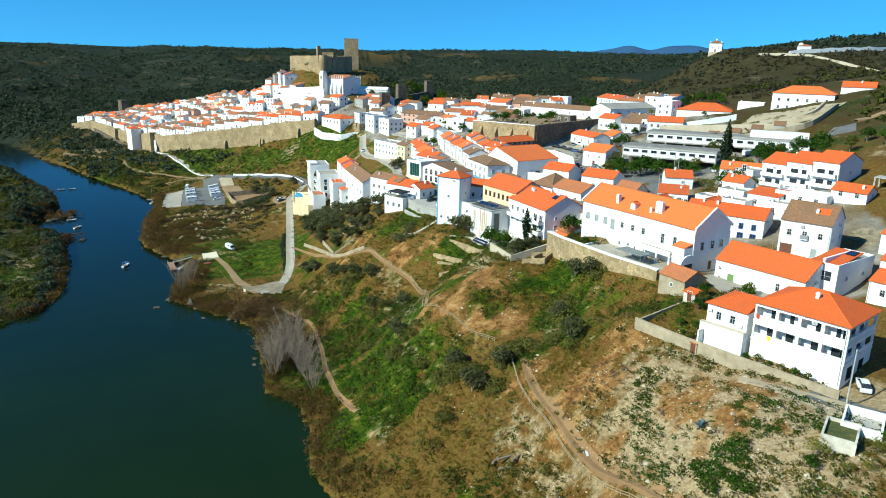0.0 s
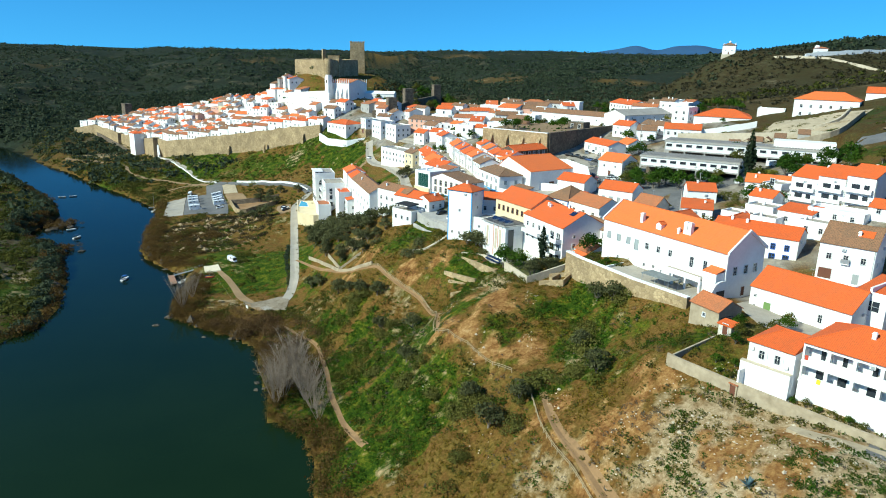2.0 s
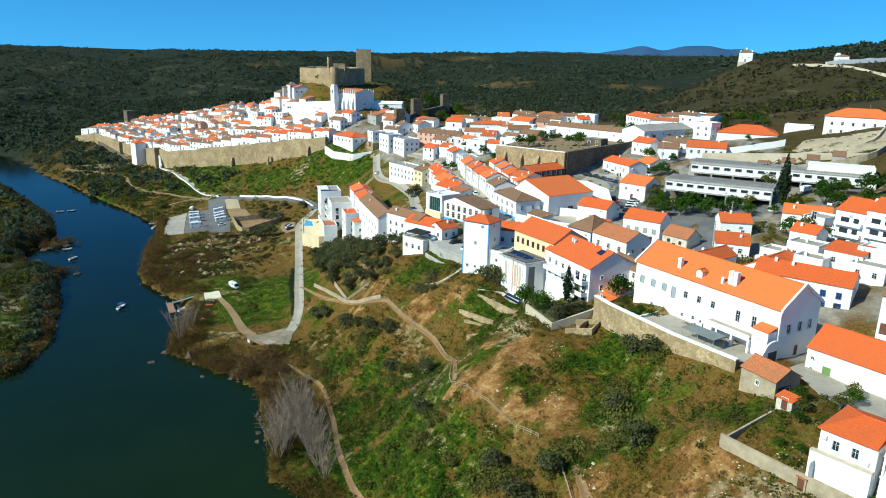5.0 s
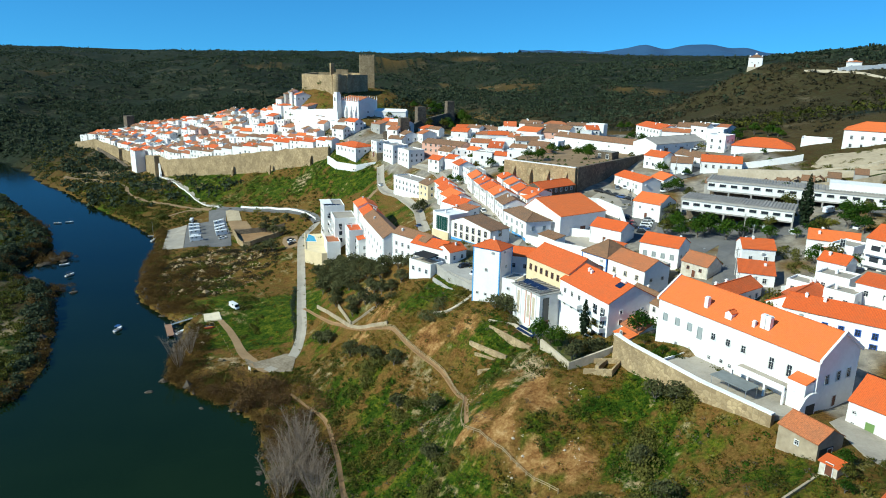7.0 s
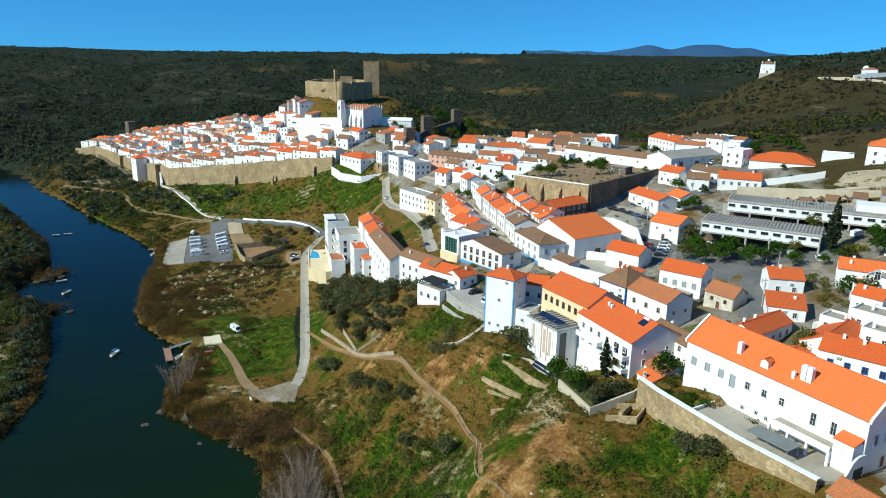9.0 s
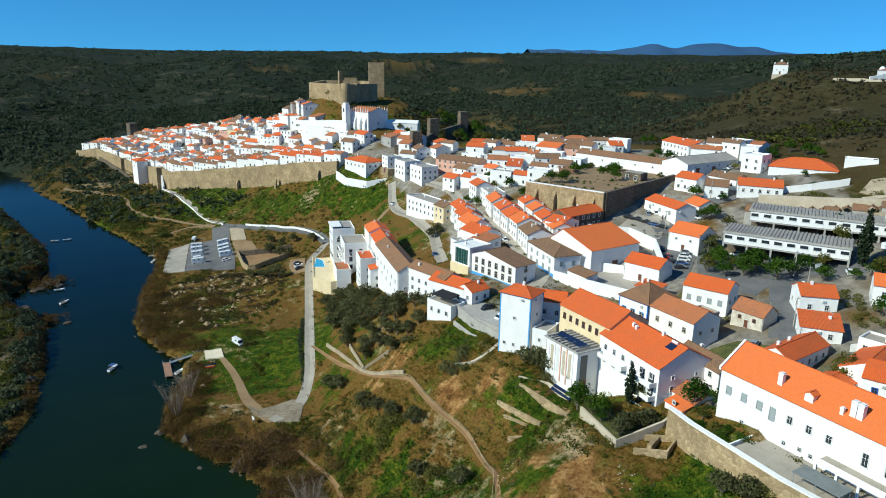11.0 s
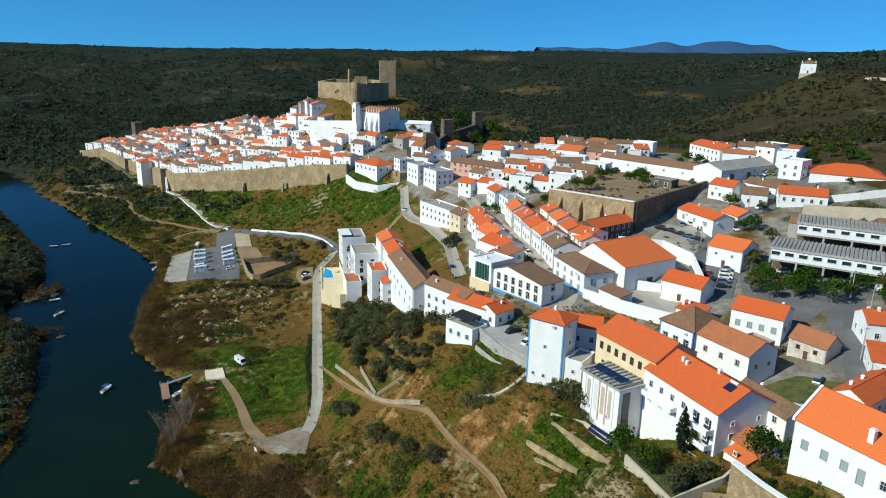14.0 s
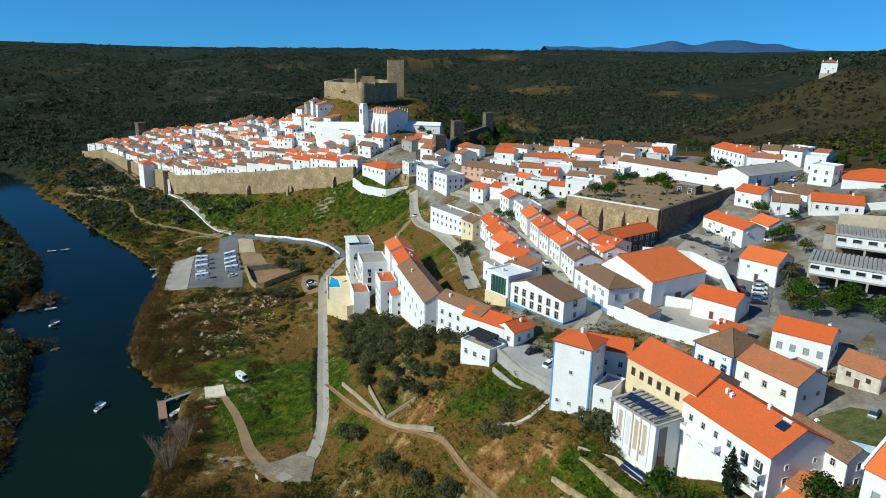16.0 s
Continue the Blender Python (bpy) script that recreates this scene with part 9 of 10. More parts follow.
# trees of the hedge garden and of the convent court
for i, (px, py, pz, k) in enumerate(((60.6, 181.6, 36.1, 0.9), (62.2, 182.6, 36.1, 1.0), (64.2, 182.6, 36.1, 0.9), (66.3, 183.4, 36.2, 0.95), (68.4, 183.6, 36.4, 0.85), (60.0, 184.6, 36.1, 0.9), (59.4, 187.5, 36.0, 0.9), (70.6, 184.6, 36.8, 0.7), (58.8, 191, 36, 0.8), (63, 186, 36.1, 0.7))):
    c = copy_thing(yl if i in (5, 7) else greens[i % 3] if i in (2, 6, 9) else olives[i % 4], Matrix())
    if i in (5, 7, 2, 6, 9):
        k *= 0.42
    c.matrix_basis = pose(px, py, pz, 0, 0, i * 47) @ Matrix.Diagonal((k, k, k * 1.05, 1))
for i, (px, py, k) in enumerate(((73.6, 178, 0.28), (74.2, 174.6, 0.36), (75.0, 171.5, 0.42), (74.4, 168.4, 0.5), (76.4, 169.5, 0.36), (75.8, 176.6, 0.42), (77, 166, 0.3), (76.2, 157, 0.3), (81, 121.5, 0.45), (78.5, 119, 0.4), (83, 124.5, 0.5), (88, 121, 0.5), (72.8, 116, 0.32), (75, 113.5, 0.3), (94, 124.5, 0.45), (91.5, 122, 0.5))):
    c = copy_thing(greens[i % 3], Matrix())
    c.matrix_basis = pose(px, py, ground_z(px, py), 0, 0, i * 61) @ Matrix.Diagonal((k, k, k * 0.9, 1))
# garden bushes beside the school street
_g = np.array([(px, py) for px, py in ((136, 204), (138, 207.5), (140.5, 211), (137, 211), (142, 214), (139.5, 204.5), (135, 200), (133, 203), (144.5, 216), (134.5, 196), (131.5, 199.5), (129, 195), (141, 217.5), (137.5, 215)) if clear(px, py, 0.6)])
scatter("garden_bushes", _g[:, 0], _g[:, 1], (1.2, 2.0), 0.85, 330, 0.10, M_BUSH, 15, "rounded olive-green garden bushes", "bushes", 0.4)
_g = np.array([(162.5, 228.5), (164.5, 227.5), (163.4, 230), (166, 226.5)])
scatter("yellow_bush", _g[:, 0], _g[:, 1], (1.7, 2.3), 0.95, 330, 0.10, M_YELLOW, 16, "yellow-green bush beside the tall cypress", "bushes", 0.4)
# a row of small brown-roofed shelters behind the school
for k in range(10):
    px, py = 169 + 2.55 * k, 284.5 - 2.6 * k
    sh = thing("shelter", pose(px, py, ground_z(px, py), 0, 0, 44), "small open shelter with a brown gabled roof", "shelter", "shelters behind the school")
    o = part("roof", roof_gable(4.2, 3.2, 2.3, 1.0, 0.2), M_TILE_OLD, sh)
    for sx in (-1.9, 1.9):
        for sy in (-1.3, 1.3):
            part("post", box(sx - 0.07, sy - 0.07, -0.6, sx + 0.07, sy + 0.07, 2.45), M_WOOD, sh)
x, y = free_places(420, 164, 208, 256, 300, 12, 0.8)
w = waves(x, y, 12, 11) > 0.15
scatter("school_shrubs", x[w], y[w], (0.5, 1.7), 0.8, 70, 0.15, M_BUSH, 10, "green shrubs behind the school", "shrubs")
# low dry shrubs on the sandy terraces below the schoolhouse
x, y = free_places(420, 204, 240, 252, 296, 14, 0.8)
w = waves(x, y, 12, 31) + 0.5 * waves(x, y, 5, 30) > 0.35
scatter("terrace_scrub", x[w], y[w], (0.4, 1.2), 0.6, 60, 0.16, M_BUSH, 13, "low dry shrubs on the sandy terraces", "shrubs")
# trees in the old town, the upper town and round the school
_r = random.Random(34)
for i in range(160):
    px, py = _r.uniform(112, 232), _r.uniform(286, 400)
    if clear(px, py, 1.4) and i % 3 == 0:
        c = copy_thing(greens[i % 3], Matrix())
        k = _r.uniform(0.45, 0.95)
        c.matrix_basis = pose(px, py, ground_z(px, py), 0, 0, i * 77) @ Matrix.Diagonal((k, k, k, 1))
_r = random.Random(33)
for i in range(200):
    px, py = (_r.uniform(-150, 30), _r.uniform(520, 740)) if i % 3 else (_r.uniform(60, 230), _r.uniform(330, 460))
    inside = inside_ring(np.array([px]), np.array([py]), OLDTOWN)[0] if i % 3 else True
    if inside and clear(px, py, 0.4):
        c = copy_thing(greens[1 + i % 2], Matrix())
        k = _r.uniform(0.5, 0.95)
        c.matrix_basis = pose(px, py, ground_z(px, py), 0, 0, i * 77) @ Matrix.Diagonal((k, k, k, 1))
for i, (px, py, k) in enumerate(((136, 238, 1.15), (130, 245, 1.0), (146, 231, 0.8), (157, 223, 0.9), (165, 220, 1.0), (173, 231, 0.8), (183, 222, 1.25), (160, 240, 0.8), (188, 218, 1.2), (154, 246, 0.9), (148, 251, 0.0), (167, 250, 1.0), (163, 212, 0.9), (170, 208, 0.8), (176, 204, 0.9), (182, 198, 0.8), (188, 190, 0.9), (192, 202, 0.8))):
    if k:
        c = copy_thing(greens[(0, 1, 0, 2)[i % 4]], Matrix())
        c.matrix_basis = pose(px, py, ground_z(px, py), 0, 0, i * 53) @ Matrix.Diagonal((k, k, k * 0.95, 1))
for i in range(34):
    px, py = _r.uniform(84, 128), _r.uniform(492, 580)
    if clear(px, py, 1):
        c = copy_thing(greens[1 + i % 2], Matrix())
        k = _r.uniform(0.7, 1.25)
        c.matrix_basis = pose(px, py, ground_z(px, py), 0, 0, i * 77) @ Matrix.Diagonal((k, k, k, 1))
for i in range(12):
    px, py = -112 + 26 * _r.random(), 548 + 26 * _r.random()
    s_ = _r.uniform(1.2, 2.8)
    o = tagged(new("rock", _rocks[i % 4]), "dark rock outcrop below the town wall", "rock", "rocks below the wall")
    o.matrix_basis = pose(px, py, ground_z(px, py) + 0.2, 0, 0, i * 40) @ Matrix.Diagonal((s_ * 1.4, s_, s_ * 0.8, 1))


# ---------------------------------------------------------------- vehicles
def loft(rows, material=None):
    """A closed body through cross rows of points."""
    bm = bmesh.new()
    rings = [[bm.verts.new(p) for p in r] for r in rows]
    n = len(rings[0])
    for a, b in zip(rings, rings[1:]):
        for i in range(n):
            bm.faces.new((a[i], a[(i + 1) % n], b[(i + 1) % n], b[i]))
    bm.faces.new(rings[0][::-1]), bm.faces.new(rings[-1])
    bmesh.ops.recalc_face_normals(bm, faces=bm.faces[:])
    return bm


def car(name, label, paint, L=4.2, W=1.75, H=1.45, van=False, camper=False, group="parked cars"):
    ob = thing(name, Matrix(), label, "van" if van or camper else "car", group)
    rows = []
    deck = H * (0.62 if not van and not camper else 0.5)
    for x, h, w in ((-L / 2, deck * 0.75, 0.86), (-L / 2 + 0.15, deck, 0.97), (-L * 0.15, deck * 1.02, 1.0), (L * 0.2, deck, 1.0), (L / 2 - 0.35, deck * 0.85, 0.96), (L / 2, deck * 0.6, 0.84)):
        rows.append([(x, -w * W / 2, 0.25), (x, w * W / 2, 0.25), (x, w * W / 2, h * 0.8), (x, w * W / 2 * 0.94, h), (x, -w * W / 2 * 0.94, h), (x, -w * W / 2, h * 0.8)])
    part("body", loft(rows), paint, ob)
    if van or camper:
        xs = (-L / 2 + 0.03, L / 2 - (0.9 if van else 0.5))
        part("box_body", box(xs[0], -W / 2 * 0.99, deck * 0.95, xs[1], W / 2 * 0.99, H, 0.12), paint, ob)
        g = part("windscreen", prism([(xs[1] - 0.02, -W / 2 * 0.88), (xs[1] + 0.42, -W / 2 * 0.88), (xs[1] + 0.42, W / 2 * 0.88), (xs[1] - 0.02, W / 2 * 0.88)], deck * 0.98, [H * 0.92, deck * 1.05, deck * 1.05, H * 0.92]), M_GLASS, ob)
        for s in (-1, 1):
            for k in range(2 if camper else 1):
                part("side_window", box(-0.4, s * W / 2 - 0.03, 0, 0.4, s * W / 2 + 0.03, 0.5), M_GLASS, ob).matrix_basis = pose((0.2 - 1.6 * k) * L / 5, 0, H * 0.68)
        if camper:
            part("roof_hatch", box(-0.4, -0.3, H, 0.4, 0.3, H + 0.12), M_GREYFRAME, ob).matrix_basis = pose(-L * 0.1, 0, 0)
    else:
        c = []
        for x, h, w in ((-L * 0.42, deck, 0.9), (-L * 0.30, H, 0.74), (L * 0.06, H, 0.74), (L * 0.27, deck, 0.88)):
            c.append([(x, -w * W / 2, deck * 0.97), (x, w * W / 2, deck * 0.97), (x, w * W / 2 * 0.97, h), (x, -w * W / 2 * 0.97, h)])
        part("glasshouse", loft(c), M_GLASS, ob)
        part("roof", box(-L * 0.29, -W * 0.35, H - 0.02, L * 0.05, W * 0.35, H + 0.035), paint, ob)
    for sx in (-0.31, 0.31):
        for sy in (-1, 1):
            part("wheel", _shared.setdefault("wheel", mesh_of("wheel", tube((0, -0.11, 0), (0, 0.11, 0), 0.32, 0.32, 12), M_RUBBER)), None, ob).matrix_basis = pose(sx * L, sy * (W / 2 - 0.1), 0.32)
    return ob


P_WHITE = plain("white_car_paint", (0.78, 0.78, 0.78), 0.3)
P_SILVER = plain("silver_car_paint", (0.36, 0.38, 0.40), 0.3, 0.3)
P_BLACK = plain("black_car_paint", (0.018, 0.019, 0.022), 0.25)
P_BLUE = plain("blue_car_paint", (0.03, 0.08, 0.24), 0.3)
P_RED = plain("red_car_paint", (0.35, 0.02, 0.02), 0.3)
cars = {"w": car("car", "small white car parked outside", P_WHITE), "s": car("car", "silver hatchback car parked outside", P_SILVER), "k": car("car", "black car parked outside", P_BLACK),
        "b": car("car", "dark blue car parked outside", P_BLUE), "r": car("car", "red car parked outside", P_RED), "v": car("van", "white panel van parked outside", P_WHITE, 4.9, 1.9, 2.1, van=True),
        "c": car("camper_van", "white camper van on the car park", P_WHITE, 6.4, 2.25, 2.9, camper=True, group="camper vans on the car park")}
_used = set()


def park(kind, px, py, yaw, z=None):
    z = ground_z(px, py) + 0.1 if z is None else z
    e = 1.5
    gx1 = (ground_z(px + e * math.cos(math.radians(yaw)), py + e * math.sin(math.radians(yaw))) - ground_z(px - e * math.cos(math.radians(yaw)), py - e * math.sin(math.radians(yaw)))) / (2 * e)
    m = pose(px, py, z, 0, -math.degrees(math.atan(gx1)) * 0.9, yaw)
    if kind in _used:
        copy_thing(cars[kind], m)
    else:
        _used.add(kind)
        cars[kind].matrix_basis = m


for i in range(5):
    park("c" if i != 3 else "v", -60.6 + 1.3 * i, 451 - 8.0 * i, 10)
for i in range(5):
    park("c" if i != 4 else "w", -46.2 + 1.1 * i, 450 - 7.6 * i, 12)
park("v", -64.4, 467.6, 85), park("k", -5.4, 391.5, 20), park("w", -4.9, 385.6, 20), park("k", -4.5, 379.4, 20)
for i, kd in enumerate("swkswwbk"):
    park(kd, 132.5 - 2.1 * i, 280 - 2.9 * i, -28)
park("k", 120.8, 277.5, 60), park("r", 119.4, 271, 60), park("k", 118, 266.5, 60)
for (px, py, kd, a) in ((132.4, 312.0, "s", 70), (135.0, 310.4, "w", 70), (138.4, 305.6, "b", 60), (122.6, 309, "k", 130), (125.2, 306.6, "k", 130), (127.4, 303.6, "k", 130), (129.2, 301, "b", 130), (131.2, 298.6, "k", 130), (146.2, 300, "w", -85), (151, 303, "s", 10),
                      (71.2, 331, "s", 95), (72.6, 318, "k", 92), (72.4, 307.6, "w", 92), (63.5, 258.8, "k", 20), (48.6, 322, "b", 95), (149.6, 243.4, "w", 45), (152, 240.2, "v", 45), (155, 231.6, "w", 60), (139, 262.6, "w", 150), (174, 239, "v", 20), (167, 218, "w", 20), 
                      (43.4, 416, "w", 110)):
    park(kd, px, py, a)
for (px, py, kd, a) in ((96.6, 143.6, "v", 20), (89.4, 88.2, "w", 60), (186, 345, "s", 20), (190, 347, "w", 20), (181, 343, "b", 20), (176, 341, "w", 20), (205, 343, "b", 40), (210, 340, "k", 40), (214, 330, "s", 60), (212, 326, "w", 60), (106, 204, "s", 40), (164, 312, "w", 15)):
    park(kd, px, py, a)
park("w", 54.0, 246.0, 35, 37.25), park("k", 52.0, 253.5, 20, 37.25)
park("v", -27.4, 314.2, -50)
for kd, ob in cars.items():
    if kd not in _used:
        park(kd, 150, 312, 0)


# ---------------------------------------------------------------- boats and the landing stage
def boat(label, hull, trim, L=4.8, cabin=False, mast=0.0):
    ob = thing("boat", Matrix(), label, "boat", "boats on the river")
    rows = []
    for x, w, z in ((-L / 2, 0.62, 0.55), (-L / 4, 0.8, 0.55), (L * 0.15, 0.8, 0.6), (L * 0.38, 0.45, 0.7), (L / 2, 0.05, 0.82)):
        rows.append([(x, -w * 0.55, -0.2), (x, w * 0.55, -0.2), (x, w, z), (x, -w, z)])
    part("hull", loft(rows), hull, ob)
    part("deck", box(-L * 0.42, -0.55, 0.56, L * 0.16, 0.55, 0.585), trim, ob)
    for k in range(2):
        part("bench", box(-L * 0.3 + 1.3 * k, -0.6, 0.585, -L * 0.3 + 1.3 * k + 0.3, 0.6, 0.75), M_WOOD, ob)
    if cabin:
        part("canopy", box(-1.2, -0.85, 1.75, 1.0, 0.85, 1.85, 0.03), trim, ob)
        for sx in (-1.1, 0.9):
            for sy in (-0.75, 0.75):
                part("canopy_post", tube((sx, sy, 0.5), (sx, sy, 1.78), 0.035, 0.035), M_STEEL, ob)
    if mast:
        part("mast", tube((0.3, 0, 0.4), (0.3, 0, mast), 0.08, 0.05), M_STEEL, ob)
    return ob


b1 = boat("blue canopied motor boat on the river", P_WHITE, P_BLUE, 5.2, True)
b1.matrix_basis = pose(-70.2, 309.5, 0, 0, 0, 70)
b2 = boat("small white open boat moored", P_WHITE, P_SILVER, 4.6)
b2.matrix_basis = pose(-116, 402, 0, 0, 0, 20)
b3 = boat("small moored boat with a dark canopy", P_WHITE, P_BLACK, 5.0, True)
b3.matrix_basis = pose(-108.5, 384, 0, 0, 0, 60)
b4 = boat("white sailing boat with a bare mast", P_WHITE, P_SILVER, 7.0, False, 11.0)
b4.matrix_basis = pose(-82.5, 446, 0, 0, 0, 80)
for px, py, a in ((-147, 495, 0), (-141, 497, 15), (-84, 461, 10), (-85, 455, 5), (-46.5, 303, 60), (-45.5, 318.5, 30)):
    copy_thing(b2, pose(px, py, 0, 0, 0, a))

M_DECK = surface("reddish_deck_planks", (0.36, 0.20, 0.12), (0.25, 0.13, 0.08), 0.8, 3.0, 0.5, 0.3, 0.02)
M_SLAB = surface("pale_sandy_concrete", (0.66, 0.58, 0.43), (0.52, 0.45, 0.33), 0.9, 1.6, 0.3, 0.2, 0.02)
dk = thing("landing_stage", pose(-50.5, 304.5, 0.35, 0, 0, 0), "floating wooden landing stage with a gangway", "jetty")
part("deck", prism([(-3.0, 6.1), (0.1, -6.4), (2.4, -5.4), (-0.5, 6.1)], 0.1, 0.45), M_DECK, dk, "reddish plank deck")
for sx, sy in ((-2.9, 5.6), (0.3, -6.2), (2.3, -5.0), (-0.5, 5.8)):
    part("float_pile", tube((sx, sy, -1.5), (sx, sy, 1.3), 0.14, 0.14, 8), M_STEEL, dk)
gw = part("gangway", box(-0.7, 0, 0, 0.7, 12.2, 0.14), M_STEEL, dk, "narrow railed gangway")
gw.matrix_basis = pose(-0.4, 5.4, 0.45, 9.5, 0, -72)
for s in (-0.7, 0.7):
    for k in range(6):
        part("rail_post", tube((s, 0.3 + 2.3 * k, 0.1), (s, 0.3 + 2.4 * k, 1.1), 0.03, 0.03, 5), M_STEEL, gw)
    part("rail", tube((s, 0.3, 1.1), (s, 11.9, 1.1), 0.035, 0.035, 5), M_STEEL, gw)
yard("pavement", [(-39.2, 313), (-33.1, 312), (-31.5, 305.8), (-38.0, 306.7)], M_SLAB, "pale concrete slab by the landing stage", lift=0.5, category="slab")
kr = thing("kayak_rack", pose(-35.6, 301.0, ground_z(-35.6, 301), 0, 0, 10), "red, yellow and blue kayaks on a rack", "kayaks")
P_YEL = plain("yellow_kayak_plastic", (0.75, 0.42, 0.02), 0.4)
for k, pm_ in enumerate((P_RED, P_YEL, P_BLUE, P_BLUE)):
    rows = [[(x, -w + 0.7 * k, 0.5 - w * 0.4), (x, w + 0.7 * k, 0.5 - w * 0.4), (x, w * 0.8 + 0.7 * k, 0.75), (x, -w * 0.8 + 0.7 * k, 0.75)] for x, w in ((-1.9, 0.04), (-1.0, 0.3), (0.9, 0.3), (1.9, 0.04))]
    part("kayak", loft(rows), pm_, kr)
for sx in (-1.1, 1.1):
    part("rack_bar", box(sx - 0.05, -0.4, 0.3, sx + 0.05, 2.6, 0.38), M_WOOD, kr)
    part("rack_leg", box(sx - 0.05, -0.4, -0.4, sx + 0.05, -0.3, 0.3), M_WOOD, kr)
    part("rack_leg", box(sx - 0.05, 2.5, -0.4, sx + 0.05, 2.6, 0.3), M_WOOD, kr)


def picnic_table():
    ob = thing("picnic_table", Matrix(), "weathered wooden picnic table on the grass", "table", "picnic tables")
    part("tabletop", box(-0.9, -0.4, 0.7, 0.9, 0.4, 0.76), M_WOOD, ob)
    for s in (-1, 1):
        part("bench", box(-0.9, s * 0.75 - 0.14, 0.42, 0.9, s * 0.75 + 0.14, 0.46), M_WOOD, ob)
        part("leg", box(s * 0.7 - 0.05, -0.85, 0.32, s * 0.7 + 0.05, 0.85, 0.42), M_WOOD, ob)
        part("leg", box(s * 0.7 - 0.05, -0.1, -0.2, s * 0.7 + 0.05, 0.1, 0.7), M_WOOD, ob)
    return ob


pt = picnic_table()
for i, (px, py) in enumerate(((-35.3, 304), (-36.2, 297.4), (-36.8, 288.8), (-28.6, 272.3), (-24.1, 268.3))):
    m = pose(px, py, ground_z(px, py), 0, 0, 25 + 40 * i)
    if i == 0:
        pt.matrix_basis = m
    else:
        copy_thing(pt, m)


# ---------------------------------------------------------------- fences, poles, small town things
def rail_fence(pts, label, gap=2.2, side=-0.2, tall=1.1, rails=True):
    line = _curve(pts, gap)
    ob = thing("fence", pose(line[0].x, line[0].y, ground_z(*line[0])), label, "fence")
    base = ob.matrix_basis.translation
    post = mesh_of("post", tube((0, 0, -0.4), (0, 0, tall), 0.09, 0.08, 6), M_WOOD)
    tops = []
    for i, p in enumerate(line):
        d = (line[min(i + 1, len(line) - 1)] - line[max(i - 1, 0)]).normalized()
        q = p + Vector((d.y, -d.x)) * side
        z = ground_z(q.x, q.y)
        o = part("post", post, None, ob)
        o.matrix_basis = Matrix.Translation(Vector((q.x, q.y, z)) - base)
        tops.append(Vector((q.x, q.y, z)) - base)
    for a, b in zip(tops, tops[1:]) if rails else ():
        for h in (tall - 0.1, tall * 0.5):
            part("rail", tube(a + Vector((0, 0, h)), b + Vector((0, 0, h)), 0.075, 0.075, 4), M_WOOD, ob)
    return ob


rail_fence([(22, 250), (26, 241), (30, 227), (37, 213), (38, 195), (34, 177), (41, 160), (46, 150)], "pale timber rail fence beside the hillside path")
rail_fence([(47, 141), (45, 125), (46, 113), (47, 100), (48, 86), (50, 74)], "pale timber rail fence down the slope")
rail_fence([(-34, 309), (-28, 292), (-23, 275), (-17, 262)], "row of low timber posts beside the track", 2.5, 1.8, 0.6, False)


def pole(px, py, tall, label="grey concrete utility pole", arm=True):
    ob = thing("utility_pole", pose(px, py, ground_z(px, py)), label, "pole", "poles of the town")
    part("shaft", tube((0, 0, -0.8), (0, 0, tall), 0.16, 0.10, 8), M_CONCRETE, ob)
    if arm:
        part("cross_arm", box(-0.7, -0.05, tall - 0.6, 0.7, 0.05, tall - 0.48), M_STEEL, ob)
    return ob


for px, py, hh in ((82.5, 84.0, 9.5), (128.5, 268, 8), (159, 312, 8.5), (131.5, 296.2, 8), (118.5, 207, 8), (143.5, 240, 8), (96, 146, 7), (136, 225, 8)):
    pole(px, py, hh)
# Plain dark blocks stand in for small upright shapes of unknown kind.
for k, (px, py) in enumerate(((134.6, 304.2), (135.6, 303.6), (136.4, 302.7), (137.2, 302.2))):
    o = thing("wooden_post", pose(px, py, ground_z(px, py)), "plain dark upright block standing in for an unidentified shape", "post", "posts on the parking place")
    part("shaft", prism([(-0.22, -0.16), (0.22, -0.16), (0.22, 0.16), (-0.22, 0.16)], -0.3, 1.65), M_DARK, o)
# panels on the ground below the studio
sp = thing("solar_array", pose(57.6, 205.2, ground_z(57.6, 205.2) + 0.5, 0, 0, -71), "row of dark blue solar panels on the terrace", "solar panels")
for k in range(6):
    o = part("solar_panel", box(-0.55, -0.9, 0, 0.55, 0.9, 0.06), M_PANEL, sp)
    o.matrix_basis = pose(-3 + 1.15 * k, 0, 0.7, 30)
    part("stand", box(-0.5, 0.5, -0.9, 0.5, 0.56, 0.45), M_STEEL, sp).matrix_basis = pose(-3 + 1.15 * k, 0, 0)
# huts, tanks and garden things near the villa and the convent
ht = house(82.4, 131.6, -76, 7.4, 6.2, 0, "gable", 1.7, M_TILE_RUST, M_OLDRENDER, top=44.7, base=41.0, chimneys=0, openings=[("F", 1, 1.6, "window_small"), ("R", 1, 0.1, "door")], name="hut", category="hut", label="tan rendered hut with an old red tile roof")
# Dark panel put in for the shade of the open porch end.
recess(ht, "R", 7.4, 6.2, -0.9, 0.3, 3.4, 2.2, M_DARK)
hx = house(80.0, 123.6, -70, 2.8, 2.2, 1.9, "mono", 0.4, M_TILE, M_STAINED, chimneys=0, openings=[("F", 1, 0.1, "door")], name="shed", category="shed", label="small garden shed with a red roof")
tk = thing("water_tank", pose(73.8, 75.6, ground_z(73.8, 75.6) + 0.3, 0, 0, 42), "open walled concrete tank with green water", "tank")
bm = bmesh.new()
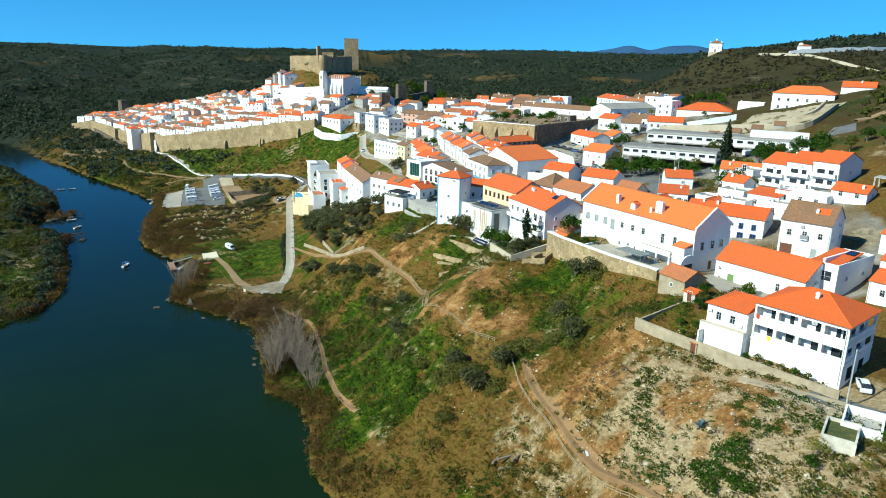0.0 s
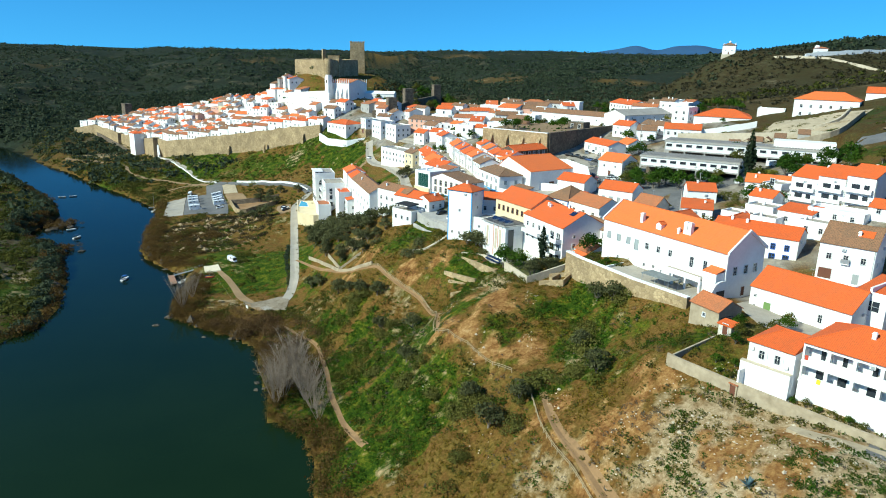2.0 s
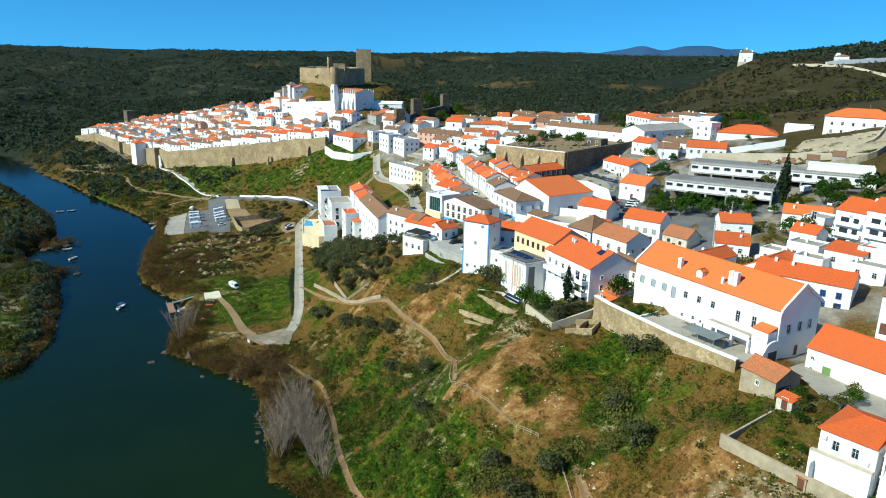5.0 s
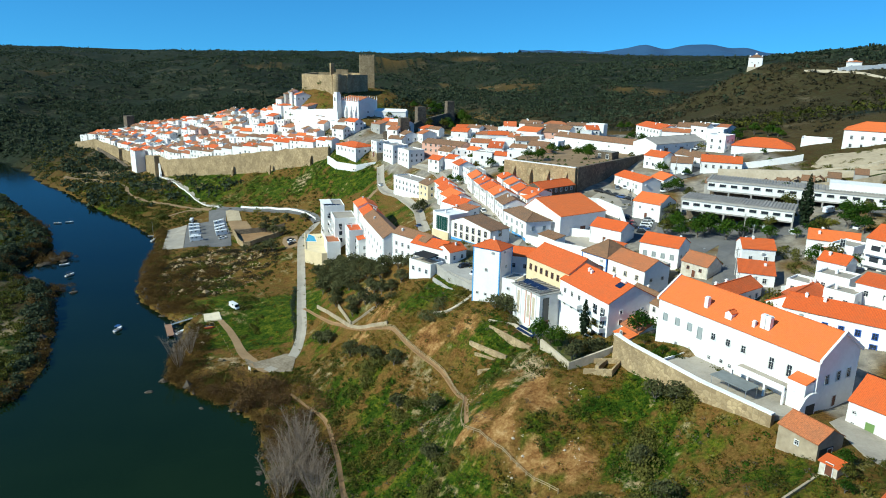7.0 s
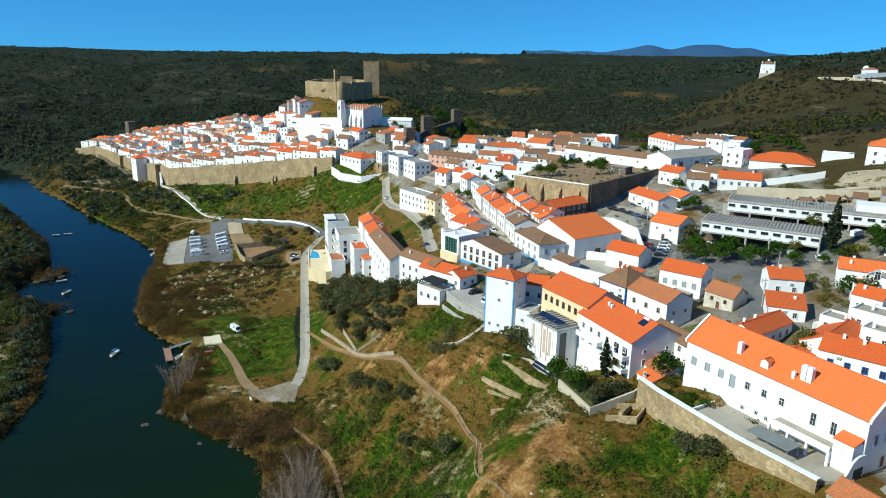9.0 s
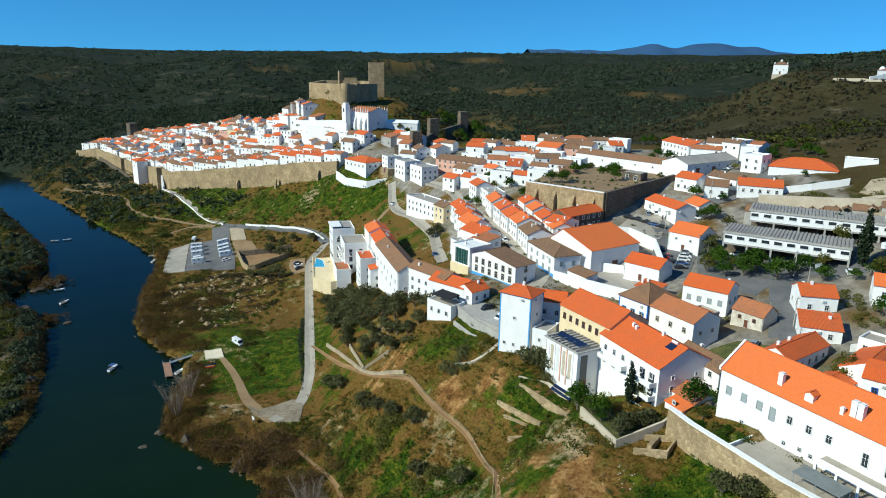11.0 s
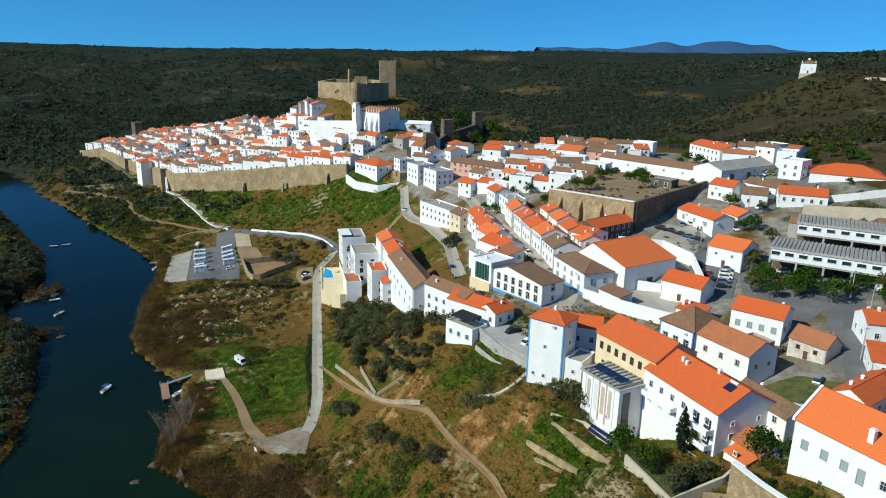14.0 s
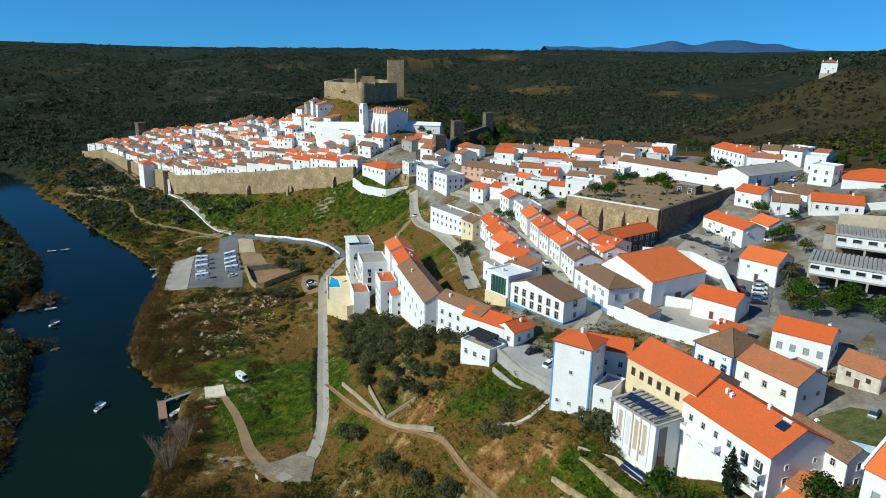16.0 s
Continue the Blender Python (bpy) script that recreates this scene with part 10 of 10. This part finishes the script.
for b in ((-3.2, -2.2, 3.2, -1.9), (-3.2, 1.9, 3.2, 2.2), (-3.2, -1.9, -2.9, 1.9), (2.9, -1.9, 3.2, 1.9)):
    add_box(bm, b[0], b[1], -2.5, b[2], b[3], 1.3)
part("wall", bm, M_STAINED, tk)
part("water", box(-2.9, -1.9, -2, 2.9, 1.9, 0.8), M_LAWN, tk, "still green water")
yc = thing("walled_yard", pose(79.4, 77.6, ground_z(79.4, 77.6), 0, 0, 42), "white walled yard with a blue door", "enclosure")
bm = bmesh.new()
for b in ((-3.4, -2.6, 3.4, -2.3), (-3.4, 2.3, 3.4, 2.6), (-3.4, -2.3, -3.1, 2.3), (3.1, -2.3, 3.4, 2.3)):
    add_box(bm, b[0], b[1], -2.5, b[2], b[3], 1.5)
part("wall", bm, M_WHITE, yc)
part("floor", box(-3.1, -2.3, -2, 3.1, 2.3, 0.25), M_CONCRETE, yc)
o = part("door", box(-0.5, 0, 0.25, 0.5, 0.06, 1.4), M_SKYBLUE, yc, "blue painted door")
o.matrix_basis = pose(1.6, 2.24, 0, 0, 0, 0)
for i, (px, py, k) in enumerate(((76.6, 71.8, 0.42), (66.8, 72.6, 0.28), (70.2, 70.0, 0.34), (79, 72, 0.4), (72.6, 69, 0.3))):
    c = copy_thing(greens[(0, 1)[i % 2]] if i % 2 else yl, Matrix())
    c.matrix_basis = pose(px, py, ground_z(px, py), 0, 0, i * 71) @ Matrix.Diagonal((k * 1.3, k * 1.3, k * 1.2, 1))
# small planting behind the villa's wall
for i in range(12):
    k = i / 11
    px, py = 70.2 + 9.6 * k + 2.0, 113 - 22 * k + 0.8
    if clear(px, py, 0.3):
        c = copy_thing(greens[1 + i % 2], Matrix())
        q = 0.16 + 0.09 * ((i * 5) % 4) / 3
        c.matrix_basis = pose(px, py, ground_z(px, py), 0, 0, i * 71) @ Matrix.Diagonal((q, q, q, 1))
gp = thing("garden_gate", pose(71.4, 108.4, ground_z(71.4, 108.4) - 0.2, 0, 0, -66), "red-brown painted gate in the pale garden wall", "gate")
part("door", box(-0.5, -0.26, -0.5, 0.5, -0.20, 1.9), M_DOOR, gp)
for sx in (-0.62, 0.62):
    part("post", box(sx - 0.12, -0.34, -1.2, sx + 0.12, 0.3, 2.1), M_OLDRENDER, gp)
part("lintel", box(-0.85, -0.4, 2.1, 0.85, 0.35, 2.25), M_TILE_RUST, gp, "thin tiled lintel")
# a notice board beside the lane's end
sg = thing("sign_board", pose(-18.4, 261.2, ground_z(-18.4, 261.2), 0, 0, -60), "small white notice board on two posts", "sign")
part("board", box(-0.9, -0.04, 0.9, 0.9, 0.04, 2.0), M_FRAME, sg)
for sx in (-0.8, 0.8):
    part("post", box(sx - 0.05, -0.09, -0.4, sx + 0.05, -0.045, 2.0), M_WOOD, sg)
# pale dead logs on the slope
for i, (px, py, a_, L_) in enumerate(((39, 114.8, 10, 5.5), (40.5, 113.6, 28, 4.2), (38, 112.8, -8, 3.6), (36.8, 115.8, 35, 3.0))):
    lg = thing("log", pose(px, py, ground_z(px, py) + 0.12, 0, 0, a_), "pale dead tree trunk lying on the slope", "log", "dead logs")
    part("trunk", tube((-L_ / 2, 0, 0), (L_ / 2, 0.3, 0.35), 0.26, 0.10, 7), M_TWIG, lg)
    part("branch", tube((0.2, 0, 0.1), (L_ * 0.3, 0.9, 0.6), 0.10, 0.04, 5), M_TWIG, lg)
bn = thing("bench", pose(48.9, 102.6, ground_z(48.9, 102.6), 0, 0, 75), "pale timber bench beside the footpath", "bench")
part("seat", box(-0.9, -0.22, 0.42, 0.9, 0.22, 0.5), M_FRAME, bn)
for sx in (-0.7, 0.7):
    part("leg", box(sx - 0.06, -0.2, -0.2, sx + 0.06, 0.2, 0.42), M_WOOD, bn)
